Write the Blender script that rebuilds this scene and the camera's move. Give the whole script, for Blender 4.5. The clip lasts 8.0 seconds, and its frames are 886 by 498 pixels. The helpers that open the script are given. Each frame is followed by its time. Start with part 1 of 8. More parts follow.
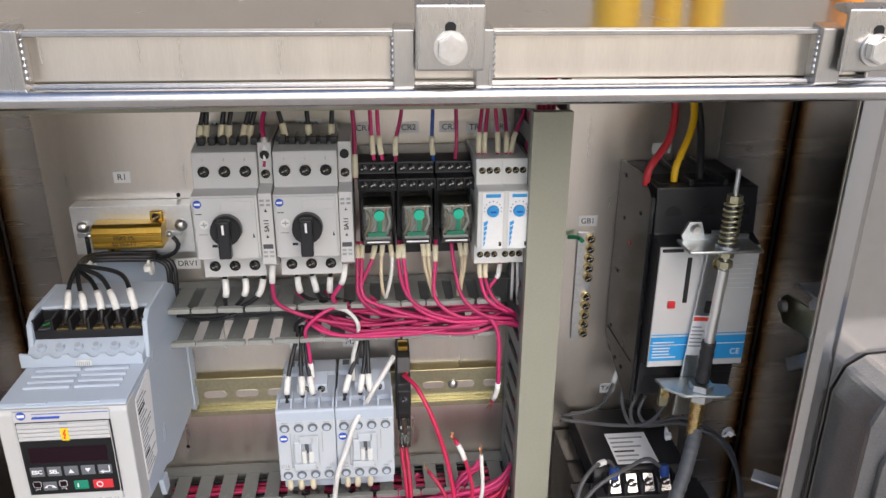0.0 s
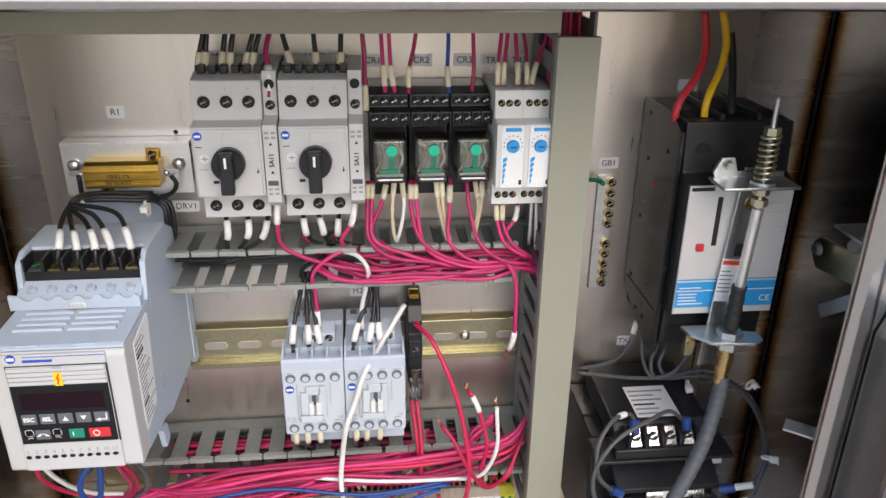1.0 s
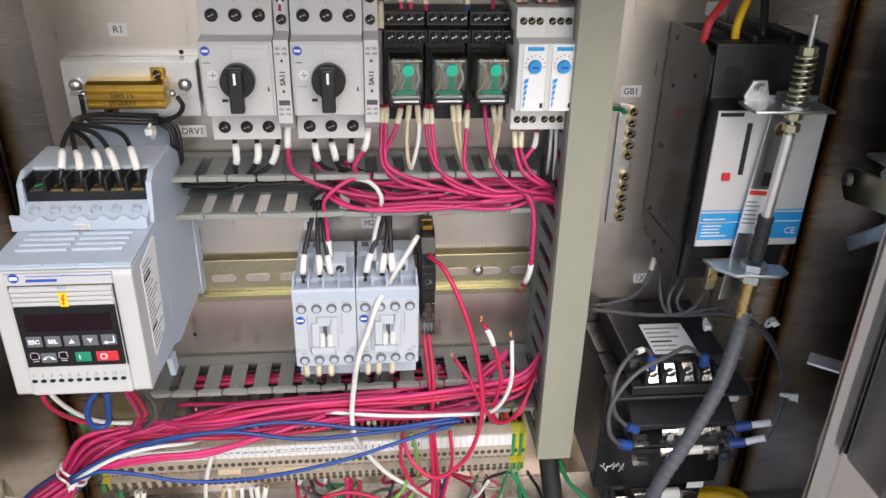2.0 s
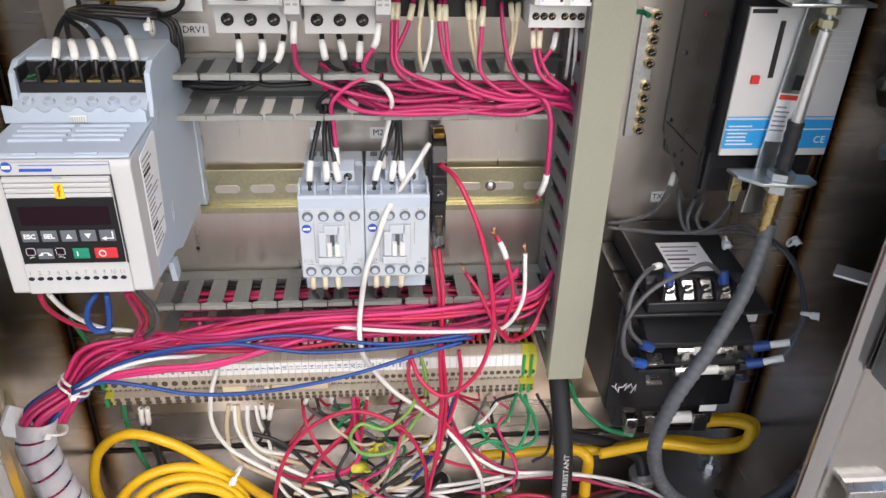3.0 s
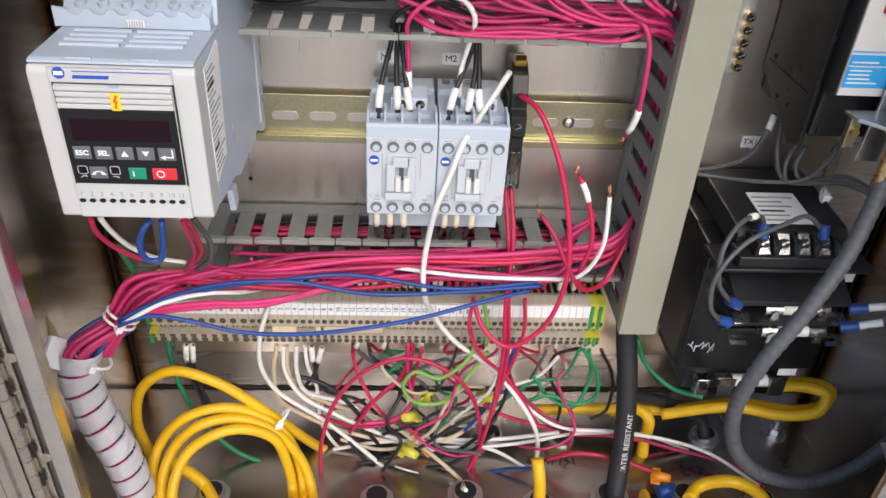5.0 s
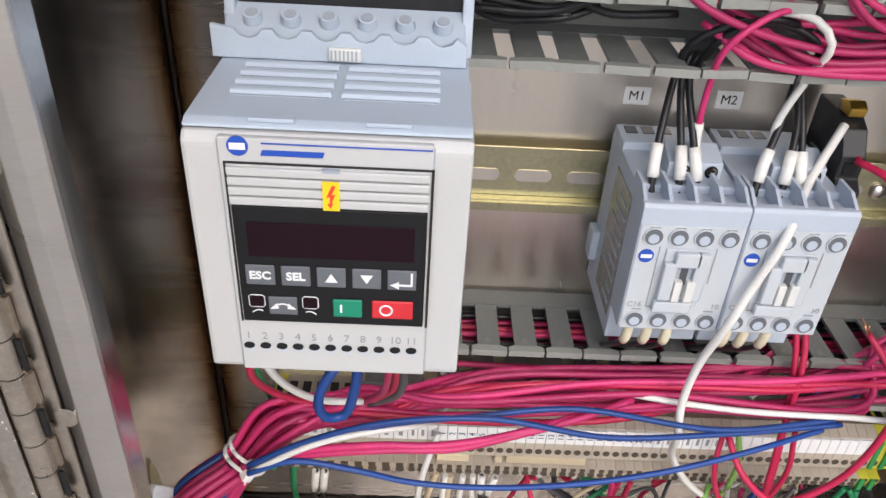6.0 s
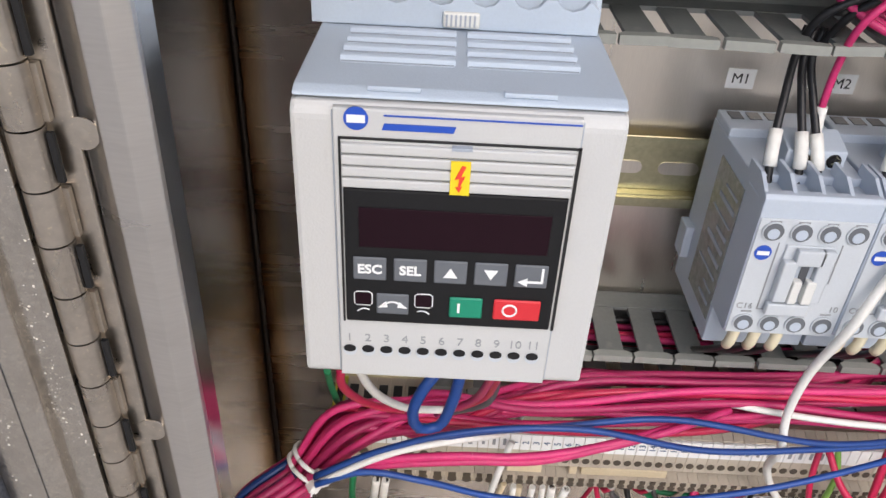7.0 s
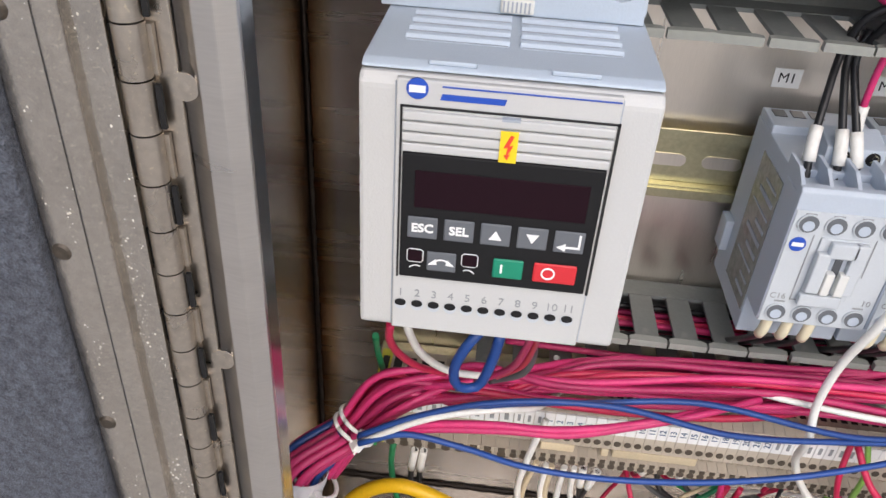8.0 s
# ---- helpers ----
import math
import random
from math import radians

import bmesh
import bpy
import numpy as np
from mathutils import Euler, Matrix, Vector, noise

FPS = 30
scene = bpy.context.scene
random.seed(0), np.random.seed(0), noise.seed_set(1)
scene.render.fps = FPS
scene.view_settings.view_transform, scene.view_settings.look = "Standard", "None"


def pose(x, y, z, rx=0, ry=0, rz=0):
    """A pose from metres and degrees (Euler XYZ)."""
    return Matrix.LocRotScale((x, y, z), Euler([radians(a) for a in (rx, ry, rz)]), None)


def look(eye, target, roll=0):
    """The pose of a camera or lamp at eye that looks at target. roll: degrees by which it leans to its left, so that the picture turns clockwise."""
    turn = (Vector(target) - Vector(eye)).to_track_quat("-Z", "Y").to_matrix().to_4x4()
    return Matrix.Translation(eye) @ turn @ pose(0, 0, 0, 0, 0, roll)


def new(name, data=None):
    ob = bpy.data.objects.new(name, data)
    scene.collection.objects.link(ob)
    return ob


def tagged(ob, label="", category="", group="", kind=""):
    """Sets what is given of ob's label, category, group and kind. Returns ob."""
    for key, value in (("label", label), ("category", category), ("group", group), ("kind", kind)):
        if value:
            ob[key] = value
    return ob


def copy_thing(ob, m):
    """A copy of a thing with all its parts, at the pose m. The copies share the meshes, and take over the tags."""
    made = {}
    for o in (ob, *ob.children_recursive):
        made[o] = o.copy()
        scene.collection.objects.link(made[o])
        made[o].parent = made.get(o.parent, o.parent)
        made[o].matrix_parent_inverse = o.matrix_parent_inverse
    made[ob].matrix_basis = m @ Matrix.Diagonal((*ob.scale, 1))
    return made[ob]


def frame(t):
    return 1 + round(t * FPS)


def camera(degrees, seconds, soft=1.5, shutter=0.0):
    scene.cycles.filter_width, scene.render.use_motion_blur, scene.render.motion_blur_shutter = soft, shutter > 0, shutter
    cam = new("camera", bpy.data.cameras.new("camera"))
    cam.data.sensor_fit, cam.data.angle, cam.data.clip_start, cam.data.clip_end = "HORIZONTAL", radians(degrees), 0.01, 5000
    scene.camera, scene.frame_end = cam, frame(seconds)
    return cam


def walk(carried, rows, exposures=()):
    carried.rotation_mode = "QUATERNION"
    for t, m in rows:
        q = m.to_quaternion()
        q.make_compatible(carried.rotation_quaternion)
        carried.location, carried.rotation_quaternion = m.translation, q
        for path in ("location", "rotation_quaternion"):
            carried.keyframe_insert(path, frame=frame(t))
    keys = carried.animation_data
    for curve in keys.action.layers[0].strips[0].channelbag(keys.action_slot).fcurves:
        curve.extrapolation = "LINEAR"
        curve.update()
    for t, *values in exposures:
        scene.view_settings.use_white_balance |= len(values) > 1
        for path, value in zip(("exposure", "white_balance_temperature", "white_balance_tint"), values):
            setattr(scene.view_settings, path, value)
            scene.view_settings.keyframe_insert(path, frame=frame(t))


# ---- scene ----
cam = camera(59.8, 8.0)
PATH = [
    (0, (0.049, 0.089, 1.514), (0.225, 1.938, 0.771), 0.4),
    (0.5, (0.041, 0.1, 1.496), (0.231, 1.939, 0.733), 0.6),
    (1, (0.036, 0.11, 1.481), (0.229, 1.932, 0.677), 0.7),
    (2.5, (0.024, 0.119, 1.438), (0.209, 1.87, 0.489), 1.6),
    (3, (0.023, 0.121, 1.419), (0.199, 1.842, 0.416), 1.8),
    (3.5, (0.02, 0.119, 1.408), (0.19, 1.812, 0.357), 2.1),
    (4, (0.018, 0.118, 1.398), (0.176, 1.79, 0.311), 2.3),
    (4.2, (0.018, 0.119, 1.396), (0.167, 1.784, 0.298), 2.4),
    (5.3, (-0.036, 0.2, 1.383), (0.075, 1.856, 0.266), 3.7),
    (5.5, (-0.061, 0.242, 1.37), (0.04, 1.897, 0.252), 3.9),
    (6, (-0.111, 0.314, 1.345), (-0.055, 1.974, 0.232), 3.5),
    (6.5, (-0.137, 0.335, 1.331), (-0.111, 1.997, 0.218), 3.1),
    (7, (-0.139, 0.335, 1.327), (-0.124, 1.994, 0.21), 3.2),
    (7.5, (-0.14, 0.333, 1.325), (-0.16, 1.99, 0.205), 3.5),
    (8, (-0.138, 0.314, 1.329), (-0.245, 1.967, 0.209), 3.8),
]
walk(cam, [(t, look(eye, target, roll)) for t, eye, target, roll in PATH], [(0, 0.36, 6500, 12), (1, 0.46, 6500, 12), (2.5, 0.50, 6500, 12), (4, 0.54, 6500, 12), (5.5, 0.42, 6500, 12), (7, 0.34, 6500, 12), (8, 0.36, 6500, 12)])

# ---- daylight ----
world = bpy.data.worlds.new("sky")
scene.world = world
world.use_nodes = True
wn = world.node_tree
sky = wn.nodes.new("ShaderNodeTexSky")
sky.sky_type = "NISHITA"
sky.sun_disc = False
SUN_EL, SUN_AZ = radians(42), radians(165)
sky.sun_elevation, sky.sun_rotation = SUN_EL, SUN_AZ
sky.air_density, sky.dust_density, sky.ozone_density = 1.0, 2.0, 1.0
wn.nodes["Background"].inputs[1].default_value = 0.17
wn.links.new(sky.outputs[0], wn.nodes["Background"].inputs[0])
sun = bpy.data.lights.new("sun", "SUN")
sun.energy, sun.angle, sun.color = 1.0, radians(60), (1.0, 0.94, 0.85)
sun_ob = new("sun", sun)
sun_dir = Vector((math.sin(SUN_AZ) * math.cos(SUN_EL), math.cos(SUN_AZ) * math.cos(SUN_EL), math.sin(SUN_EL)))
sun_ob.matrix_world = look(sun_dir * 20, (0, 0, 0))


# ---- materials ----
def mat(name, color, rough=0.45, metal=0.0, vary=0.12, scale=60.0, bump=0.05, fine=400.0, stretch=(1, 1, 1), dirt=None, island=0.0, ior=1.45):
    """Procedural surface: base colour with a broad and a fine variation, roughness variation and a fine bump."""
    m = bpy.data.materials.new(name)
    m.use_nodes = True
    nt = m.node_tree
    b = nt.nodes["Principled BSDF"]
    tc = nt.nodes.new("ShaderNodeTexCoord")
    mp = nt.nodes.new("ShaderNodeMapping")
    mp.inputs["Scale"].default_value = stretch
    nt.links.new(tc.outputs["Object"], mp.inputs[0])
    n1 = nt.nodes.new("ShaderNodeTexNoise")
    n1.inputs["Scale"].default_value = scale
    n1.inputs["Detail"].default_value = 5
    n2 = nt.nodes.new("ShaderNodeTexNoise")
    n2.inputs["Scale"].default_value = fine
    n2.inputs["Detail"].default_value = 3
    for n in (n1, n2):
        nt.links.new(mp.outputs[0], n.inputs["Vector"])
    add = nt.nodes.new("ShaderNodeMath")
    add.operation = "ADD"
    nt.links.new(n1.outputs[0], add.inputs[0])
    nt.links.new(n2.outputs[0], add.inputs[1])
    ramp = nt.nodes.new("ShaderNodeMapRange")
    ramp.inputs["From Min"].default_value = 0.6
    ramp.inputs["From Max"].default_value = 1.4
    ramp.inputs["To Min"].default_value = 1 - vary
    ramp.inputs["To Max"].default_value = 1 + vary
    nt.links.new(add.outputs[0], ramp.inputs[0])
    mul = nt.nodes.new("ShaderNodeVectorMath")
    mul.operation = "MULTIPLY"
    mul.inputs[0].default_value = color[:3]
    nt.links.new(ramp.outputs[0], mul.inputs[1])
    out = mul.outputs[0]
    if island:
        oi = nt.nodes.new("ShaderNodeObjectInfo")
        r2 = nt.nodes.new("ShaderNodeMapRange")
        r2.inputs["To Min"].default_value = 1 - island
        r2.inputs["To Max"].default_value = 1 + island
        nt.links.new(oi.outputs["Random"], r2.inputs[0])
        m2 = nt.nodes.new("ShaderNodeVectorMath")
        m2.operation = "MULTIPLY"
        nt.links.new(out, m2.inputs[0])
        nt.links.new(r2.outputs[0], m2.inputs[1])
        out = m2.outputs[0]
    if dirt:
        n3 = nt.nodes.new("ShaderNodeTexNoise")
        n3.inputs["Scale"].default_value = dirt[1]
        n3.inputs["Detail"].default_value = 8
        nt.links.new(tc.outputs["Object"], n3.inputs["Vector"])
        r3 = nt.nodes.new("ShaderNodeMapRange")
        r3.inputs["From Min"].default_value = dirt[2]
        r3.inputs["From Max"].default_value = dirt[2] + 0.12
        r3.inputs["To Max"].default_value = dirt[3]
        nt.links.new(n3.outputs[0], r3.inputs[0])
        mx = nt.nodes.new("ShaderNodeMix")
        mx.data_type = "RGBA"
        nt.links.new(r3.outputs[0], mx.inputs["Factor"])
        nt.links.new(out, mx.inputs["A"])
        mx.inputs["B"].default_value = (*dirt[0], 1)
        out = mx.outputs["Result"]
    nt.links.new(out, b.inputs["Base Color"])
    rr = nt.nodes.new("ShaderNodeMapRange")
    rr.inputs["To Min"].default_value = max(0.03, rough - 0.08)
    rr.inputs["To Max"].default_value = min(1, rough + 0.08)
    nt.links.new(n1.outputs[0], rr.inputs[0])
    nt.links.new(rr.outputs[0], b.inputs["Roughness"])
    b.inputs["Metallic"].default_value = metal
    b.inputs["IOR"].default_value = ior
    if bump:
        bp = nt.nodes.new("ShaderNodeBump")
        bp.inputs["Strength"].default_value = bump
        bp.inputs["Distance"].default_value = 0.001
        nt.links.new(n2.outputs[0], bp.inputs["Height"])
        nt.links.new(bp.outputs[0], b.inputs["Normal"])
    return m


def stainless(name, color, rough, stretch, tints=(), vary=0.07, bump=0.04):
    """Brushed stainless sheet; tints: heat-tint bands beside welds, as (axis, place, half width)."""
    m = mat(name, color, rough, 1.0, vary, 9.0, bump, 160.0, stretch)
    nt = m.node_tree
    b = nt.nodes["Principled BSDF"]
    src = b.inputs["Base Color"].links[0].from_socket
    tc = nt.nodes.new("ShaderNodeTexCoord")
    sep = nt.nodes.new("ShaderNodeSeparateXYZ")
    wob = nt.nodes.new("ShaderNodeTexNoise")
    wob.inputs["Scale"].default_value = 14
    nt.links.new(tc.outputs["Object"], wob.inputs["Vector"])
    nt.links.new(tc.outputs["Object"], sep.inputs[0])
    for axis, place, half in tints:
        d = nt.nodes.new("ShaderNodeMath")
        d.operation = "SUBTRACT"
        nt.links.new(sep.outputs["XYZ".index(axis)], d.inputs[0])
        d.inputs[1].default_value = place
        a = nt.nodes.new("ShaderNodeMath")
        a.operation = "ABSOLUTE"
        nt.links.new(d.outputs[0], a.inputs[0])
        w = nt.nodes.new("ShaderNodeMath")
        w.operation = "MULTIPLY_ADD"
        nt.links.new(wob.outputs[0], w.inputs[0])
        w.inputs[1].default_value = half * 0.5
        nt.links.new(a.outputs[0], w.inputs[2])
        ramp = nt.nodes.new("ShaderNodeValToRGB")
        sc = nt.nodes.new("ShaderNodeMath")
        sc.operation = "DIVIDE"
        sc.inputs[1].default_value = half * 1.6
        nt.links.new(w.outputs[0], sc.inputs[0])
        nt.links.new(sc.outputs[0], ramp.inputs[0])
        e = ramp.color_ramp.elements
        e[0].position, e[0].color = 0.16, (0.10, 0.07, 0.05, 1)
        e[1].position, e[1].color = 1.0, (1, 1, 1, 1)
        e2 = e.new(0.40)
        e2.color = (0.26, 0.15, 0.08, 1)
        e3 = e.new(0.68)
        e3.color = (0.74, 0.58, 0.38, 1)
        mu = nt.nodes.new("ShaderNodeVectorMath")
        mu.operation = "MULTIPLY"
        nt.links.new(src, mu.inputs[0])
        nt.links.new(ramp.outputs[0], mu.inputs[1])
        src = mu.outputs[0]
    nt.links.new(src, b.inputs["Base Color"])
    return m


XL, XR, YB, YF, ZF, ZT = -0.236, 0.388, 0.674, 0.462, 0.885, 1.474
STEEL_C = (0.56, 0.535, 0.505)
# same sheet steel as the sides; shade on the back wall lowers its colour
M_BACK_SHADED = stainless("stainless_back_shaded", (0.44, 0.42, 0.40), 0.26, (1, 1, 14), [("X", XL - 0.076, 0.012), ("X", XR - 0.076, 0.012)])
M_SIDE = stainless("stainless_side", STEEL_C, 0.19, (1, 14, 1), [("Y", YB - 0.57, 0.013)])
M_FLOOR = stainless("stainless_floor", (0.50, 0.47, 0.44), 0.24, (14, 1, 1))
M_FLANGE = stainless("stainless_flange", (0.66, 0.635, 0.61), 0.30, (1, 1, 10))
M_LIP = stainless("stainless_lip", (0.56, 0.55, 0.54), 0.20, (12, 1, 1))
M_PLATE = stainless("stainless_plate", (0.76, 0.705, 0.64), 0.30, (14, 1, 1), (), 0.06)
M_CLAMP = stainless("stainless_clamp", (0.50, 0.49, 0.48), 0.28, (6, 1, 1))
M_WELD = mat("weld_bead", (0.06, 0.05, 0.045), 0.45, 0.8, 0.3, 300, 0.6, 900)
M_HINGE = mat("hinge_steel", (0.55, 0.495, 0.43), 0.29, 1.0, 0.16, 80, 0.05, 500, dirt=((0.78, 0.70, 0.55), 1100, 0.61, 0.8))
M_DOOR = mat("door_steel", (0.58, 0.54, 0.49), 0.24, 1.0, 0.15, 40, 0.1, 500, dirt=((0.86, 0.80, 0.68), 1300, 0.595, 0.95))
M_SPECK = mat("pale_dust", (0.66, 0.61, 0.52), 0.8, 0.0, 0.25, 300, 0.0)
M_RUST = mat("dark_rivet", (0.09, 0.075, 0.06), 0.5, 0.6, 0.3, 200, 0.2)
M_LINER = mat("dark_liner", (0.085, 0.092, 0.112), 0.6, 0.0, 0.75, 500, 1.0, 1700)
M_BOLT = mat("bolt_steel", (0.76, 0.75, 0.74), 0.32, 1.0, 0.1, 120, 0.05)
M_ZINC = mat("clear_zinc", (0.60, 0.63, 0.64), 0.36, 1.0, 0.12, 60, 0.05)
M_YZINC = mat("yellow_zinc", (0.50, 0.475, 0.32), 0.34, 1.0, 0.18, 40, 0.04)
M_BRASS = mat("brass", (0.62, 0.47, 0.22), 0.28, 1.0, 0.2, 150, 0.05)
M_COPPER = mat("copper", (0.72, 0.36, 0.2), 0.35, 1.0, 0.2, 300, 0.2)
M_GOLD = mat("gold_anodised", (0.62, 0.40, 0.08), 0.32, 1.0, 0.1, 90, 0.05)
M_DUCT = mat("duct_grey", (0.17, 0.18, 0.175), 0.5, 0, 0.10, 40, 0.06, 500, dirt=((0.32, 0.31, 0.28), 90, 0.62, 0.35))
# lit copy of the duct grey: light on the finger tips, put into colour
M_DUCTLIT = mat("duct_grey_lit", (0.30, 0.31, 0.285), 0.45, 0, 0.08, 40, 0.05)
M_COVER = mat("duct_cover_olive", (0.315, 0.312, 0.245), 0.42, 0, 0.06, 20, 0.05, 500, dirt=((0.36, 0.34, 0.27), 40, 0.66, 0.4))
M_DRIVE = mat("drive_blue_grey", (0.46, 0.53, 0.615), 0.42, 0, 0.04, 30, 0.12, 1800, dirt=((0.62, 0.62, 0.6), 130, 0.68, 0.5))
M_FRONT = mat("drive_front_grey", (0.545, 0.545, 0.535), 0.42, 0, 0.03, 30, 0.10, 1800)
M_GREY = mat("switch_grey", (0.57, 0.565, 0.55), 0.45, 0, 0.04, 40, 0.08, 1500)
M_LGREY = mat("pale_grey", (0.70, 0.70, 0.67), 0.45, 0, 0.04, 40, 0.06, 1500)
M_CONT = mat("contactor_blue_grey", (0.47, 0.53, 0.61), 0.42, 0, 0.04, 40, 0.08, 1500)
M_CFRONT = mat("contactor_front", (0.53, 0.565, 0.60), 0.42, 0, 0.04, 40, 0.08, 1500)
M_CONTD = mat("contactor_side", (0.36, 0.40, 0.46), 0.5, 0, 0.1, 60, 0.1, 900)
M_BLACK = mat("black_plastic", (0.017, 0.017, 0.019), 0.36, 0, 0.25, 60, 0.06, 900)
M_KEYPAD = mat("keypad_black", (0.012, 0.012, 0.013), 0.55, 0, 0.15, 60, 0.03, 900, ior=1.3)
M_CORE = mat("black_varnish", (0.010, 0.010, 0.011), 0.24, 0, 0.3, 40, 0.12, 500, dirt=((0.05, 0.05, 0.05), 70, 0.6, 0.4))
M_DARK = mat("dark_hole", (0.006, 0.006, 0.007), 0.6, 0, 0.2, 60, 0)
M_DGREY = mat("dark_grey_plastic", (0.075, 0.08, 0.09), 0.4, 0, 0.1, 60, 0.06)
M_KEY = mat("key_grey", (0.13, 0.14, 0.155), 0.5, 0, 0.06, 60, 0.05)
M_SCREEN = mat("display_window", (0.014, 0.004, 0.008), 0.35, 0, 0.1, 60, 0, ior=1.25)
M_GREEN = mat("key_green", (0.01, 0.24, 0.14), 0.45, 0, 0.05, 60, 0.03)
M_TEAL = mat("test_teal", (0.02, 0.52, 0.33), 0.4, 0, 0.05, 60, 0.03)
M_FEED = mat("feeder_red", (0.52, 0.035, 0.045), 0.42, 0, 0.12, 60, 0.08, 500)
M_RED = mat("key_red", (0.62, 0.03, 0.04), 0.42, 0, 0.05, 60, 0.03)
M_WHITE = mat("white_label", (0.85, 0.85, 0.84), 0.5, 0, 0.04, 40, 0.03)
M_INK = mat("ink_black", (0.015, 0.015, 0.016), 0.6, 0, 0.1, 60, 0)
M_INKW = mat("ink_white", (0.62, 0.62, 0.60), 0.6, 0, 0.1, 60, 0)
M_INKG = mat("ink_grey", (0.30, 0.31, 0.32), 0.6, 0, 0.1, 60, 0)
M_BLUE = mat("mark_blue", (0.02, 0.08, 0.45), 0.45, 0, 0.06, 60, 0)
M_CYAN = mat("label_blue", (0.03, 0.32, 0.68), 0.4, 0, 0.05, 40, 0)
M_YLAB = mat("warning_yellow", (0.85, 0.62, 0.02), 0.45, 0, 0.04, 60, 0)
M_REDINK = mat("ink_red", (0.75, 0.06, 0.03), 0.5, 0, 0.06, 60, 0)
M_BEIGE = mat("terminal_beige", (0.48, 0.42, 0.34), 0.5, 0, 0.06, 60, 0.06, 900, island=0.06)
M_YG = mat("terminal_yellow", (0.62, 0.58, 0.06), 0.45, 0, 0.08, 60, 0.05)
M_GRN = mat("terminal_green", (0.03, 0.30, 0.08), 0.45, 0, 0.08, 60, 0.05)
M_ORANGE = mat("orange_plastic", (0.80, 0.28, 0.03), 0.4, 0, 0.08, 60, 0.04)
M_FERR = mat("cream_ferrule", (0.76, 0.69, 0.50), 0.5, 0, 0.08, 120, 0.06, island=0.08)
M_SLEEVE = mat("white_sleeve", (0.80, 0.79, 0.75), 0.5, 0, 0.08, 300, 0.1, island=0.05)
M_TIE = mat("nylon_tie", (0.90, 0.89, 0.86), 0.4, 0, 0.06, 120, 0.06)
M_WRAP = mat("spiral_wrap", (0.93, 0.93, 0.95), 0.35, 0, 0.04, 60, 0.1, 500)
M_WRAP.node_tree.nodes["Principled BSDF"].inputs["Subsurface Weight"].default_value = 0.8
M_WRAP.node_tree.nodes["Principled BSDF"].inputs["Subsurface Radius"].default_value = (0.010, 0.009, 0.009)
M_PINK = mat("wire_pink", (0.51, 0.030, 0.135), 0.40, 0, 0.14, 90, 0.08, 700, dirt=((0.80, 0.40, 0.48), 420, 0.70, 0.5), island=0.32)
M_WRED = mat("wire_red", (0.48, 0.018, 0.070), 0.36, 0, 0.12, 90, 0.06, 700, island=0.2)
M_WBLUE = mat("wire_blue", (0.015, 0.06, 0.25), 0.38, 0, 0.12, 90, 0.06, 700, island=0.2)
M_WWHITE = mat("wire_white", (0.74, 0.73, 0.69), 0.4, 0, 0.08, 90, 0.06, 700, island=0.06)
M_WCREAM = mat("wire_cream", (0.60, 0.50, 0.34), 0.42, 0, 0.08, 90, 0.06, 700, island=0.15)
M_WBLACK = mat("wire_black", (0.018, 0.018, 0.02), 0.36, 0, 0.2, 90, 0.06, 700, island=0.2)
M_WGREY = mat("wire_grey", (0.10, 0.10, 0.105), 0.36, 0, 0.15, 90, 0.05, 700, island=0.2)
M_WGREEN = mat("wire_green", (0.02, 0.25, 0.10), 0.38, 0, 0.12, 90, 0.05, 700, island=0.15)
M_WLIME = mat("wire_lime", (0.20, 0.38, 0.08), 0.38, 0, 0.12, 90, 0.05, 700)
M_YELLOW = mat("cable_yellow", (0.78, 0.46, 0.012), 0.38, 0, 0.10, 50, 0.06, 500, dirt=((0.40, 0.24, 0.02), 240, 0.68, 0.7))
M_CONDUIT = mat("conduit_grey", (0.085, 0.09, 0.10), 0.5, 0, 0.15, 60, 0.1, 500)
M_RUBBER = mat("rubber_black", (0.02, 0.02, 0.022), 0.55, 0, 0.2, 60, 0.12, 700)
M_SCREW = mat("dull_screw", (0.42, 0.38, 0.30), 0.36, 1.0, 0.2, 200, 0.1)
M_TIN = mat("tinned_steel", (0.76, 0.75, 0.73), 0.26, 1.0, 0.08, 120, 0.05)
M_BLUEINK = mat("ink_blue", (0.04, 0.10, 0.20), 0.6, 0, 0.1, 60, 0)
M_CASE = mat("case_sheen_grey", (0.62, 0.64, 0.60), 0.15, 0, 0.05, 60, 0)
M_HOLE = mat("terminal_recess", (0.075, 0.06, 0.045), 0.6, 0, 0.2, 60, 0)
M_CAST = mat("cast_grey_metal", (0.26, 0.26, 0.265), 0.38, 0.9, 0.15, 60, 0.2, 700)
M_STICK = mat("dull_sticker", (0.30, 0.31, 0.29), 0.22, 0.3, 0.45, 170, 0.05)
M_ALU = mat("aluminium", (0.86, 0.86, 0.85), 0.42, 1.0, 0.06, 40, 0.05)
M_GALV = mat("galvanised", (0.70, 0.72, 0.74), 0.40, 1.0, 0.15, 90, 0.1)
M_GROUND = mat("gravel", (0.475, 0.44, 0.385), 0.9, 0, 0.5, 60, 1.0, 300)
M_WALL = mat("reflection_wall_beige", (0.36, 0.325, 0.28), 0.85, 0, 0.2, 3, 0.3, 60)


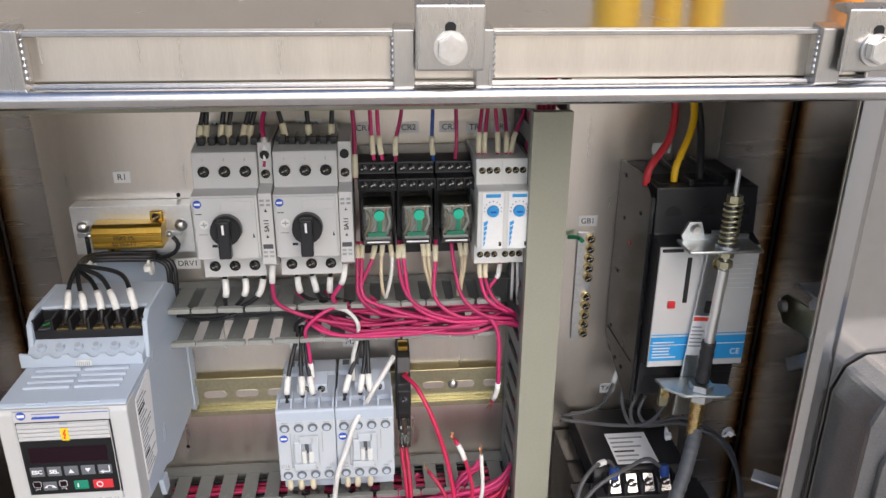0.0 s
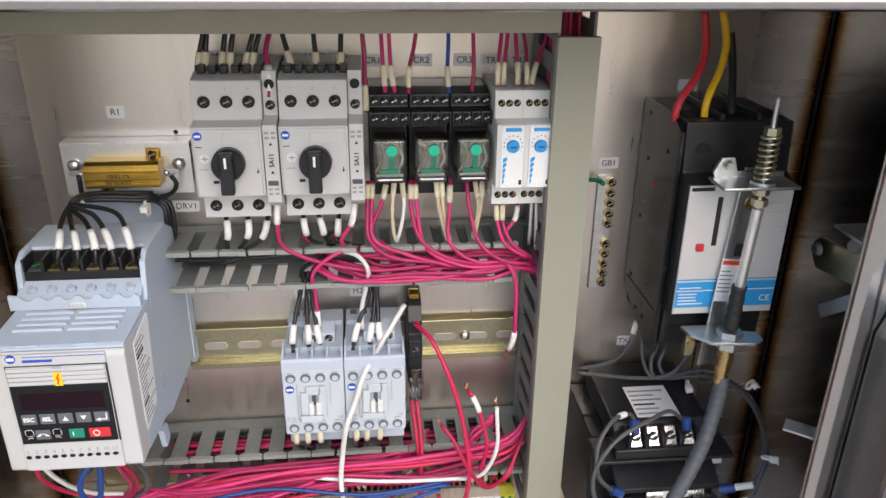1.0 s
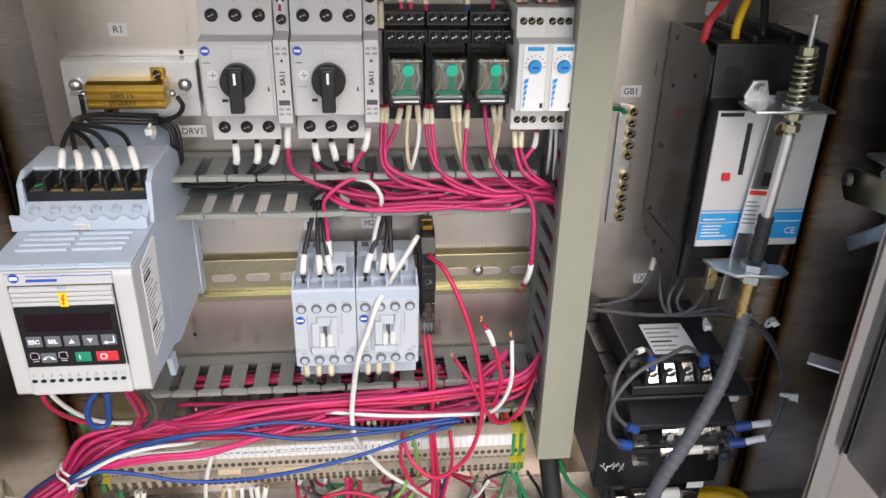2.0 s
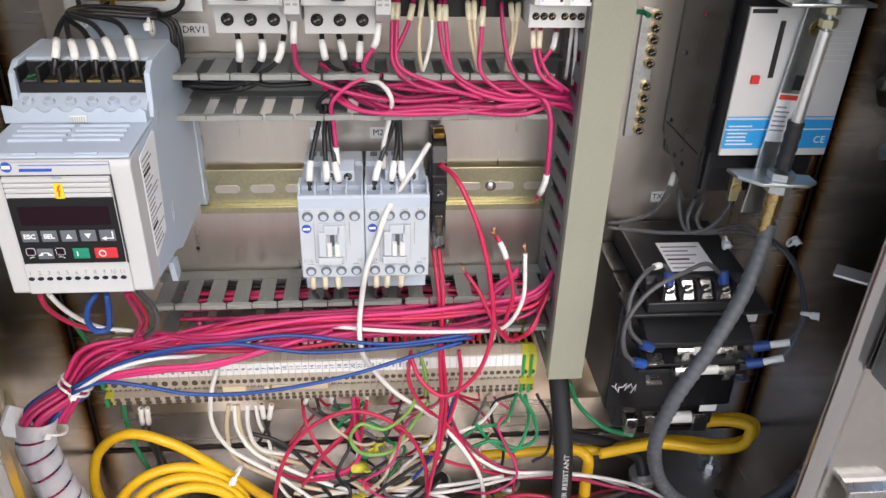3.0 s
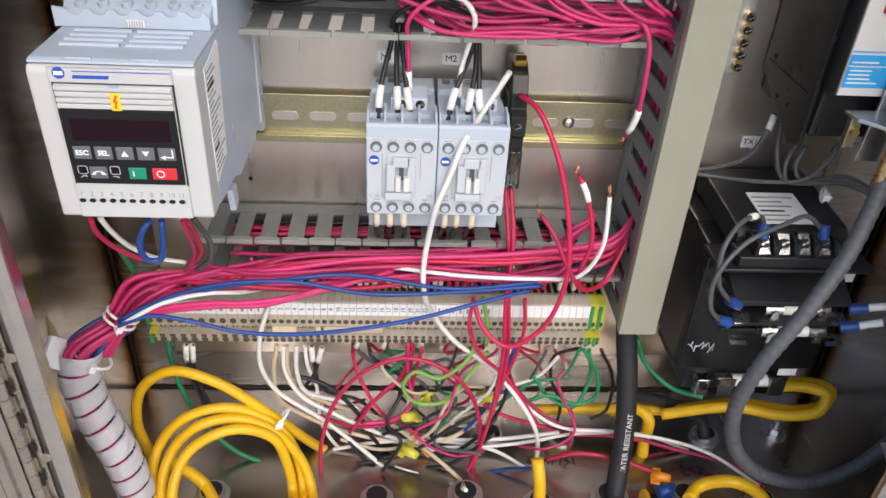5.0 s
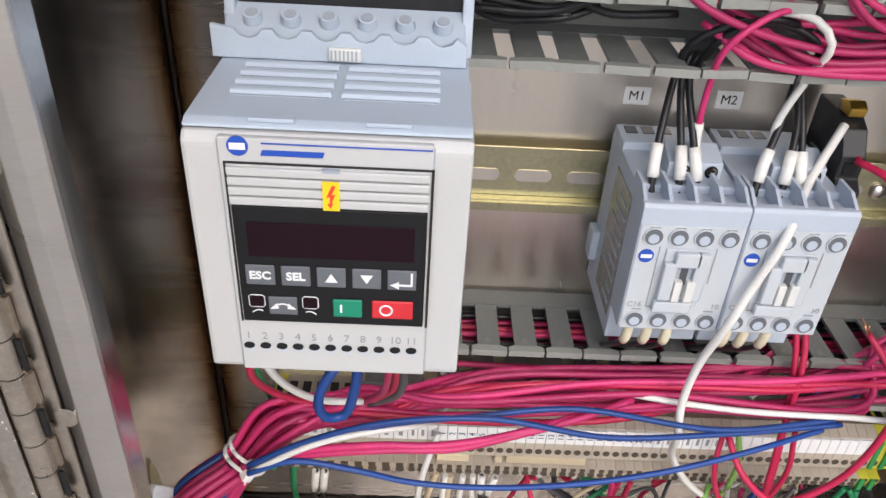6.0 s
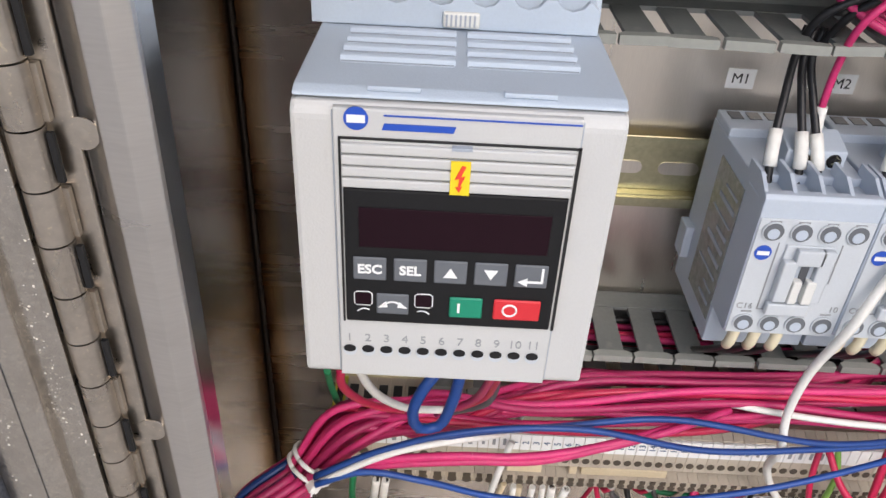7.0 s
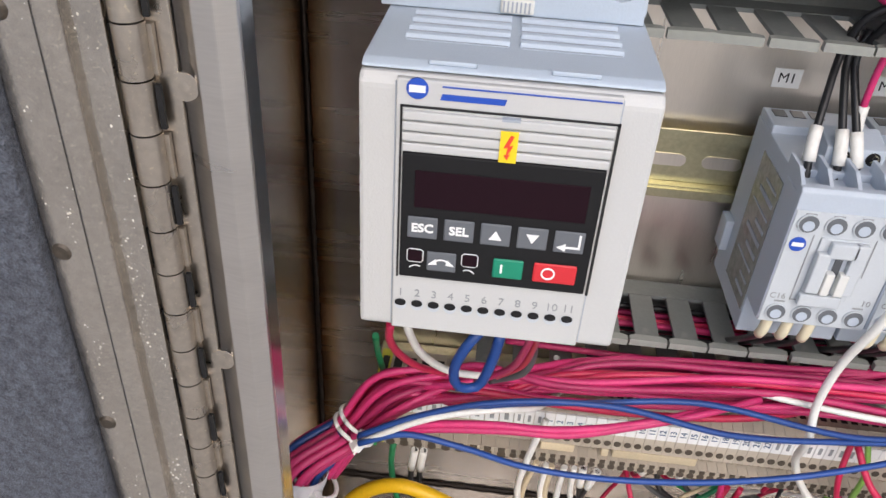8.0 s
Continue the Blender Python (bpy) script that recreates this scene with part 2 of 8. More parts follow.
def clear_plastic():
    """Thin clear plastic: see-through, with gloss that grows towards grazing."""
    m = bpy.data.materials.new("clear_plastic")
    m.use_nodes = True
    nt = m.node_tree
    nt.nodes.remove(nt.nodes["Principled BSDF"])
    tr, gl = nt.nodes.new("ShaderNodeBsdfTransparent"), nt.nodes.new("ShaderNodeBsdfGlossy")
    tr.inputs[0].default_value = (0.84, 0.86, 0.83, 1)
    gl.inputs["Roughness"].default_value = 0.12
    fr, mx = nt.nodes.new("ShaderNodeFresnel"), nt.nodes.new("ShaderNodeMixShader")
    fr.inputs[0].default_value = 1.85
    nt.links.new(fr.outputs[0], mx.inputs[0])
    nt.links.new(tr.outputs[0], mx.inputs[1])
    nt.links.new(gl.outputs[0], mx.inputs[2])
    nt.links.new(mx.outputs[0], nt.nodes["Material Output"].inputs[0])
    return m


M_CLEAR = clear_plastic()


# ---- building helpers ----
def thing(name, at, label, category, group=""):
    """An empty at a thing's base, to carry its parts."""
    ob = new(name)
    ob.empty_display_size = 0.01
    ob.location = at
    ob["at"] = list(at)
    return tagged(ob, label, category, group)


def base_of(ob):
    while ob.parent:
        ob = ob.parent
    return Vector(ob["at"]) if "at" in ob else Vector((0, 0, 0))


def part(name, bm, material, parent=None, label=""):
    """Links a bmesh, built in world metres, as one mesh object under a thing or part."""
    me = bpy.data.meshes.new(name)
    if parent:
        bm.transform(Matrix.Translation(-base_of(parent)))
    bm.to_mesh(me)
    bm.free()
    me.materials.append(material)
    ob = new(name, me)
    if parent:
        ob.parent = parent
    if label:
        ob["label"] = label
    return ob


def solo(name, bm, material, label, category, group="", kind=""):
    return tagged(part(name, bm, material), label, category, group, kind)


def box(x0, x1, y0, y1, z0, z1, bev=0.0, bm=None, seg=2, m=None):
    b = bmesh.new()
    bmesh.ops.create_cube(b, size=1)
    bmesh.ops.transform(b, matrix=Matrix.LocRotScale(((x0 + x1) / 2, (y0 + y1) / 2, (z0 + z1) / 2), None, (abs(x1 - x0), abs(y1 - y0), abs(z1 - z0))), verts=b.verts)
    if bev:
        bmesh.ops.bevel(b, geom=b.edges[:], offset=bev, segments=seg, affect="EDGES", profile=0.6)
        if seg > 1:
            for f in b.faces:
                f.smooth = len(f.verts) < 4 or f.calc_area() < 3 * bev * max(abs(x1 - x0), abs(y1 - y0), abs(z1 - z0))
    if m is not None:
        b.transform(m)
    return join(bm, b)


def join(bm, b):
    if bm is None:
        return b
    tmp = bpy.data.meshes.new("tmp")
    b.to_mesh(tmp)
    b.free()
    bm.from_mesh(tmp)
    bpy.data.meshes.remove(tmp)
    return bm


def cyl(p0, p1, r, seg=14, r2=None, bm=None, bev=0.0):
    p0, p1 = Vector(p0), Vector(p1)
    d = p1 - p0
    b = bmesh.new()
    bmesh.ops.create_cone(b, cap_ends=True, segments=seg, radius1=r, radius2=r if r2 is None else r2, depth=d.length)
    if bev:
        bmesh.ops.bevel(b, geom=[e for e in b.edges if any(len(f.verts) > 4 for f in e.link_faces)], offset=bev, segments=2, affect="EDGES")
    for f in b.faces:
        f.smooth = len(f.verts) == 4 and seg > 8 and abs(f.normal.z) < 0.35
    if not bev:
        bmesh.ops.split_edges(b, edges=[e for e in b.edges if any(len(f.verts) > 4 for f in e.link_faces)])
    b.transform(Matrix.Translation((p0 + p1) / 2) @ d.to_track_quat("Z", "Y").to_matrix().to_4x4())
    return join(bm, b)


def ball(c, r, bm=None, scale=(1, 1, 1), seg=12):
    b = bmesh.new()
    bmesh.ops.create_uvsphere(b, u_segments=seg, v_segments=max(6, seg // 2 + 2), radius=r)
    for f in b.faces:
        f.smooth = True
    b.transform(Matrix.Translation(c) @ Matrix.Diagonal((*scale, 1)))
    return join(bm, b)


def prism(pts, x0, x1, axis="X", bev=0.0, bm=None):
    """A profile drawn in two axes, drawn out along the third. X: pts are (y, z); Y: (x, z); Z: (x, y)."""
    b = bmesh.new()

    def at(p, s):
        return {"X": (s, p[0], p[1]), "Y": (p[0], s, p[1]), "Z": (p[0], p[1], s)}[axis]
    a = [b.verts.new(at(p, x0)) for p in pts]
    c = [b.verts.new(at(p, x1)) for p in pts]
    b.faces.new(a)
    b.faces.new(c[::-1])
    n = len(pts)
    for i in range(n):
        b.faces.new((a[i], c[i], c[(i + 1) % n], a[(i + 1) % n]))
    bmesh.ops.recalc_face_normals(b, faces=b.faces)
    if bev:
        bmesh.ops.bevel(b, geom=b.edges[:], offset=bev, segments=2, affect="EDGES", profile=0.6)
    return join(bm, b)


def spline(pts, step=0.004):
    """Points along a smooth (centripetal) curve through the given ones."""
    P = [Vector(p) for p in pts]
    P = [2 * P[0] - P[1]] + P + [2 * P[-1] - P[-2]]
    out = []
    for i in range(1, len(P) - 2):
        p0, p1, p2, p3 = P[i - 1:i + 3]
        t0 = 0.0
        t1 = t0 + max(1e-5, (p1 - p0).length) ** 0.5
        t2 = t1 + max(1e-5, (p2 - p1).length) ** 0.5
        t3 = t2 + max(1e-5, (p3 - p2).length) ** 0.5
        n = max(2, int((p2 - p1).length / step))
        for k in range(n):
            t = t1 + (t2 - t1) * k / n
            a1 = p0 * ((t1 - t) / (t1 - t0)) + p1 * ((t - t0) / (t1 - t0))
            a2 = p1 * ((t2 - t) / (t2 - t1)) + p2 * ((t - t1) / (t2 - t1))
            a3 = p2 * ((t3 - t) / (t3 - t2)) + p3 * ((t - t2) / (t3 - t2))
            b1 = a1 * ((t2 - t) / (t2 - t0)) + a2 * ((t - t0) / (t2 - t0))
            b2 = a2 * ((t3 - t) / (t3 - t1)) + a3 * ((t - t1) / (t3 - t1))
            out.append(b1 * ((t2 - t) / (t2 - t1)) + b2 * ((t - t1) / (t2 - t1)))
    out.append(P[-2])
    return out


def sweep(path, r, sides=8, bm=None, wave=None):
    """A round tube along a path; wave(i, n) may change its radius."""
    b = bmesh.new()
    rings, up = [], None
    n = len(path)
    for i, p in enumerate(path):
        d = (path[min(i + 1, n - 1)] - path[max(i - 1, 0)])
        d = d.normalized() if d.length > 1e-9 else Vector((0, 0, 1))
        if up is None:
            up = d.orthogonal().normalized()
        up = (up - d * up.dot(d))
        up = up.normalized() if up.length > 1e-6 else d.orthogonal().normalized()
        side = d.cross(up)
        q = r * (wave(i, n) if wave else 1)
        rings.append([b.verts.new(p + (up * math.cos(a) + side * math.sin(a)) * q) for a in [2 * math.pi * k / sides for k in range(sides)]])
    for i in range(n - 1):
        for k in range(sides):
            f = b.faces.new((rings[i][k], rings[i][(k + 1) % sides], rings[i + 1][(k + 1) % sides], rings[i + 1][k]))
            f.smooth = True
    b.faces.new(rings[0][::-1])
    b.faces.new(rings[-1])
    return join(bm, b)


def wire(kind, pts, r, material, label, group="", sleeves=(), sleeve_mat=None, bare=0):
    """One wire through a few points. sleeves: (start, length) in metres from its first point, negative start: from its end."""
    ribbed = "conduit" in kind
    path = spline(pts, 0.0016 if ribbed else 0.004)
    w = solo(kind, sweep(path, r, 14 if r > 0.0035 else 8, wave=(lambda i, n: 1 + 0.10 * (i % 4 < 2)) if ribbed else None), material, label, "wire" if "cable" not in kind else "cable", group)
    total = [0.0]
    for a, b in zip(path, path[1:]):
        total.append(total[-1] + (b - a).length)

    def span(s0, s1):
        if s0 < 0:
            s0, s1 = total[-1] + s0, total[-1] + s0 + (s1 - s0)

        def at(s):
            s = min(max(s, 0), total[-1])
            for i in range(len(path) - 1):
                if total[i + 1] >= s:
                    f = (s - total[i]) / max(1e-9, total[i + 1] - total[i])
                    return path[i].lerp(path[i + 1], f)
            return path[-1]
        return [at(s0 + (s1 - s0) * k / 4) for k in range(5)]
    for s in sleeves:
        part("sleeve", sweep(span(s[0], s[0] + s[1]), r * (s[2] if len(s) > 2 else 1.45), 10), sleeve_mat or M_SLEEVE, w, "pale wire marker sleeve")
    if bare:
        d = (path[-1] - path[-3]).normalized()
        bm = None
        for k in range(5):
            off = Vector((random.uniform(-1, 1), random.uniform(-1, 1), random.uniform(-1, 1))) * 0.0022
            bm = sweep([path[-1] - d * 0.001, path[-1] + d * bare * 0.5 + off * 0.4, path[-1] + d * bare + off], 0.0004, 5, bm)
        part("bare_strands", bm, M_COPPER, w, "bare copper strands")
    return w


def letters(text, size, m, material, parent, name="lettering", bold=0.0):
    """Raised or printed characters in the built-in font, centred at the pose m."""
    cu = bpy.data.curves.new("letters", "FONT")
    cu.body, cu.size, cu.align_x, cu.align_y = text, size, "CENTER", "CENTER"
    cu.extrude, cu.offset, cu.resolution_u = 0.00008, bold, 3
    ob = bpy.data.objects.new("letters", cu)
    me = bpy.data.meshes.new_from_object(ob)
    bpy.data.objects.remove(ob)
    me.transform(m)
    bm = bmesh.new()
    bm.from_mesh(me)
    bpy.data.meshes.remove(me)
    return part(name, bm, material, parent)


def screw(c, r, parent, material=None, name="screw", d=(0, -1, 0), slot=True):
    """A terminal screw: a cap with a cross slot, facing d."""
    c, d = Vector(c), Vector(d).normalized()
    bm = cyl(c, c + d * r * 0.5, r, 12, r * 0.86)
    q = d.to_track_quat("Z", "Y").to_matrix().to_4x4()
    n = len(bm.faces)
    if slot:
        for k in (0.4, 0.4 + math.pi / 2):
            box(-r * 0.74, r * 0.74, -r * 0.17, r * 0.17, r * 0.45, r * 0.54, 0, bm, m=Matrix.Translation(c) @ q @ Matrix.Rotation(k, 4, "Z"))
    bm.faces.ensure_lookup_table()
    for f in bm.faces[n:]:
        f.material_index = 1
    ob = part(name, bm, material or M_BRASS, parent)
    ob.data.materials.append(M_DARK)
    return ob


def label_plate(text, x, z, w=0.016, h=0.0085, y=None, size=0.0062):
    """A printed white sticker on the mounting plate."""
    y = PY if y is None else y
    t = solo("sticker", box(x - w / 2, x + w / 2, y - 0.0006, y - 0.0001, z - h / 2, z + h / 2), M_WHITE, "small white printed sticker on the steel mounting plate", "sticker", "device stickers")
    if text:
        letters(text, size, pose(x, y - 0.0007, z, 90), M_INK, t)
    return t


PY = 0.646

# ---- surroundings ----
solo("ground", box(-60, 60, -60, 60, -0.2, 0.0), M_GROUND, "pale gravel ground", "ground", kind="structure")
# out-of-view wall, added so the steel roof mirrors something beige
solo("wall_back", box(-12, 12, 3.0, 3.2, 0, 5), M_WALL, "unseen plain beige wall added behind the enclosure for roof reflections", "wall", kind="structure")

# ---- enclosure ----
T = 0.002
enc = thing("enclosure", (0.076, 0.57, ZF), "open stainless steel control enclosure with welded corners", "enclosure")
part("back_wall", box(XL, XR, YB, YB + T, ZF, ZT), M_BACK_SHADED, enc)
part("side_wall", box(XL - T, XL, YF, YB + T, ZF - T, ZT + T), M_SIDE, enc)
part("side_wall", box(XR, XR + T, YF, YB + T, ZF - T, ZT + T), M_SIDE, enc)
part("bottom", box(XL, XR, YF, YB + T, ZF - T, ZF), M_FLOOR, enc)
part("top", box(XL, XR, YF, YB + T, ZT, ZT + T), M_FLOOR, enc)
for x in (XL + 0.001, XR - 0.001):
    path = [Vector((x, YB - 0.001, ZF + (ZT - ZF) * k / 160)) for k in range(161)]
    part("weld_bead", sweep(path, 0.0013, 7, wave=lambda i, n: 1 + 0.35 * math.sin(i * 1.9) * math.sin(i * 0.37)), M_WELD, enc, "dark heat-tinted weld bead")
path = [Vector((XL + (XR - XL) * k / 120, YB - 0.001, ZF + 0.001)) for k in range(121)]
part("weld_bead", sweep(path, 0.0012, 7, wave=lambda i, n: 1 + 0.3 * math.sin(i * 2.1)), M_WELD, enc, "dark weld bead")
# front flanges round the opening, with a rolled lip
FL, FR, FT, FB = -0.190, 0.2975, 1.442, 0.93
part("flange", prism([(XL, YF), (FL - 0.014, YF - 0.001), (FL - 0.009, YF - 0.005), (FL - 0.004, YF - 0.006), (FL, YF - 0.004), (FL, YF - 0.002), (FL - 0.004, YF - 0.003), (FL - 0.014, YF + 0.002), (XL, YF + 0.003)], ZF, ZT, "Z", 0.0004), M_FLANGE, enc)
part("flange_return", box(FL - 0.0016, FL - 0.0002, YF - 0.0022, YF + 0.0060, ZF + 0.03, FT - 0.002, 0.0003), M_LIP, enc, "polished inner return of the flange")
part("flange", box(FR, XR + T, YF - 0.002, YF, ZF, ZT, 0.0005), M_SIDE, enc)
part("flange", box(XL, XR, YF - 0.002, YF, ZF - T, FB, 0.0005), M_FLANGE, enc)
part("flange", box(FL - 0.02, XR, YF - 0.003, YF, FT + 0.004, 1.4515, 0.0005), M_LIP, enc)
part("flange", box(XL, XR, YF + 0.004, YF + 0.006, 1.4515, ZT, 0.0005), M_PLATE, enc)
part("flange", box(XL, XR, YF - 0.004, YF + 0.006, ZT - 0.0012, ZT + 0.0014, 0.0005), M_LIP, enc)
lip = sweep([Vector((XL - 0.002 + (XR - XL + 0.004) * k / 10, YF - 0.008, FT + 0.0035)) for k in range(11)], 0.0045, 14)
part("rolled_lip", lip, M_LIP, enc, "polished rolled lip")
part("rolled_lip", prism([(FR, YF - 0.002), (FR, YF - 0.005), (FR + 0.004, YF - 0.0075), (FR + 0.010, YF - 0.0075), (FR + 0.016, YF - 0.0035), (FR + 0.017, YF - 0.0022)], ZF, FT, "Z", 0.0008), M_LIP, enc, "polished folded lip")
for x0, x1 in ((-0.120, -0.106), (0.060, 0.070), (0.099, 0.107), (0.268, 0.280)):
    part("gusset", prism([(YF + 0.004, 1.449), (YF - 0.007, 1.449), (YF - 0.007, 1.476), (YF + 0.004, 1.478)], x0, x1, "X", 0.0006), M_CLAMP, enc)
for x in (-0.106, 0.060, 0.107, 0.268):
    path = [Vector((x, YF - 0.0035, 1.4535 + 0.019 * k / 24)) for k in range(25)]
    part("weld_bead", sweep(path, 0.0012, 7, wave=lambda i, n: 1 + 0.4 * math.sin(i * 1.7)), M_CLAMP, enc)


# mounting plate
plate = thing("mounting_plate", (0.065, PY, 0.953), "brushed stainless mounting plate inside the enclosure", "panel")
part("sheet", box(-0.188, 0.315, PY, PY + 0.0025, 0.953, 1.462, 0.0006), M_PLATE, plate)
for x, z in ((-0.094, 1.339), (-0.112, 1.118), (0.10, 0.975), (-0.06, 0.968), (0.0, 0.966)):
    part("drilled_hole", cyl((x, PY - 0.0003, z), (x, PY + 0.0001, z), 0.0016, 12), M_DARK, plate)


# ---- slotted wire ducts ----
def duct(x0, x1, z0, z1, depth, pitch, fill, label):
    d = thing("wire_duct", ((x0 + x1) / 2, PY, z0), label, "wire duct", "horizontal wire ducts")
    y1, y0 = PY - 0.0003, PY - depth
    part("duct_base", box(x0, x1, y1 - 0.0018, y1, z0, z1), M_DUCT, d)
    n = int((x1 - x0) / pitch)
    for z, s in ((z1, -1), (z0, 1)):
        part("duct_web", box(x0, x1, PY - 0.014, PY - 0.0022, z - 0.0009, z + 0.0009), M_DUCT, d)
        me = None
        for i in range(n):
            xa = x0 + (i + 0.5 - fill / 2) * pitch
            xb = xa + pitch * fill
            if me is None:
                ox = xa
                bm = box(0, xb - xa, y0 + 0.004, PY - 0.0142, -0.0008, 0.0008)
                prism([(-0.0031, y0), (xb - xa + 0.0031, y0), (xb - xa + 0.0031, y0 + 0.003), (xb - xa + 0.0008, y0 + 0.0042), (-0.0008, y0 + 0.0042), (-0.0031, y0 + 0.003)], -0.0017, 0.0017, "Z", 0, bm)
                # tip faces take the paler grey, as if catching the light
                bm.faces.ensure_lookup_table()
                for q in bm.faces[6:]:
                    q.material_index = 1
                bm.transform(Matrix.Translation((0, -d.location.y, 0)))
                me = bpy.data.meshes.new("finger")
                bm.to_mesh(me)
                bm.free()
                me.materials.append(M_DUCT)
                me.materials.append(M_DUCTLIT)
            f = new("finger", me)
            f.parent = d
            f.location = (xa - d.location.x, 0, z - d.location.z)
            f.rotation_euler = (0, random.uniform(-0.04, 0.04), random.uniform(-0.02, 0.02))
    return d


duct(-0.1190, 0.1535, 1.2425, 1.2690, 0.053, 0.0185, 0.60, "grey slotted wire duct with its cover off")
duct(-0.1407, 0.1537, 1.0700, 1.0975, 0.051, 0.0184, 0.60, "grey slotted wire duct with its cover off")


def covered_duct():
    v = thing("wire_duct", (0.166, PY, 1.040), "vertical wire duct with an olive grey cover", "wire duct")
    x0, x1, y0, z0, z1 = 0.1545, 0.1765, 0.573, 1.040, 1.46
    part("duct_cover", prism([(x0 - 0.0022, y0 + 0.004), (x0 - 0.0022, y0 - 0.003), (x1 + 0.0022, y0 - 0.003), (x1 + 0.0022, y0 + 0.004)], z0, 1.413, "Z", 0.0005), M_COVER, v, "smooth olive grey snap-on cover")
    part("duct_base", box(x0, x1, PY - 0.003, PY - 0.0004, z0, z1), M_DUCT, v)
    for x in (x0, x1):
        part("duct_web", box(x - 0.0009, x + 0.0009, PY - 0.016, PY - 0.0031, z0, z1), M_DUCT, v)
        part("duct_web", box(x - 0.0009, x + 0.0009, y0 + 0.0042, y0 + 0.016, z0, z1), M_DUCT, v)
        me = None
        n = int((z1 - z0) / 0.0205)
        for i in range(n):
            if me is None:
                bm = box(-0.0009, 0.0009, y0 + 0.0162, PY - 0.0162, 0, 0.0118)
                bm.transform(Matrix.Translation((0, -v.location.y, 0)))
                me = bpy.data.meshes.new("finger")
                bm.to_mesh(me)
                bm.free()
                me.materials.append(M_DUCT)
            f = new("finger", me)
            f.parent = v
            f.location = (x - v.location.x, 0, i * 0.0205)
    h = thing("wire_duct", (0.0, PY, 1.42), "horizontal wire duct with an olive grey cover", "wire duct")
    part("duct_cover", prism([(0.570, 1.4155), (0.570, 1.447), (0.578, 1.447), (0.578, 1.4155)], -0.200, 0.1535, "X", 0.0005), M_COVER, h, "smooth olive grey snap-on cover")
    part("duct_web", box(-0.198, 0.152, 0.5785, PY - 0.0004, 1.4175, 1.4193), M_DUCT, h)
    part("duct_web", box(-0.198, 0.152, 0.5785, PY - 0.0004, 1.4432, 1.4450), M_DUCT, h)


covered_duct()


# ---- mounting rail ----
rail = thing("mounting_rail", (0.025, PY, 1.151), "yellow-zinc slotted steel mounting rail on the plate", "rail")
RX0, RX1, RZ0, RZ1, RY = -0.104, 0.152, 1.1515, 1.1860, 0.6385
part("rail_flange", prism([(RY, RZ1), (RY, RZ1 - 0.0045), (PY - 0.001, RZ1 - 0.0050), (PY - 0.001, RZ1 - 0.0062), (RY + 0.0012, RZ1 - 0.0057), (RY + 0.0012, RZ1)], RX0, RX1), M_YZINC, rail)
part("rail_flange", prism([(RY, RZ0), (RY, RZ0 + 0.0045), (PY - 0.001, RZ0 + 0.0050), (PY - 0.001, RZ0 + 0.0062), (RY + 0.0012, RZ0 + 0.0057), (RY + 0.0012, RZ0)], RX0, RX1), M_YZINC, rail)
part("rail_web", box(RX0, RX1, PY - 0.0022, PY - 0.0008, RZ0 + 0.0063, RZ1 - 0.0063), M_YZINC, rail)
for i in range(10):
    x = RX0 + 0.020 + i * 0.0255
    oval = [(x + 0.006 + 0.0031 * math.cos(q), 1.1688 + 0.0031 * math.sin(q)) for q in [math.pi * (k / 8 - 0.5) for k in range(9)]]
    oval += [(x - 0.006 - 0.0031 * math.cos(q), 1.1688 - 0.0031 * math.sin(q)) for q in [math.pi * (k / 8 - 0.5) for k in range(9)]]
    bm = prism(oval, PY - 0.0026, PY - 0.0020, "Y")
    part("slot", bm, M_PLATE, rail, "slot showing bare plate")
part("rail_screw", ball((0.111, PY - 0.003, 1.1692), 0.0042, scale=(1, 0.6, 1)), M_BOLT, rail)


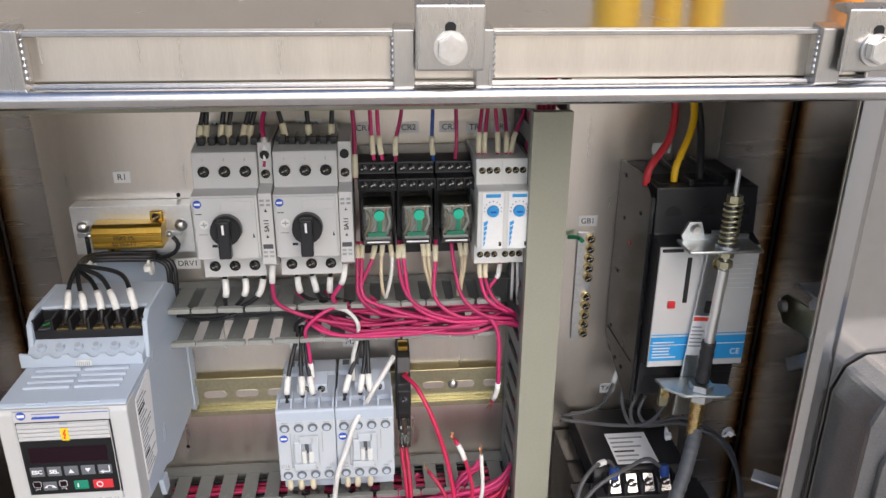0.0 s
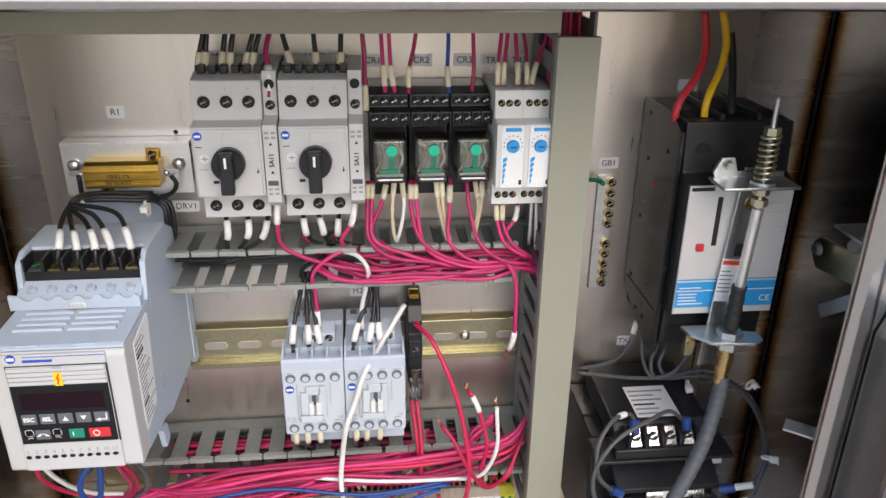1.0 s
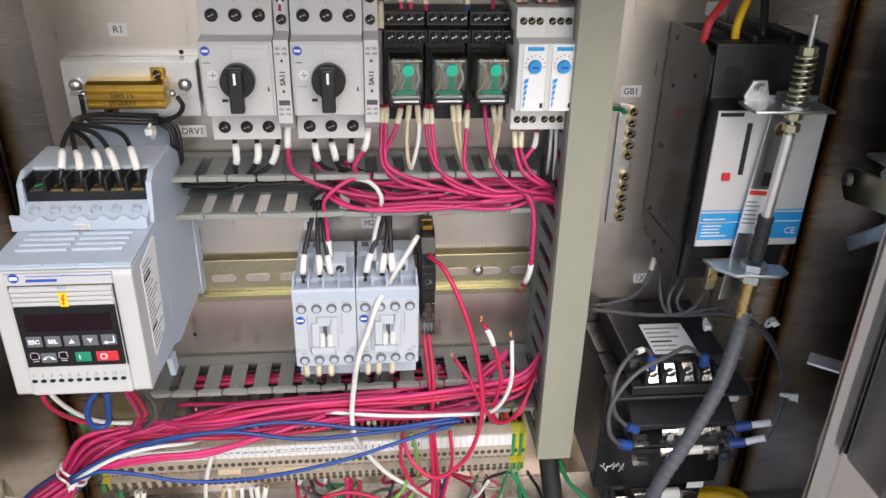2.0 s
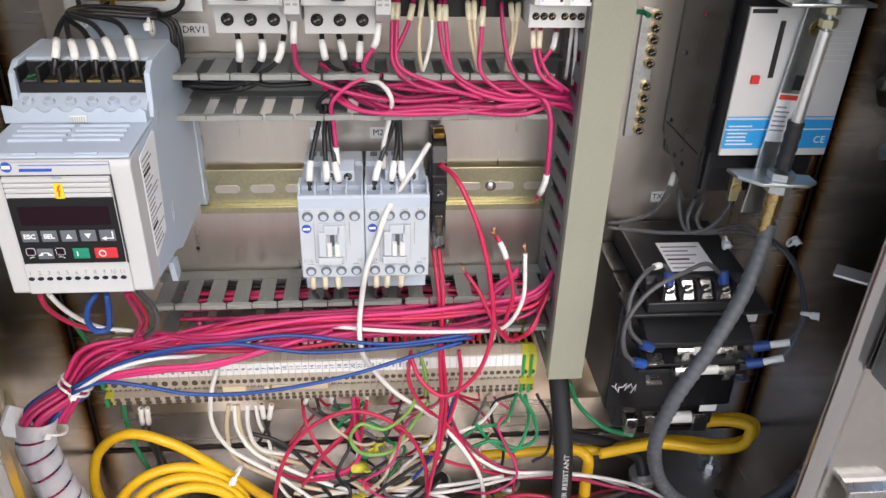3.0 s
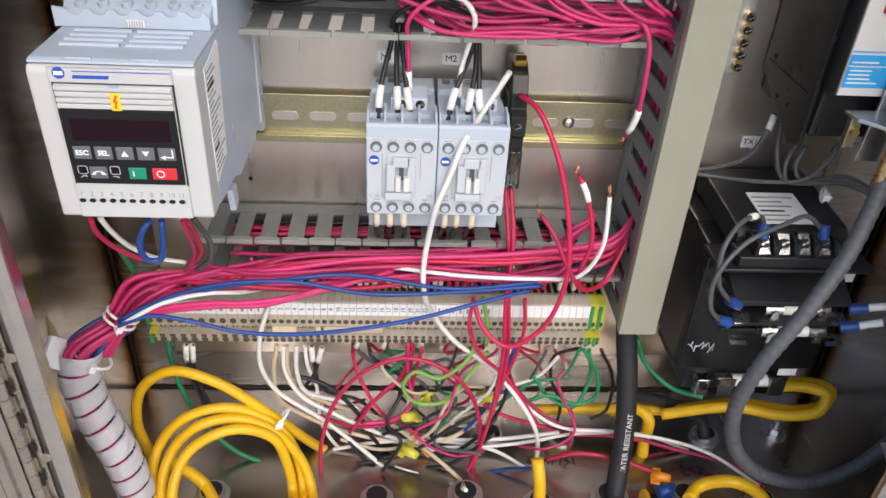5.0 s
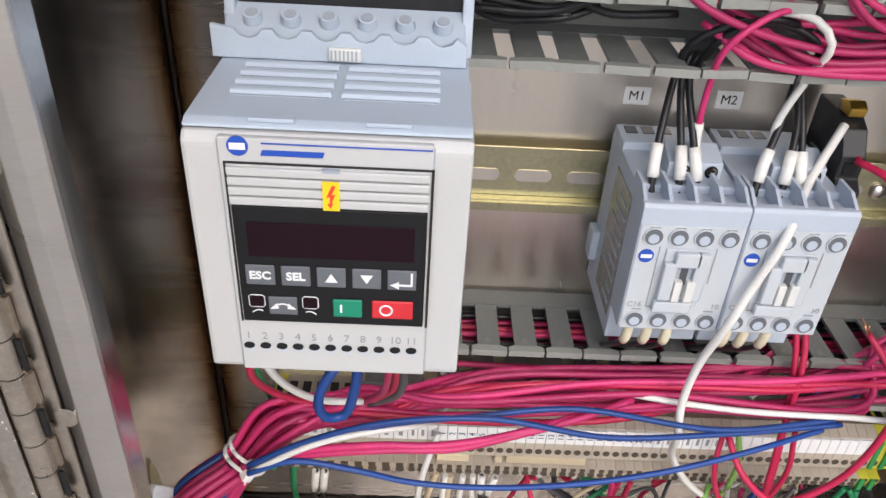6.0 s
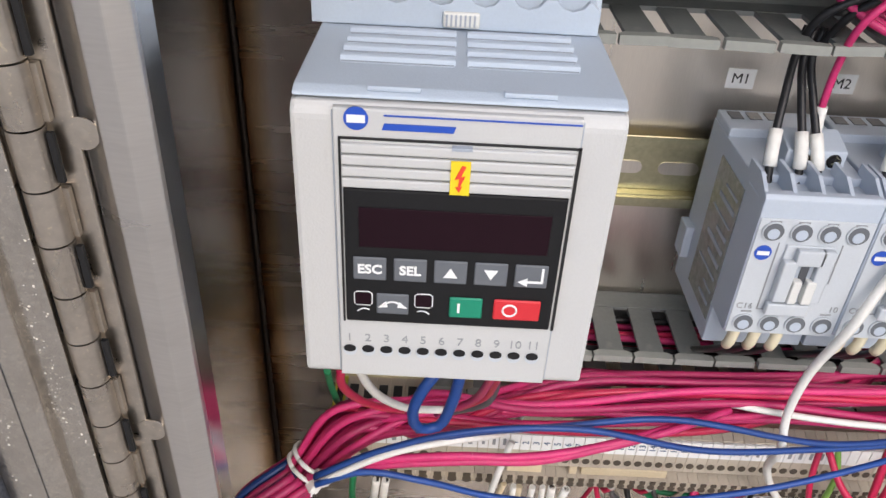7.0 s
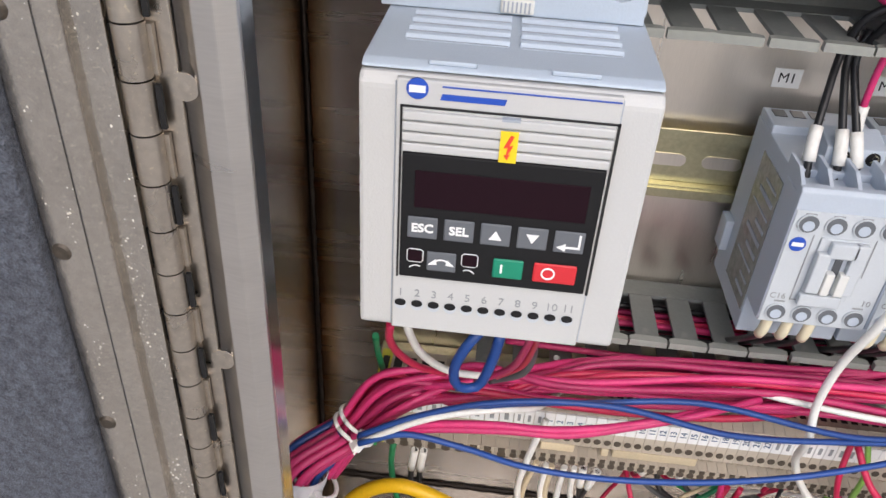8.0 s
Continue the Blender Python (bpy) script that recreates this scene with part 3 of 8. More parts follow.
# ---- drive ----
def drive():
    X0, X1, F = -0.1726, -0.0986, 0.4886
    d = thing("motor_drive", ((X0 + X1) / 2, PY, 1.16), "blue-grey motor drive with a black keypad and display", "motor drive")
    # housing: one deep body, open terminal deck behind the top cover, two mounting feet
    part("rear_housing", prism([(PY - 0.0005, 1.1680), (0.560, 1.1680), (0.546, 1.1745), (0.5055, 1.1800), (0.5055, 1.2595), (0.5465, 1.2600), (0.5480, 1.2740), (0.5660, 1.2740), (0.5660, 1.2895), (0.5760, 1.2905), (0.6000, 1.2905), (PY - 0.0005, 1.2650)], X0 + 0.0003, X1 - 0.0003, "X", 0.0012), M_DRIVE, d)
    part("mounting_tab", box(X0 + 0.010, X1 - 0.008, PY - 0.006, PY - 0.0005, 1.270, 1.303, 0.001), M_DRIVE, d)
    for x in (X0 - 0.0005, X1 - 0.0035):
        part("foot_rib", prism([(PY - 0.0008, 1.1600), (0.636, 1.1600), (0.632, 1.1680), (0.632, 1.2300), (PY - 0.0008, 1.2300)], x, x + 0.0042, "X", 0.0006), M_DRIVE, d)
        part("snap_catch", prism([(0.530, 1.1745), (0.541, 1.1730), (0.543, 1.1600), (0.534, 1.1590)], x + 0.0006, x + 0.0042, "X", 0.0006), M_DRIVE, d)
    part("front_housing", prism([(0.5053, 1.1815), (F + 0.0012, 1.1815), (F, 1.1828), (F, 1.2570), (F + 0.0018, 1.2595), (0.5053, 1.2600)], X0, X1, "X", 0.0012), M_FRONT, d, "pale grey front housing")
    top = part("top_cover", prism([(F + 0.0020, 1.2602), (0.5480, 1.2602), (0.5480, 1.2622), (F + 0.0050, 1.2620), (F + 0.0024, 1.2610)], X0 + 0.0004, X1 - 0.0004, "X", 0.0006), M_DRIVE, d)
    for xa, xb in ((-0.1640, -0.1368), (-0.1342, -0.1076)):
        for i in range(6):
            y = 0.5080 + i * 0.0066
            part("vent_rib", prism([(y, 1.2618), (y + 0.0004, 1.2632), (y + 0.0016, 1.2635), (y + 0.0042, 1.2618)], xa, xb, "X", 0.0003), M_DRIVE, top)
            part("vent_gap", box(xa + 0.0004, xb - 0.0004, y - 0.0009, y - 0.0001, 1.2612, 1.26225), M_CONTD, top)
    for xa in (-0.1557, -0.1260):
        part("latch_slot", box(xa, xa + 0.0113, 0.4928, 0.4948, 1.2612, 1.26225), M_CONT, top)
        part("latch_lip", box(xa - 0.0002, xa + 0.0115, 0.4918, 0.4928, 1.2615, 1.2627, 0.0003), M_DRIVE, top)
    # terminal deck with a scalloped lip
    n, w = 6, (X1 - X0 - 0.006) / 6
    lip = [(X0 - 0.0020, 1.2625), (X1 - 0.0015, 1.2625), (X1 - 0.0015, 1.2690)]
    for i in range(5, -1, -1):
        c = X0 + 0.003 + (i + 0.5) * w
        lip += [(c + 0.0042, 1.2712), (c + 0.0026, 1.2692), (c, 1.2684), (c - 0.0026, 1.2692), (c - 0.0042, 1.2712)]
    lip += [(X0 - 0.0020, 1.2722)]
    shelf = part("terminal_cover", prism(lip, 0.5335, 0.5355, "Y", 0.0003), M_DRIVE, d, "scalloped blue-grey terminal lip")
    part("deck", prism([(0.5352, 1.2625), (0.5352, 1.2670), (0.5490, 1.2745), (0.5490, 1.2625)], X0 + 0.0006, X1 - 0.0018, "X", 0.0004), M_DRIVE, shelf)
    for i in range(n):
        x = X0 + 0.003 + (i + 0.5) * w
        a, b = Vector((x, 0.5425, 1.2712)), Vector((x, 0.5412, 1.2738))
        part("screw_port", cyl(a, b, 0.0030, 18, 0.0026), M_DRIVE, shelf)
        part("port_hole", cyl(b - Vector((0, -0.0001, 0.0003)), b + Vector((0, -0.0001, 0.0002)), 0.0019, 14), M_CONTD, shelf)
    part("latch_tab", box(-0.1405, -0.1310, 0.5318, 0.5336, 1.2632, 1.2672, 0.0006), M_LGREY, shelf)
    for i in range(7):
        part("latch_groove", box(-0.1398 + i * 0.0012, -0.1393 + i * 0.0012, 0.5316, 0.5319, 1.2637, 1.2667), M_CONTD, shelf)
    for x in (X0 - 0.0004, X1 - 0.0030):
        part("cheek", prism([(0.5415, 1.2625), (0.6000, 1.2625), (0.6000, 1.2908), (0.5560, 1.2908), (0.5470, 1.2860), (0.5450, 1.2740)], x, x + 0.0034, "X", 0.0009), M_DRIVE, d)
    tb = part("terminal_block", box(X0 + 0.0032, X1 - 0.0032, 0.5490, 0.5658, 1.2742, 1.2800), M_BLACK, d)
    for i in range(n + 1):
        x = X0 + 0.0032 + i * w * 0.995
        part("barrier", box(x - 0.0008, x + 0.0008, 0.5490, 0.5655, 1.2798, 1.2880, 0.0003), M_BLACK, tb)
    part("barrier", box(X0 + 0.0032, X1 - 0.0032, 0.5635, 0.5656, 1.2798, 1.2875), M_BLACK, tb)
    for i in range(n):
        x = X0 + 0.0032 + (i + 0.5) * w * 0.995
        part("clamp_plate", box(x - 0.0036, x + 0.0036, 0.5505, 0.5632, 1.2799, 1.2810), M_DGREY if i == 0 else M_BRASS, tb)
        screw((x, 0.5555, 1.2809), 0.0031, tb, M_GRN if i == 0 else M_BRASS, "terminal_screw", (0, -0.55, 0.85))
    # slots in the side
    for y0, z0 in ((0.548, 1.2560), (0.551, 1.2590), (0.5480, 1.1930), (0.5515, 1.1945)):
        part("side_slot", box(X1 - 0.0006, X1 + 0.0001, y0, y0 + 0.0012, z0, z0 + 0.010), M_CONTD, d)
    # front panel
    y = F
    fx0, fx1 = -0.1630, -0.1088
    fr = part("front_frame", box(fx0, fx1, y - 0.0010, y + 0.001, 1.1822, 1.2592, 0.0004), M_FRONT, d)
    for xa, xb in ((fx0 - 0.0004, fx0 - 0.0001), (fx1 + 0.0001, fx1 + 0.0004)):
        part("panel_joint", box(xa, xb, y - 0.0001, y + 0.0006, 1.1832, 1.2580), M_CONTD, fr)
    part("seam", box(-0.1617, -0.1087, y - 0.0014, y - 0.0008, 1.2521, 1.2526), M_INK, fr)
    part("seam", box(-0.1619, -0.1614, y - 0.0014, y - 0.0008, 1.2010, 1.2526), M_INK, fr)
    part("seam", box(-0.1091, -0.1084, y - 0.0014, y - 0.0008, 1.2010, 1.2526), M_INK, fr)
    ax, az = -0.1579, 1.2570
    part("mark_disc", cyl((ax, y - 0.0013, az), (ax, y - 0.0009, az), 0.0027, 24), M_BLUE, fr, "round blue maker's mark")
    part("mark_bar", box(ax - 0.0020, ax + 0.0020, y - 0.0015, y - 0.00125, az - 0.0009, az + 0.0009), M_WHITE, fr)
    part("maker_bar", prism([(-0.1523, 1.2546), (-0.1367, 1.2546), (-0.1362, 1.2561), (-0.1518, 1.2561)], y - 0.0013, y - 0.0009, "Y"), M_BLUE, fr)
    part("blue_line", box(-0.1519, -0.1091, y - 0.0013, y - 0.0009, 1.2578, 1.2581), M_BLUE, fr)
    grille = part("ribbed_panel", box(-0.1612, -0.1095, y - 0.0014, y - 0.0009, 1.2404, 1.2520), M_FRONT, fr)
    for i in range(4):
        z = 1.2407 + i * 0.00285
        part("rib", box(-0.1612, -0.1095, y - 0.0027, y - 0.0013, z, z + 0.0023, 0.0004), M_FRONT, grille)
    part("notch", box(-0.1369, -0.1324, y - 0.0029, y - 0.001, 1.2512, 1.2519), M_CONTD, grille)
    wx, wz = -0.1347, 1.2446
    wl = part("warning_label", box(wx - 0.0022, wx + 0.0022, y - 0.0031, y - 0.0027, wz - 0.0042, wz + 0.0042), M_YLAB, fr, "yellow warning label with a red flash")
    part("flash", prism([(wx + p, wz + q) for p, q in ((0.0003, 0.0033), (-0.0012, -0.0002), (-0.0002, 0.0001), (-0.0004, -0.0022), (-0.0010, -0.0020), (-0.0001, -0.0034), (0.0005, -0.0018), (0.0, -0.0020), (0.0011, 0.0007), (0.0001, 0.0004), (0.0012, 0.0031))], y - 0.0034, y - 0.0030, "Y"), M_REDINK, wl)
    # keypad
    kx0, kx1, kz0, kz1 = -0.1610, -0.1097, 1.2018, 1.2402
    kp = part("keypad", box(kx0, kx1, y - 0.0022, y - 0.0008, kz0, kz1, 0.0005), M_KEYPAD, d, "black membrane keypad")
    part("display", box(-0.1575, -0.1129, y - 0.0025, y - 0.0021, 1.2247, 1.2355, 0.0001), M_SCREEN, kp, "dark red display, switched off")
    f = y - 0.0029
    for i, t in enumerate(("ESC", "SEL", "up", "down", "enter")):
        x, z = -0.1550 + i * 0.00975, 1.2185
        k = part("key", box(x - 0.0040, x + 0.0040, y - 0.0027, y - 0.0021, z - 0.0033, z + 0.0033, 0.0004), M_KEY, kp)
        if t in ("ESC", "SEL"):
            letters(t, 0.0036, pose(x, f, z, 90), M_WHITE, k, bold=0.00012)
        elif t == "enter":
            part("arrow", prism([(x + q, z + r) for q, r in ((0.0030, 0.0026), (0.0024, 0.0026), (0.0024, -0.0012), (-0.0008, -0.0012), (-0.0008, -0.0004), (-0.0032, -0.0016), (-0.0008, -0.0028), (-0.0008, -0.0018), (0.0030, -0.0018))], f, f + 0.0003, "Y"), M_WHITE, k)
        else:
            s = 1 if t == "up" else -1
            part("arrow", prism([(x - 0.0017, z - 0.0014 * s), (x + 0.0017, z - 0.0014 * s), (x, z + 0.0014 * s)], f, f + 0.0003, "Y"), M_WHITE, k)
    z = 1.2080
    for x, s in ((-0.1567, -1), (-0.1417, 1)):
        rim = [(x + 0.0022 * p, z + 0.0012 + 0.0021 * q) for p, q in ((-0.7, -1), (0.7, -1), (1, -0.7), (1, 0.7), (0.7, 1), (-0.7, 1), (-1, 0.7), (-1, -0.7))]
        path = [Vector((p, y - 0.0022, q)) for p, q in rim + rim[:1]]
        led = part("indicator", sweep(path, 0.00016, 5), M_WHITE, kp)
        part("indicator_face", box(x - 0.0019, x + 0.0019, y - 0.0024, y - 0.0020, z - 0.0006, z + 0.0030), M_SCREEN, led)
        part("arc", sweep([Vector((x + 0.0015 * q, y - 0.0022, z - 0.0026 + 0.0006 * (1 - q * q) - 0.0003 * q * s)) for q in (-1, -0.5, 0, 0.5, 1)], 0.0002, 5), M_WHITE, kp)
    x = -0.1494
    k = part("key", box(x - 0.0040, x + 0.0040, y - 0.0027, y - 0.0021, z - 0.0031, z + 0.0031, 0.0004), M_KEY, kp)
    part("arrow", sweep([Vector((x + 0.0023 * q, f + 0.0002, z + 0.0010 * (1 - q * q) - 0.0002)) for q in (-1, -0.66, -0.33, 0, 0.33, 0.66, 1)], 0.0003, 5), M_WHITE, k)
    for s in (-1, 1):
        part("arrow_head", prism([(x + s * 0.0016, z + 0.0010), (x + s * 0.0036, z - 0.0010), (x + s * 0.0012, z - 0.0008)], f, f + 0.0003, "Y"), M_WHITE, k)
    x = -0.1312
    k = part("key", box(x - 0.0041, x + 0.0041, y - 0.0029, y - 0.0021, z - 0.0031, z + 0.0031, 0.0005), M_GREEN, kp, "green start key")
    part("stroke", box(x - 0.0021, x - 0.0015, y - 0.0031, y - 0.0028, z - 0.0013, z + 0.0015), M_WHITE, k)
    x = -0.1185
    k = part("key", box(x - 0.0058, x + 0.0058, y - 0.0029, y - 0.0021, z - 0.0031, z + 0.0031, 0.0005), M_RED, kp, "red stop key")
    part("ring", sweep([Vector((x - 0.0018 + 0.0017 * math.cos(a), y - 0.0029, z + 0.0017 * math.sin(a))) for a in [2 * math.pi * q / 24 for q in range(25)]], 0.0003, 6), M_WHITE, k)
    # numbered terminal openings
    for i in range(11):
        x = -0.1605 + i * 0.00477
        part("hole_rim", cyl((x, y - 0.0013, 1.1911), (x, y - 0.0009, 1.1911), 0.0018, 16), M_CFRONT, fr)
        part("terminal_hole", prism([(x + 0.0016 * math.cos(a), 1.1919 + 0.0011 * math.sin(a)) for a in [2 * math.pi * q / 14 for q in range(14)]], y - 0.0016, y - 0.0012, "Y"), M_DARK, fr)
        letters(str(i + 1), 0.0036, pose(x, y - 0.0011, 1.1953, 90), M_INKG, fr)
    # sticker on the side
    st = part("rating_sticker", prism([(0.5040, 1.1950), (0.5060, 1.1935), (0.5290, 1.1985), (0.5370, 1.2560), (0.5340, 1.2580), (0.5040, 1.2540)], X1 - 0.0001, X1 + 0.0003, "X"), M_WHITE, d, "white rating sticker with fine print")
    for i in range(19):
        z = 1.1985 + i * 0.0029
        part("print_line", box(X1 + 0.0002, X1 + 0.0005, 0.5055, 0.5055 + random.uniform(0.010, 0.023), z, z + (0.0017 if i in (4, 15) else 0.0009)), M_INK if i in (4, 15, 16) else M_INKG, st)
    return d


drive()


# ---- motor protection switches ----
def protector():
    d = thing("motor_protection_switch", (-0.068, PY, 1.297), "grey motor protection switch with a black rotary knob, switched on", "switch", "motor protection switches")
    x0, x1 = -0.0680, -0.0262
    part("body", prism([(PY - 0.0015, 1.2972), (0.588, 1.2972), (0.588, 1.315), (0.5725, 1.317), (0.5715, 1.361), (0.5835, 1.3625), (0.586, 1.386), (0.600, 1.389), (PY - 0.0015, 1.389)], x0, x1, "X", 0.0008), M_GREY, d)
    face = part("front_cover", box(x0 + 0.0012, x1 - 0.0012, 0.5705, 0.5722, 1.3175, 1.3600, 0.0006), M_FRONT, d)
    cx, cz = x0 + 0.0215, 1.3395
    knob = part("rotary_knob", cyl((cx, 0.5706, cz), (cx, 0.5620, cz), 0.0101, 32, 0.0096, bev=0.0006), M_BLACK, d, "black rotary knob")
    part("grip", box(cx - 0.0040, cx + 0.0040, 0.5560, 0.5625, cz - 0.0165, cz + 0.0092, 0.0012), M_BLACK, knob)
    part("pointer", box(cx - 0.0007, cx + 0.0007, 0.5556, 0.5561, cz + 0.0006, cz + 0.0070), M_WHITE, knob)
    part("mark_disc", cyl((x0 + 0.0042, 0.5702, 1.3560), (x0 + 0.0042, 0.5706, 1.3560), 0.0027, 18), M_BLUE, face, "round blue maker's mark")
    part("mark_bar", box(x0 + 0.0024, x0 + 0.0060, 0.5700, 0.5703, 1.3553, 1.3567), M_WHITE, face)
    part("name_field", box(x0 + 0.0185, x1 - 0.0030, 0.5702, 0.5706, 1.3510, 1.3575, 0.0004), M_GREY, face)
    part("dial", cyl((x0 + 0.0072, 0.5702, 1.3420), (x0 + 0.0072, 0.5707, 1.3420), 0.0030, 18), M_LGREY, face)
    part("dial_cross", box(x0 + 0.0052, x0 + 0.0092, 0.5699, 0.5703, 1.3417, 1.3423), M_INKG, face)
    part("dial_cross", box(x0 + 0.0069, x0 + 0.0075, 0.5699, 0.5703, 1.3402, 1.3438), M_INKG, face)
    part("print_dash", box(x0 + 0.0025, x0 + 0.0065, 0.5702, 0.5706, 1.3490, 1.3494), M_INK, face)
    part("print_dash", box(x0 + 0.0035, x0 + 0.0090, 0.5702, 0.5706, 1.3350, 1.3354), M_INKG, face)
    part("print_dash", box(x0 + 0.0110, x0 + 0.0145, 0.5702, 0.5706, 1.3262, 1.3280), M_INK, face)
    part("print_dash", prism([(x1 - 0.0042, 1.3325), (x1 - 0.0028, 1.3325), (x1 - 0.0035, 1.3360)], 0.5702, 0.5706, "Y"), M_INK, face)
    for i in range(3):
        x = x0 + 0.0075 + i * 0.0134
        part("screw_well", cyl((x, 0.5838, 1.3735), (x, 0.5842, 1.3735), 0.0038, 16), M_DARK, d)
        screw((x, 0.5838, 1.3735), 0.0025, d, M_SCREW, "terminal_screw")
        part("screw_well", cyl((x, 0.5876, 1.3055), (x, 0.5881, 1.3055), 0.0038, 16), M_DARK, d)
        screw((x, 0.5876, 1.3055), 0.0025, d, M_SCREW, "terminal_screw")
        letters("135"[i], 0.0026, pose(x, 0.5840, 1.3815, 90), M_INKG, d)
    for i in range(6):
        x = x0 + 0.0035 + i * 0.0068
        part("entry_fin", box(x, x + 0.0046, 0.594, 0.612, 1.3885, 1.3935, 0.0006), M_BLACK, d)
    part("top_cap", box(x0 + 0.001, x1 - 0.001, 0.601, 0.640, 1.3880, 1.3925, 0.0006), M_BLACK, d)
    # side contact block
    a0, a1 = x1 + 0.0004, x1 + 0.0092
    aux = part("contact_block", prism([(PY - 0.002, 1.304), (0.590, 1.304), (0.5735, 1.312), (0.5735, 1.3615), (0.588, 1.364), (0.590, 1.391), (PY - 0.002, 1.391)], a0, a1, "X", 0.0006), M_GREY, d, "slim grey side contact block")
    cx = (a0 + a1) / 2
    letters("SA11", 0.0042, Matrix.Translation((cx, 0.5732, 1.3395)) @ pose(0, 0, 0, 90) @ pose(0, 0, 0, 0, 0, 90), M_INK, aux, bold=0.0001)
    part("print_arrow", prism([(cx - 0.001, 1.3490), (cx + 0.001, 1.3490), (cx, 1.3508)], 0.5730, 0.5736, "Y"), M_INK, aux)
    part("print_arrow", prism([(cx - 0.001, 1.3310), (cx + 0.001, 1.3310), (cx, 1.3328)], 0.5730, 0.5736, "Y"), M_INK, aux)
    for z in (1.356, 1.353, 1.320, 1.317):
        for s in (-1, 1):
            part("print_dash", box(cx + s * 0.002 - 0.0013, cx + s * 0.002 + 0.0013, 0.5730, 0.5736, z, z + 0.0013), M_INKG, aux)
    part("print_dash", box(cx - 0.0032, cx + 0.0032, 0.5730, 0.5736, 1.3232, 1.3262), M_DGREY, aux)
    part("screw_well", cyl((cx, 0.5874, 1.3705), (cx, 0.5880, 1.3705), 0.0030, 14), M_DARK, aux)
    screw((cx, 0.5874, 1.3705), 0.0024, aux, M_SCREW, "terminal_screw")
    part("wire_port", cyl((cx, 0.5885, 1.3830), (cx, 0.5893, 1.3830), 0.0031, 14), M_DARK, aux)
    return d


msp = protector()
copy_thing(msp, Matrix.Translation((-0.0160, PY, 1.297)))


# ---- plug-in relays ----
def relay():
    d = thing("plug_in_relay", (0.0352, PY, 1.300), "clear-cased plug-in relay in a black screw socket", "relay", "plug-in relays")
    x0, x1 = 0.0356, 0.0612
    sock = part("socket", prism([(PY - 0.002, 1.302), (0.612, 1.302), (0.612, 1.353), (0.597, 1.355), (0.597, 1.3625), (0.604, 1.3645), (0.604, 1.3725), (0.618, 1.375), (PY - 0.002, 1.375)], x0, x1, "X", 0.0006), M_BLACK, d)
    for row, (y, z) in enumerate(((0.5965, 1.3588), (0.6035, 1.3686))):
        for i in range(4):
            x = x0 + 0.0042 + i * 0.0062
            part("screw_well", cyl((x, y + 0.0002, z), (x, y - 0.0006, z), 0.0028, 12), M_DARK, sock)
            screw((x, y - 0.0006, z), 0.0023, sock, M_BOLT, "socket_screw")
    for i in range(5):
        x = x0 + 0.0010 + i * 0.0062
        part("socket_fin", box(x - 0.0005, x + 0.0005, 0.5945, 0.6115, 1.3542, 1.3632, 0.0002), M_BLACK, sock)
    r0, r1 = x0 + 0.0022, x1 - 0.0022
    part("clear_case", box(r0, r1, 0.5800, 0.6118, 1.3205, 1.3490, 0.0014), M_CLEAR, d, "transparent relay case")
    part("coil", cyl(((r0 + r1) / 2, 0.592, 1.3250), ((r0 + r1) / 2, 0.592, 1.3400), 0.0078, 18), M_LGREY, d, "pale wound coil")
    part("armature", box(r0 + 0.003, r1 - 0.003, 0.5865, 0.609, 1.3400, 1.3424, 0.0004), M_ZINC, d)
    part("relay_base", box(r0 + 0.001, r1 - 0.001, 0.6065, 0.6116, 1.3225, 1.3485), M_LGREY, d)
    part("yoke", box(r0 + 0.002, r1 - 0.002, 0.5840, 0.6064, 1.3232, 1.3255, 0.0004), M_ZINC, d)
    part("contact_carrier", box(r0 + 0.0025, r1 - 0.0025, 0.5860, 0.6060, 1.3425, 1.3450, 0.0004), M_LGREY, d)
    # pale plate added below the clear top to give its glassy sheen
    part("case_top_print", box(r0 + 0.0012, r1 - 0.0012, 0.5830, 0.6105, 1.3462, 1.3472, 0.0003), M_CASE, d)
    part("flag_knob", cyl(((r0 + r1) / 2 + 0.0012, 0.5794, 1.3420), ((r0 + r1) / 2 + 0.0012, 0.5826, 1.3420), 0.0036, 18), M_TEAL, d, "green test button")
    part("flag_stem", box((r0 + r1) / 2 - 0.0004, (r0 + r1) / 2 + 0.0028, 0.5802, 0.5834, 1.3300, 1.3410), M_TEAL, d)
    part("flag_foot", box(r0 + 0.004, r1 - 0.005, 0.5806, 0.5826, 1.3268, 1.3295), M_TEAL, d)
    for i in range(4):
        x = r0 + 0.0035 + i * 0.0044
        part("contact_leaf", box(x - 0.0007, x + 0.0007, 0.5850, 0.5858, 1.3380, 1.3480), M_COPPER if i % 2 else M_ZINC, d)
        part("contact_lead", sweep(spline([(x, 0.5845, 1.344), (x + 0.002, 0.5825, 1.336), (x - 0.0015, 0.5835, 1.328), (x, 0.595, 1.3245)], 0.002), 0.0010, 6), M_WWHITE if i % 2 else M_WCREAM, d)
    part("case_print", box(r0 + 0.003, r1 - 0.003, 0.5796, 0.5800, 1.3225, 1.3236), M_WHITE, d)
    return d


rel = relay()
rel.location.x = 0.0382
for i in (1, 2):
    copy_thing(rel, Matrix.Translation((0.0382 + 0.0268 * i, PY, 1.300)))


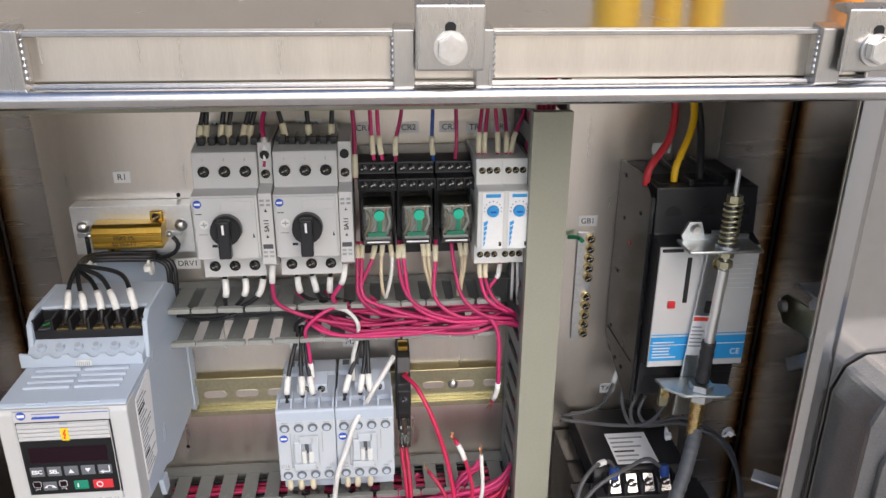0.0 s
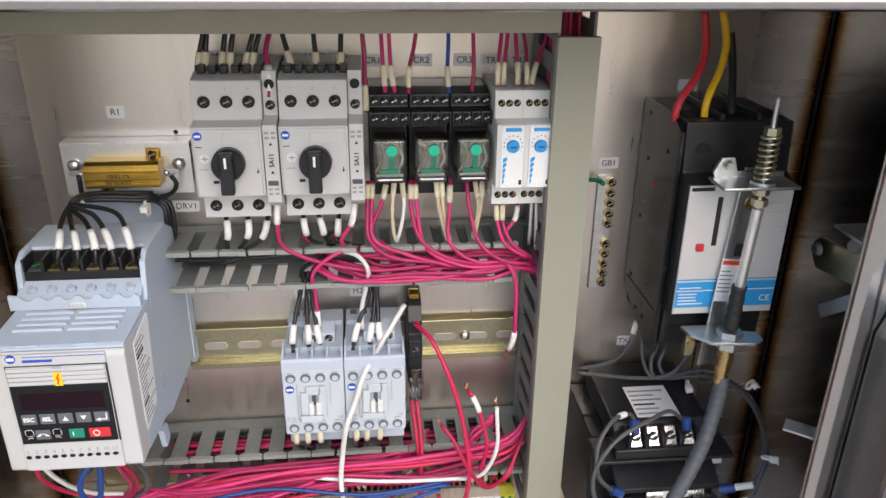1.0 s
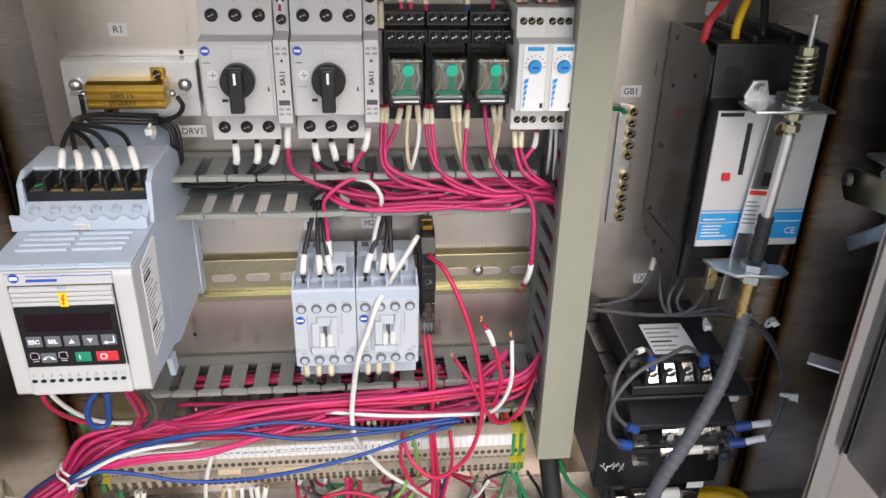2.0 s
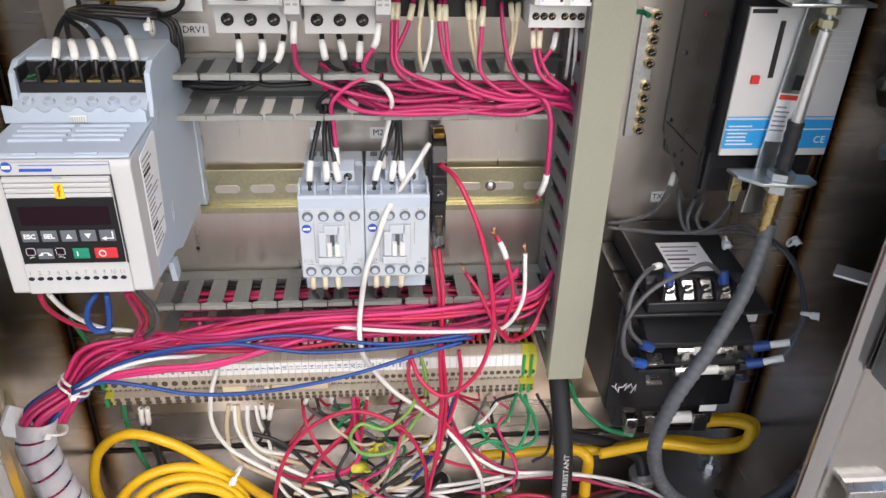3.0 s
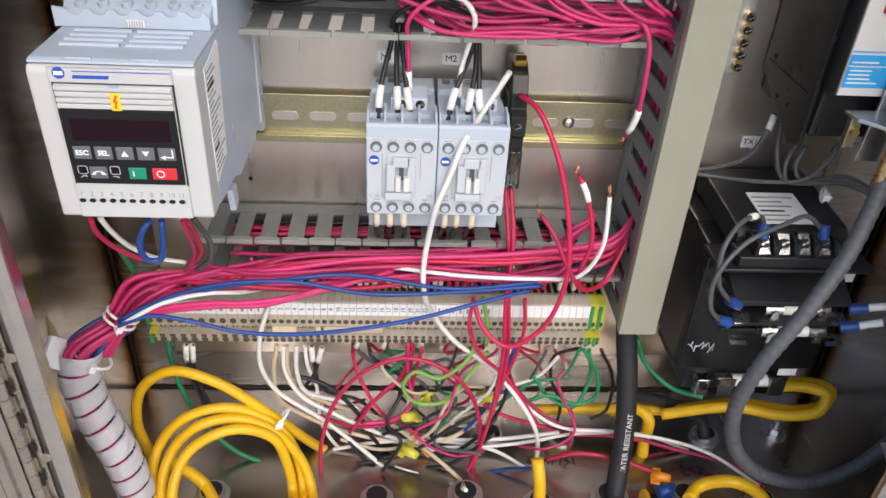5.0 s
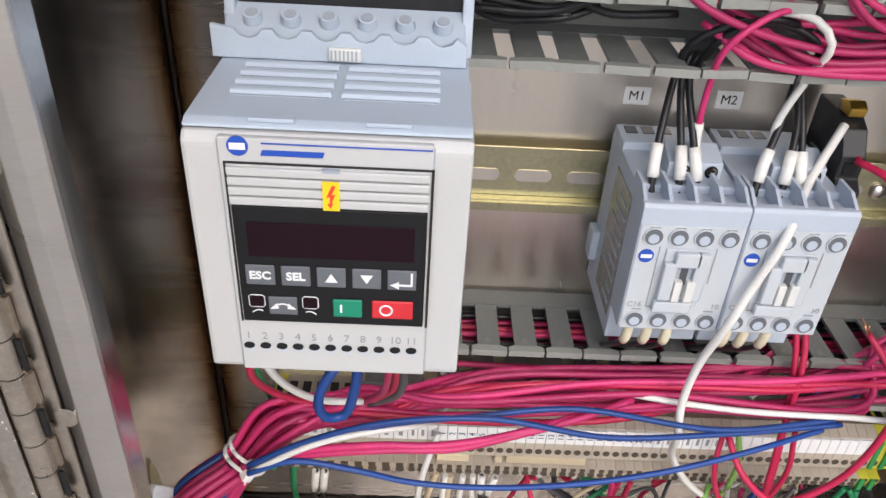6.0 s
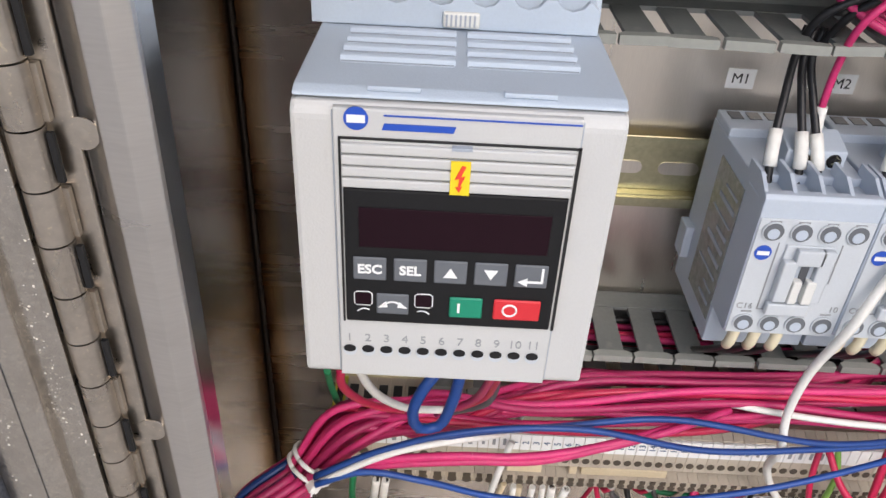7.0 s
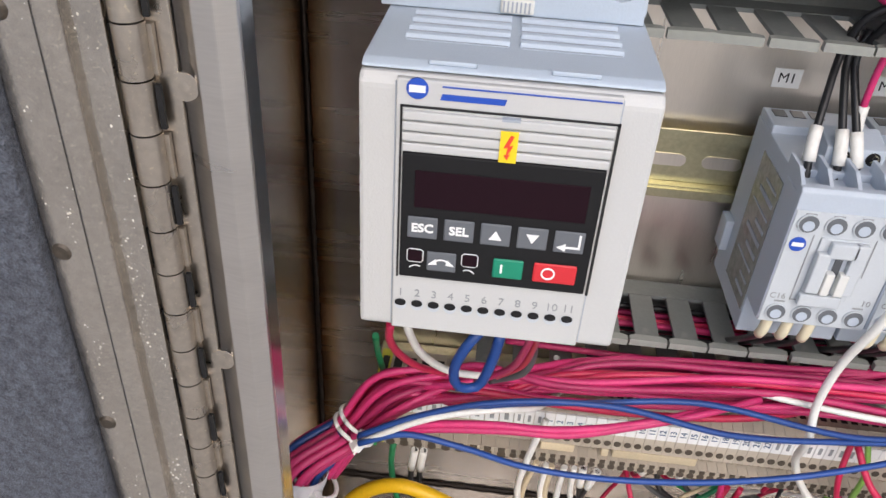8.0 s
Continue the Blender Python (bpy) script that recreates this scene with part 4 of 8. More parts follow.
# ---- timing relays ----
def timer():
    x0, x1 = 0.1166, 0.1350
    d = thing("timing_relay", (x0, PY, 1.303), "slim pale grey timing relay with a blue dial", "relay", "timing relays")
    part("body", prism([(PY - 0.002, 1.304), (0.588, 1.304), (0.588, 1.3185), (0.5755, 1.320), (0.5750, 1.3615), (0.586, 1.363), (0.588, 1.3805), (PY - 0.002, 1.3805)], x0, x1 - 0.0004, "X", 0.0007), M_LGREY, d)
    f = part("front_label", box(x0 + 0.0030, x1 - 0.0012, 0.5742, 0.5750, 1.3205, 1.3608), M_WHITE, d)
    part("blue_band", box(x0 + 0.0052, x1 - 0.0032, 0.5739, 0.5743, 1.3575, 1.3598), M_CYAN, f)
    part("dial", cyl(((x0 + x1) / 2 + 0.001, 0.5738, 1.3480), ((x0 + x1) / 2 + 0.001, 0.5715, 1.3480), 0.0042, 22, 0.0036), M_CYAN, f, "blue adjusting dial")
    part("dial_slot", box((x0 + x1) / 2 - 0.001, (x0 + x1) / 2 + 0.003, 0.5711, 0.5716, 1.3474, 1.3486), M_BLUE, f)
    for k in range(9):
        a = math.pi * (k - 0.5) / 7
        cx, cz = (x0 + x1) / 2 + 0.001 + 0.0058 * math.cos(a), 1.3490 + 0.0058 * math.sin(a)
        part("dial_mark", box(cx - 0.0003, cx + 0.0003, 0.5739, 0.5743, cz - 0.0003, cz + 0.0003), M_INK, f)
    for k in range(5):
        z = 1.3225 + k * 0.0036
        part("blue_stripe", prism([(x0 + 0.0042, z), (x0 + 0.0052 + 0.0004 * k, z + 0.002), (x0 + 0.0052 + 0.0004 * k, z + 0.0042), (x0 + 0.0042, z + 0.0030)], 0.5739, 0.5743, "Y"), M_CYAN, f)
    part("print_mark", box(x1 - 0.0036, x1 - 0.0018, 0.5739, 0.5743, 1.3225, 1.3255), M_INK, f)
    for z, y in ((1.3725, 0.5868), (1.3110, 0.5876)):
        for i in range(3):
            x = x0 + 0.0042 + i * 0.0050
            part("screw_well", cyl((x, y, z), (x, y + 0.0008, z), 0.0023, 14), M_DARK, d)
            screw((x, y - 0.0002, z), 0.0018, d, M_BRASS, "terminal_screw")
    return d


tim = timer()
tim.location = (0.1186, PY, 1.3005)
copy_thing(tim, Matrix.Translation((0.1364, PY, 1.3005)))


# ---- contactors ----
def contactor(x0):
    x1 = x0 + 0.0424
    d = thing("contactor", (x0, PY, 1.137), "blue-grey three-pole contactor on the mounting rail", "contactor", "contactors")
    part("base", prism([(PY - 0.009, 1.118), (0.586, 1.118), (0.586, 1.198), (PY - 0.009, 1.1975)], x0 + 0.0006, x1 - 0.0006, "X", 0.0008), M_CONT, d)
    st = part("rating_sticker", box(x0 + 0.0002, x0 + 0.0008, 0.588, 0.617, 1.128, 1.190), M_STICK, d, "pale rating sticker with fine print")
    for i in range(9):
        z = 1.1330 + i * 0.0062
        part("print_line", box(x0 - 0.0001, x0 + 0.0003, 0.5905, 0.5905 + random.uniform(0.010, 0.022), z, z + random.uniform(0.0008, 0.0022)), M_CONTD, st)
    fh = part("front_housing", prism([(0.5858, 1.1375), (0.5700, 1.1375), (0.5690, 1.139), (0.5690, 1.1972), (0.5702, 1.1986), (0.5738, 1.1986), (0.5742, 1.1950), (0.5858, 1.1950)], x0, x1, "X", 0.0006), M_CONT, d)
    part("front_panel", box(x0 + 0.0005, x1 - 0.0005, 0.5684, 0.5691, 1.1380, 1.1898, 0.0003), M_CFRONT, fh, "pale front panel")
    for i in range(5):
        x = x0 + 0.0010 + i * (x1 - x0 - 0.002) / 4
        part("barrier", prism([(0.5715, 1.1940), (0.5715, 1.1984), (0.5790, 1.2025), (0.5900, 1.2025), (0.5900, 1.1940)], x - 0.0007, x + 0.0007, "X"), M_CONT, fh)
    for i in range(4):
        x = x0 + 0.0060 + i * 0.0101
        for z in (1.1848, 1.1434):
            part("port_rim", cyl((x, 0.5690, z), (x, 0.5676, z), 0.0041, 18), M_CFRONT, fh)
            part("port_hole", cyl((x, 0.5685, z), (x, 0.5674, z), 0.0036, 16), M_KEY, fh)
            part("port_screw", cyl((x, 0.5680, z - 0.0007), (x, 0.5672, z - 0.0007), 0.0022, 12), M_CONT, fh)
        part("print_dash", box(x - 0.0020, x + 0.0020, 0.5681, 0.5685, 1.1884, 1.1890), M_INKG, fh)
        part("print_dash", box(x - 0.0020, x + 0.0020, 0.5681, 0.5685, 1.1482, 1.1488), M_INKG, fh)
    part("mark_disc", cyl((x0 + 0.0048, 0.5680, 1.1755), (x0 + 0.0048, 0.5685, 1.1755), 0.0031, 20), M_BLUE, fh, "round blue maker's mark")
    part("mark_bar", box(x0 + 0.0026, x0 + 0.0070, 0.5677, 0.5681, 1.1747, 1.1763), M_WHITE, fh)
    cx = x0 + 0.0212
    rec = part("indicator_recess", box(cx - 0.0088, cx + 0.0088, 0.5674, 0.5685, 1.1510, 1.1795, 0.0004), M_CFRONT, fh)
    part("slide_block", box(cx - 0.0052, cx + 0.0052, 0.5645, 0.5676, 1.1725, 1.1790, 0.0006), M_CFRONT, rec)
    part("slide_block", box(cx - 0.0090, cx - 0.0038, 0.5645, 0.5676, 1.1560, 1.1740, 0.0006), M_CFRONT, rec)
    part("slide_block", box(cx + 0.0034, cx + 0.0086, 0.5645, 0.5676, 1.1560, 1.1790, 0.0006), M_CFRONT, rec)
    part("slot", box(cx - 0.0034, cx + 0.0032, 0.5668, 0.5675, 1.1560, 1.1722), M_CONTD, rec)
    part("slot", box(cx - 0.0014, cx + 0.0014, 0.5664, 0.5669, 1.1632, 1.1722), M_DGREY, rec)
    part("plunger", box(cx - 0.0036, cx - 0.0004, 0.5638, 0.5672, 1.1560, 1.1660, 0.0005), M_LGREY, rec)
    part("plunger", box(cx + 0.0014, cx + 0.0050, 0.5638, 0.5672, 1.1560, 1.1660, 0.0005), M_LGREY, rec)
    part("slide_block", box(cx - 0.0098, cx + 0.0060, 0.5648, 0.5676, 1.1495, 1.1548, 0.0006), M_CFRONT, rec)
    part("corner_line", box(cx - 0.0118, cx - 0.0114, 0.5681, 0.5685, 1.1500, 1.1800), M_INKG, fh)
    part("corner_line", box(cx - 0.0118, cx - 0.0070, 0.5681, 0.5685, 1.1498, 1.1502), M_INKG, fh)
    part("corner_line", box(cx + 0.0112, cx + 0.0116, 0.5681, 0.5685, 1.1630, 1.1800), M_INKG, fh)
    # coil terminals and rear frame
    ct = part("coil_terminal", prism([(0.5930, 1.1970), (0.5930, 1.2050), (0.6060, 1.2085), (0.6085, 1.1970)], x0 + 0.0140, x1 - 0.0060, "X", 0.0006), M_CONT, d)
    for i in range(2):
        x = x0 + 0.0205 + i * 0.0115
        part("screw_well", cyl((x, 0.5928, 1.2012), (x, 0.5936, 1.2012), 0.0028, 14), M_DARK, ct)
        screw((x, 0.5926, 1.2012), 0.0021, ct, M_YZINC, "terminal_screw")
    part("rear_frame", box(x0 + 0.001, x1 - 0.001, 0.6180, 0.6368, 1.1970, 1.2012, 0.0006), M_CONT, d)
    for i in range(3):
        x = x0 + 0.004 + i * 0.0076
        part("frame_opening", box(x, x + 0.0052, 0.6275, 0.6345, 1.2008, 1.2015), M_DGREY, d)
    part("rail_clip", box(x0 - 0.003, x0 + 0.0008, 0.6260, 0.6360, 1.1330, 1.1490, 0.0006), M_CONT, d)
    return d, cx


c1, cx1 = contactor(-0.0260)
letters("C16", 0.0037, pose(-0.0214, 0.5682, 1.1510, 90), M_INKG, c1)
letters("10", 0.0037, pose(0.0125, 0.5682, 1.1510, 90), M_INKG, c1)
c2, cx2 = contactor(0.0168)
letters("C09", 0.0037, pose(0.0216, 0.5682, 1.1510, 90), M_INKG, c2)
letters("10", 0.0037, pose(0.0553, 0.5682, 1.1510, 90), M_INKG, c2)


# ---- fuse holder beside the contactors ----
def fuse_holder():
    d = thing("fuse_holder", (0.068, PY, 1.14), "slim black fuse holder with an amber lever on the rail", "fuse holder")
    part("body", prism([(PY - 0.009, 1.150), (0.608, 1.150), (0.603, 1.165), (0.603, 1.176), (0.598, 1.179), (0.598, 1.192), (0.603, 1.196), (0.603, 1.206), (0.609, 1.216), (0.618, 1.2205), (PY - 0.009, 1.2205)], 0.0632, 0.0735, "X", 0.0007), M_BLACK, d)
    part("side_clip", box(0.0622, 0.0634, 0.612, 0.630, 1.158, 1.200, 0.0004), M_DGREY, d)
    part("lever", prism([(0.612, 1.2200), (0.620, 1.2200), (0.622, 1.2245), (0.615, 1.2265), (0.611, 1.2240)], 0.0645, 0.0718, "X", 0.0008), M_GOLD, d, "amber lever")
    part("clear_cover", box(0.0640, 0.0728, 0.5965, 0.6062, 1.1420, 1.1690, 0.0006), M_CLEAR, d, "clear indicator cover")
    part("clear_base", box(0.0645, 0.0722, 0.6064, 0.6300, 1.1400, 1.1498, 0.0005), M_DGREY, d)
    part("resistor", cyl((0.0684, 0.6010, 1.1530), (0.0684, 0.6010, 1.1650), 0.0020, 12), M_COPPER, d)
    for i in range(3):
        part("contact", box(0.0650 + i * 0.0026, 0.0664 + i * 0.0026, 0.5990, 0.6040, 1.1440, 1.1510), M_ZINC, d)
    part("screw_well", cyl((0.0682, 0.5974, 1.1855), (0.0682, 0.5984, 1.1855), 0.0028, 14), M_DGREY, d)
    screw((0.0682, 0.5974, 1.1855), 0.0022, d, M_GALV, "terminal_screw")
    part("wire_port", box(0.0655, 0.0710, 0.6024, 0.6034, 1.1975, 1.2035), M_DARK, d)
    part("red_lamp", cyl((0.0702, 0.6018, 1.2055), (0.0702, 0.6034, 1.2055), 0.0012, 10), M_RED, d)


fuse_holder()


# ---- circuit breaker ----
def breaker():
    x0, x1 = 0.2415, 0.3135
    d = thing("circuit_breaker", (0.275, PY, 1.195), "black moulded circuit breaker with a grey and blue front", "circuit breaker")
    part("body", prism([(PY - 0.001, 1.197), (0.572, 1.197), (0.570, 1.226), (0.5600, 1.228), (0.5600, 1.322), (0.572, 1.326), (0.575, 1.359), (PY - 0.001, 1.359)], x0, x1, "X", 0.0012), M_BLACK, d)
    side = part("side_plate", prism([(PY - 0.001, 1.213), (0.586, 1.185), (0.574, 1.190), (0.574, 1.352), (0.590, 1.362), (PY - 0.001, 1.360)], x0 - 0.0035, x0 - 0.0005, "X", 0.0005), M_CORE, d, "black side plate with small holes")
    for y, z in ((0.630, 1.352), (0.625, 1.320), (0.632, 1.225), (0.600, 1.205), (0.592, 1.335), (0.615, 1.205), (0.628, 1.275)):
        part("plate_hole", cyl((x0 - 0.0039, y, z), (x0 - 0.0034, y, z), 0.0016, 10), M_DARK, side)
    part("red_dot", cyl((x0 - 0.0040, 0.608, 1.306), (x0 - 0.0034, 0.608, 1.306), 0.0015, 10), M_RED, side)
    part("plate_groove", box(x0 - 0.0037, x0 - 0.0034, 0.580, 0.640, 1.2205, 1.2215), M_DARK, side)
    # line terminals on top
    for i in range(3):
        x = x0 + 0.0125 + i * 0.0245
        part("terminal_well", box(x - 0.0085, x + 0.0085, 0.583, 0.606, 1.3575, 1.3596), M_DARK, d)
        if i < 2:
            part("divider", box(x + 0.0105, x + 0.0135, 0.577, 0.640, 1.3590, 1.3635, 0.0006), M_BLACK, d)
        part("access_hole", cyl((x, 0.5738, 1.3400), (x, 0.5732, 1.3400), 0.0058, 20), M_DARK, d)
        part("terminal_well", box(x - 0.0085, x + 0.0085, 0.5708, 0.5716, 1.1985, 1.2150), M_DARK, d)
    y = 0.5590
    face = part("front_plate", box(x0 + 0.0008, x1 - 0.0008, y - 0.0008, y + 0.001, 1.2290, 1.3215, 0.0004), M_GREY, d, "grey front plate with a blue band")
    f0, f1 = y - 0.0012, y - 0.0008
    part("blue_band", box(x0 + 0.0012, x1 - 0.0012, f0, f1, 1.2340, 1.2530), M_CYAN, face)
    part("blue_rule", box(x0 + 0.0012, x1 - 0.0012, f0, f1, 1.2545, 1.2552), M_CYAN, face)
    part("white_rule", box(x0 + 0.0012, x1 - 0.0012, f0 - 0.0003, f0 + 0.0001, 1.2465, 1.2470), M_WHITE, face)
    for i in range(6):
        w = random.uniform(0.010, 0.018)
        part("print_line", box(x0 + 0.003, x0 + 0.003 + w, f0 - 0.0003, f0 + 0.0001, 1.2365 + i * 0.0024, 1.2373 + i * 0.0024), M_LGREY, face)
        part("print_line", box(x1 - 0.020, x1 - 0.004, f0, f1, 1.290 + i * 0.0036, 1.2904 + i * 0.0036), M_LGREY, face)
    part("maker_bar", box(x0 + 0.002, x0 + 0.017, f0, f1, 1.3182, 1.3206), M_INK, face)
    part("handle_slot", box(x0 + 0.0205, x0 + 0.0235, f0 - 0.0004, f1, 1.2800, 1.3140), M_INK, face)
    part("trip_button", box(x0 + 0.0100, x0 + 0.0150, y - 0.0030, y - 0.0007, 1.2765, 1.2815, 0.0004), M_RED, d, "red trip button")
    letters("CE", 0.0065, pose(x1 - 0.0075, f0 - 0.0002, 1.2395, 90), M_WHITE, face)
    # operating bracket, linkage and springs
    br = thing("cable_operator", (0.275, 0.553, 1.20), "zinc-plated cable operating linkage bolted over the breaker", "linkage")
    part("bracket_strap", prism([(0.2640, 1.190), (0.2785, 1.190), (0.2890, 1.335), (0.2745, 1.335)], y - 0.0055, y - 0.0035, "Y", 0.0005), M_ZINC, br)
    part("top_ear", prism([(0.2520, 1.3330), (0.2540, 1.3290), (0.2990, 1.3290), (0.2990, 1.3330), (0.2680, 1.3335), (0.2650, 1.3425), (0.2565, 1.3425)], y - 0.0085, y - 0.0062, "Y", 0.0004), M_ZINC, br)
    part("top_shelf", box(0.2500, 0.2990, y - 0.030, y - 0.0062, 1.3280, 1.3300, 0.0006), M_ZINC, br)
    part("mounting_screw", cyl((0.2605, y - 0.0090, 1.3380), (0.2605, y - 0.0125, 1.3380), 0.0033, 14, 0.0026), M_BOLT, br)
    lx, ly = 0.2775, y - 0.023
    part("threaded_rod", cyl((lx, ly, 1.306), (lx, ly, 1.383), 0.0016, 12), M_ZINC, br)
    for z in (1.3610, 1.3235, 1.3160):
        part("hex_nut", cyl((lx, ly, z), (lx, ly, z + 0.0045), 0.0050, 6), M_YZINC, br)
    hel = [Vector((lx + 0.0052 * math.cos(a), ly + 0.0052 * math.sin(a), 1.332 + 0.029 * a / (2 * math.pi * 8))) for a in [2 * math.pi * 8 * k / 160 for k in range(161)]]
    part("coil_spring", sweep(hel, 0.0010, 6), M_YZINC, br, "yellow-zinc coil spring")
    part("washer", cyl((lx, ly, 1.3302), (lx, ly, 1.3322), 0.0075, 20), M_ZINC, br)
    part("push_rod", cyl((lx, ly, 1.314), (lx - 0.0022, ly + 0.001, 1.255), 0.0034, 18), M_ALU, br)
    boot = [Vector((lx - 0.0022 - 0.0008 * k / 20, ly + 0.001, 1.2600 - 0.031 * k / 20)) for k in range(21)]
    part("rubber_boot", sweep(boot, 0.0052, 14, wave=lambda i, n: 0.92 + 0.05 * math.sin(i * 1.3)), M_RUBBER, br, "black rubber boot")
    part("lower_shelf", prism([(0.2470, y - 0.006), (0.2490, y - 0.018), (0.2600, y - 0.030), (0.2880, y - 0.033), (0.2955, y - 0.028), (0.2955, y - 0.018), (0.2860, y - 0.016), (0.2780, y - 0.006)], 1.2205, 1.2227, "Z", 0.0005), M_ZINC, br)
    part("lower_ear", box(0.2515, 0.2580, y - 0.0085, y - 0.0040, 1.200, 1.2203, 0.0005), M_YZINC, br)
    part("mounting_screw", cyl((0.2548, y - 0.0085, 1.2105), (0.2548, y - 0.011, 1.2105), 0.0026, 12), M_BRASS, br)
    nx = lx - 0.0030
    for z0, z1, r in ((1.2229, 1.2275, 0.0085), (1.2145, 1.2203, 0.0088)):
        part("hex_nut", cyl((nx, ly + 0.001, z0), (nx, ly + 0.001, z1), r, 6, bev=0.0004), M_ZINC, br)
    thr = [Vector((nx - 0.0004 * k / 24, ly + 0.001, 1.2145 - 0.011 * k / 24)) for k in range(25)]
    part("threaded_sleeve", sweep(thr, 0.0054, 14, wave=lambda i, n: 1.0 if i % 2 else 0.9), M_BRASS, br)
    part("brass_ferrule", cyl((nx - 0.0004, ly + 0.001, 1.2040), (nx - 0.0010, ly + 0.001, 1.1820), 0.0050, 18, 0.0046), M_BRASS, br)
    tilt = Matrix.Translation((0.2745, y, 1.255)) @ Matrix.Rotation(math.radians(4.2), 4, "Y")
    cl = part("caution_label", box(-0.0062, 0.0062, -0.0062, -0.0056, -0.0145, 0.0165, m=tilt), M_WHITE, br, "white caution label with a red heading")
    part("heading", box(-0.0058, 0.0058, -0.0065, -0.0061, 0.0128, 0.0158, m=tilt), M_REDINK, cl)
    for i in range(6):
        part("print_line", box(-0.0055, random.uniform(0.001, 0.005), -0.0065, -0.0061, -0.0075 + i * 0.0030, -0.0066 + i * 0.0030, m=tilt), M_INKG, cl)
    part("strap_window", box(0.0005, 0.0075, -0.0062, -0.0055, 0.0190, 0.0280, m=tilt), M_INK, br)
    part("strap_hole", cyl((0.2825, y - 0.0061, 1.3110), (0.2825, y - 0.0055, 1.3110), 0.0046, 18), M_BRASS, br)


breaker()


# ---- ground bar ----
gb = thing("ground_bar", (0.216, PY, 1.21), "ground bar with a row of brass screws", "ground bar")
part("bar", box(0.2085, 0.2220, 0.6435, PY - 0.0005, 1.208, 1.302, 0.0006), M_GALV, gb)
for i in range(11):
    z = 1.2140 + i * 0.0083
    if i == 5:
        continue
    x = 0.2182
    part("lug", cyl((x, 0.6395, z), (x, 0.6445, z), 0.0036, 16), M_BRASS, gb)
    screw((x, 0.6395, z), 0.0027, gb, M_BOLT, "bar_screw")


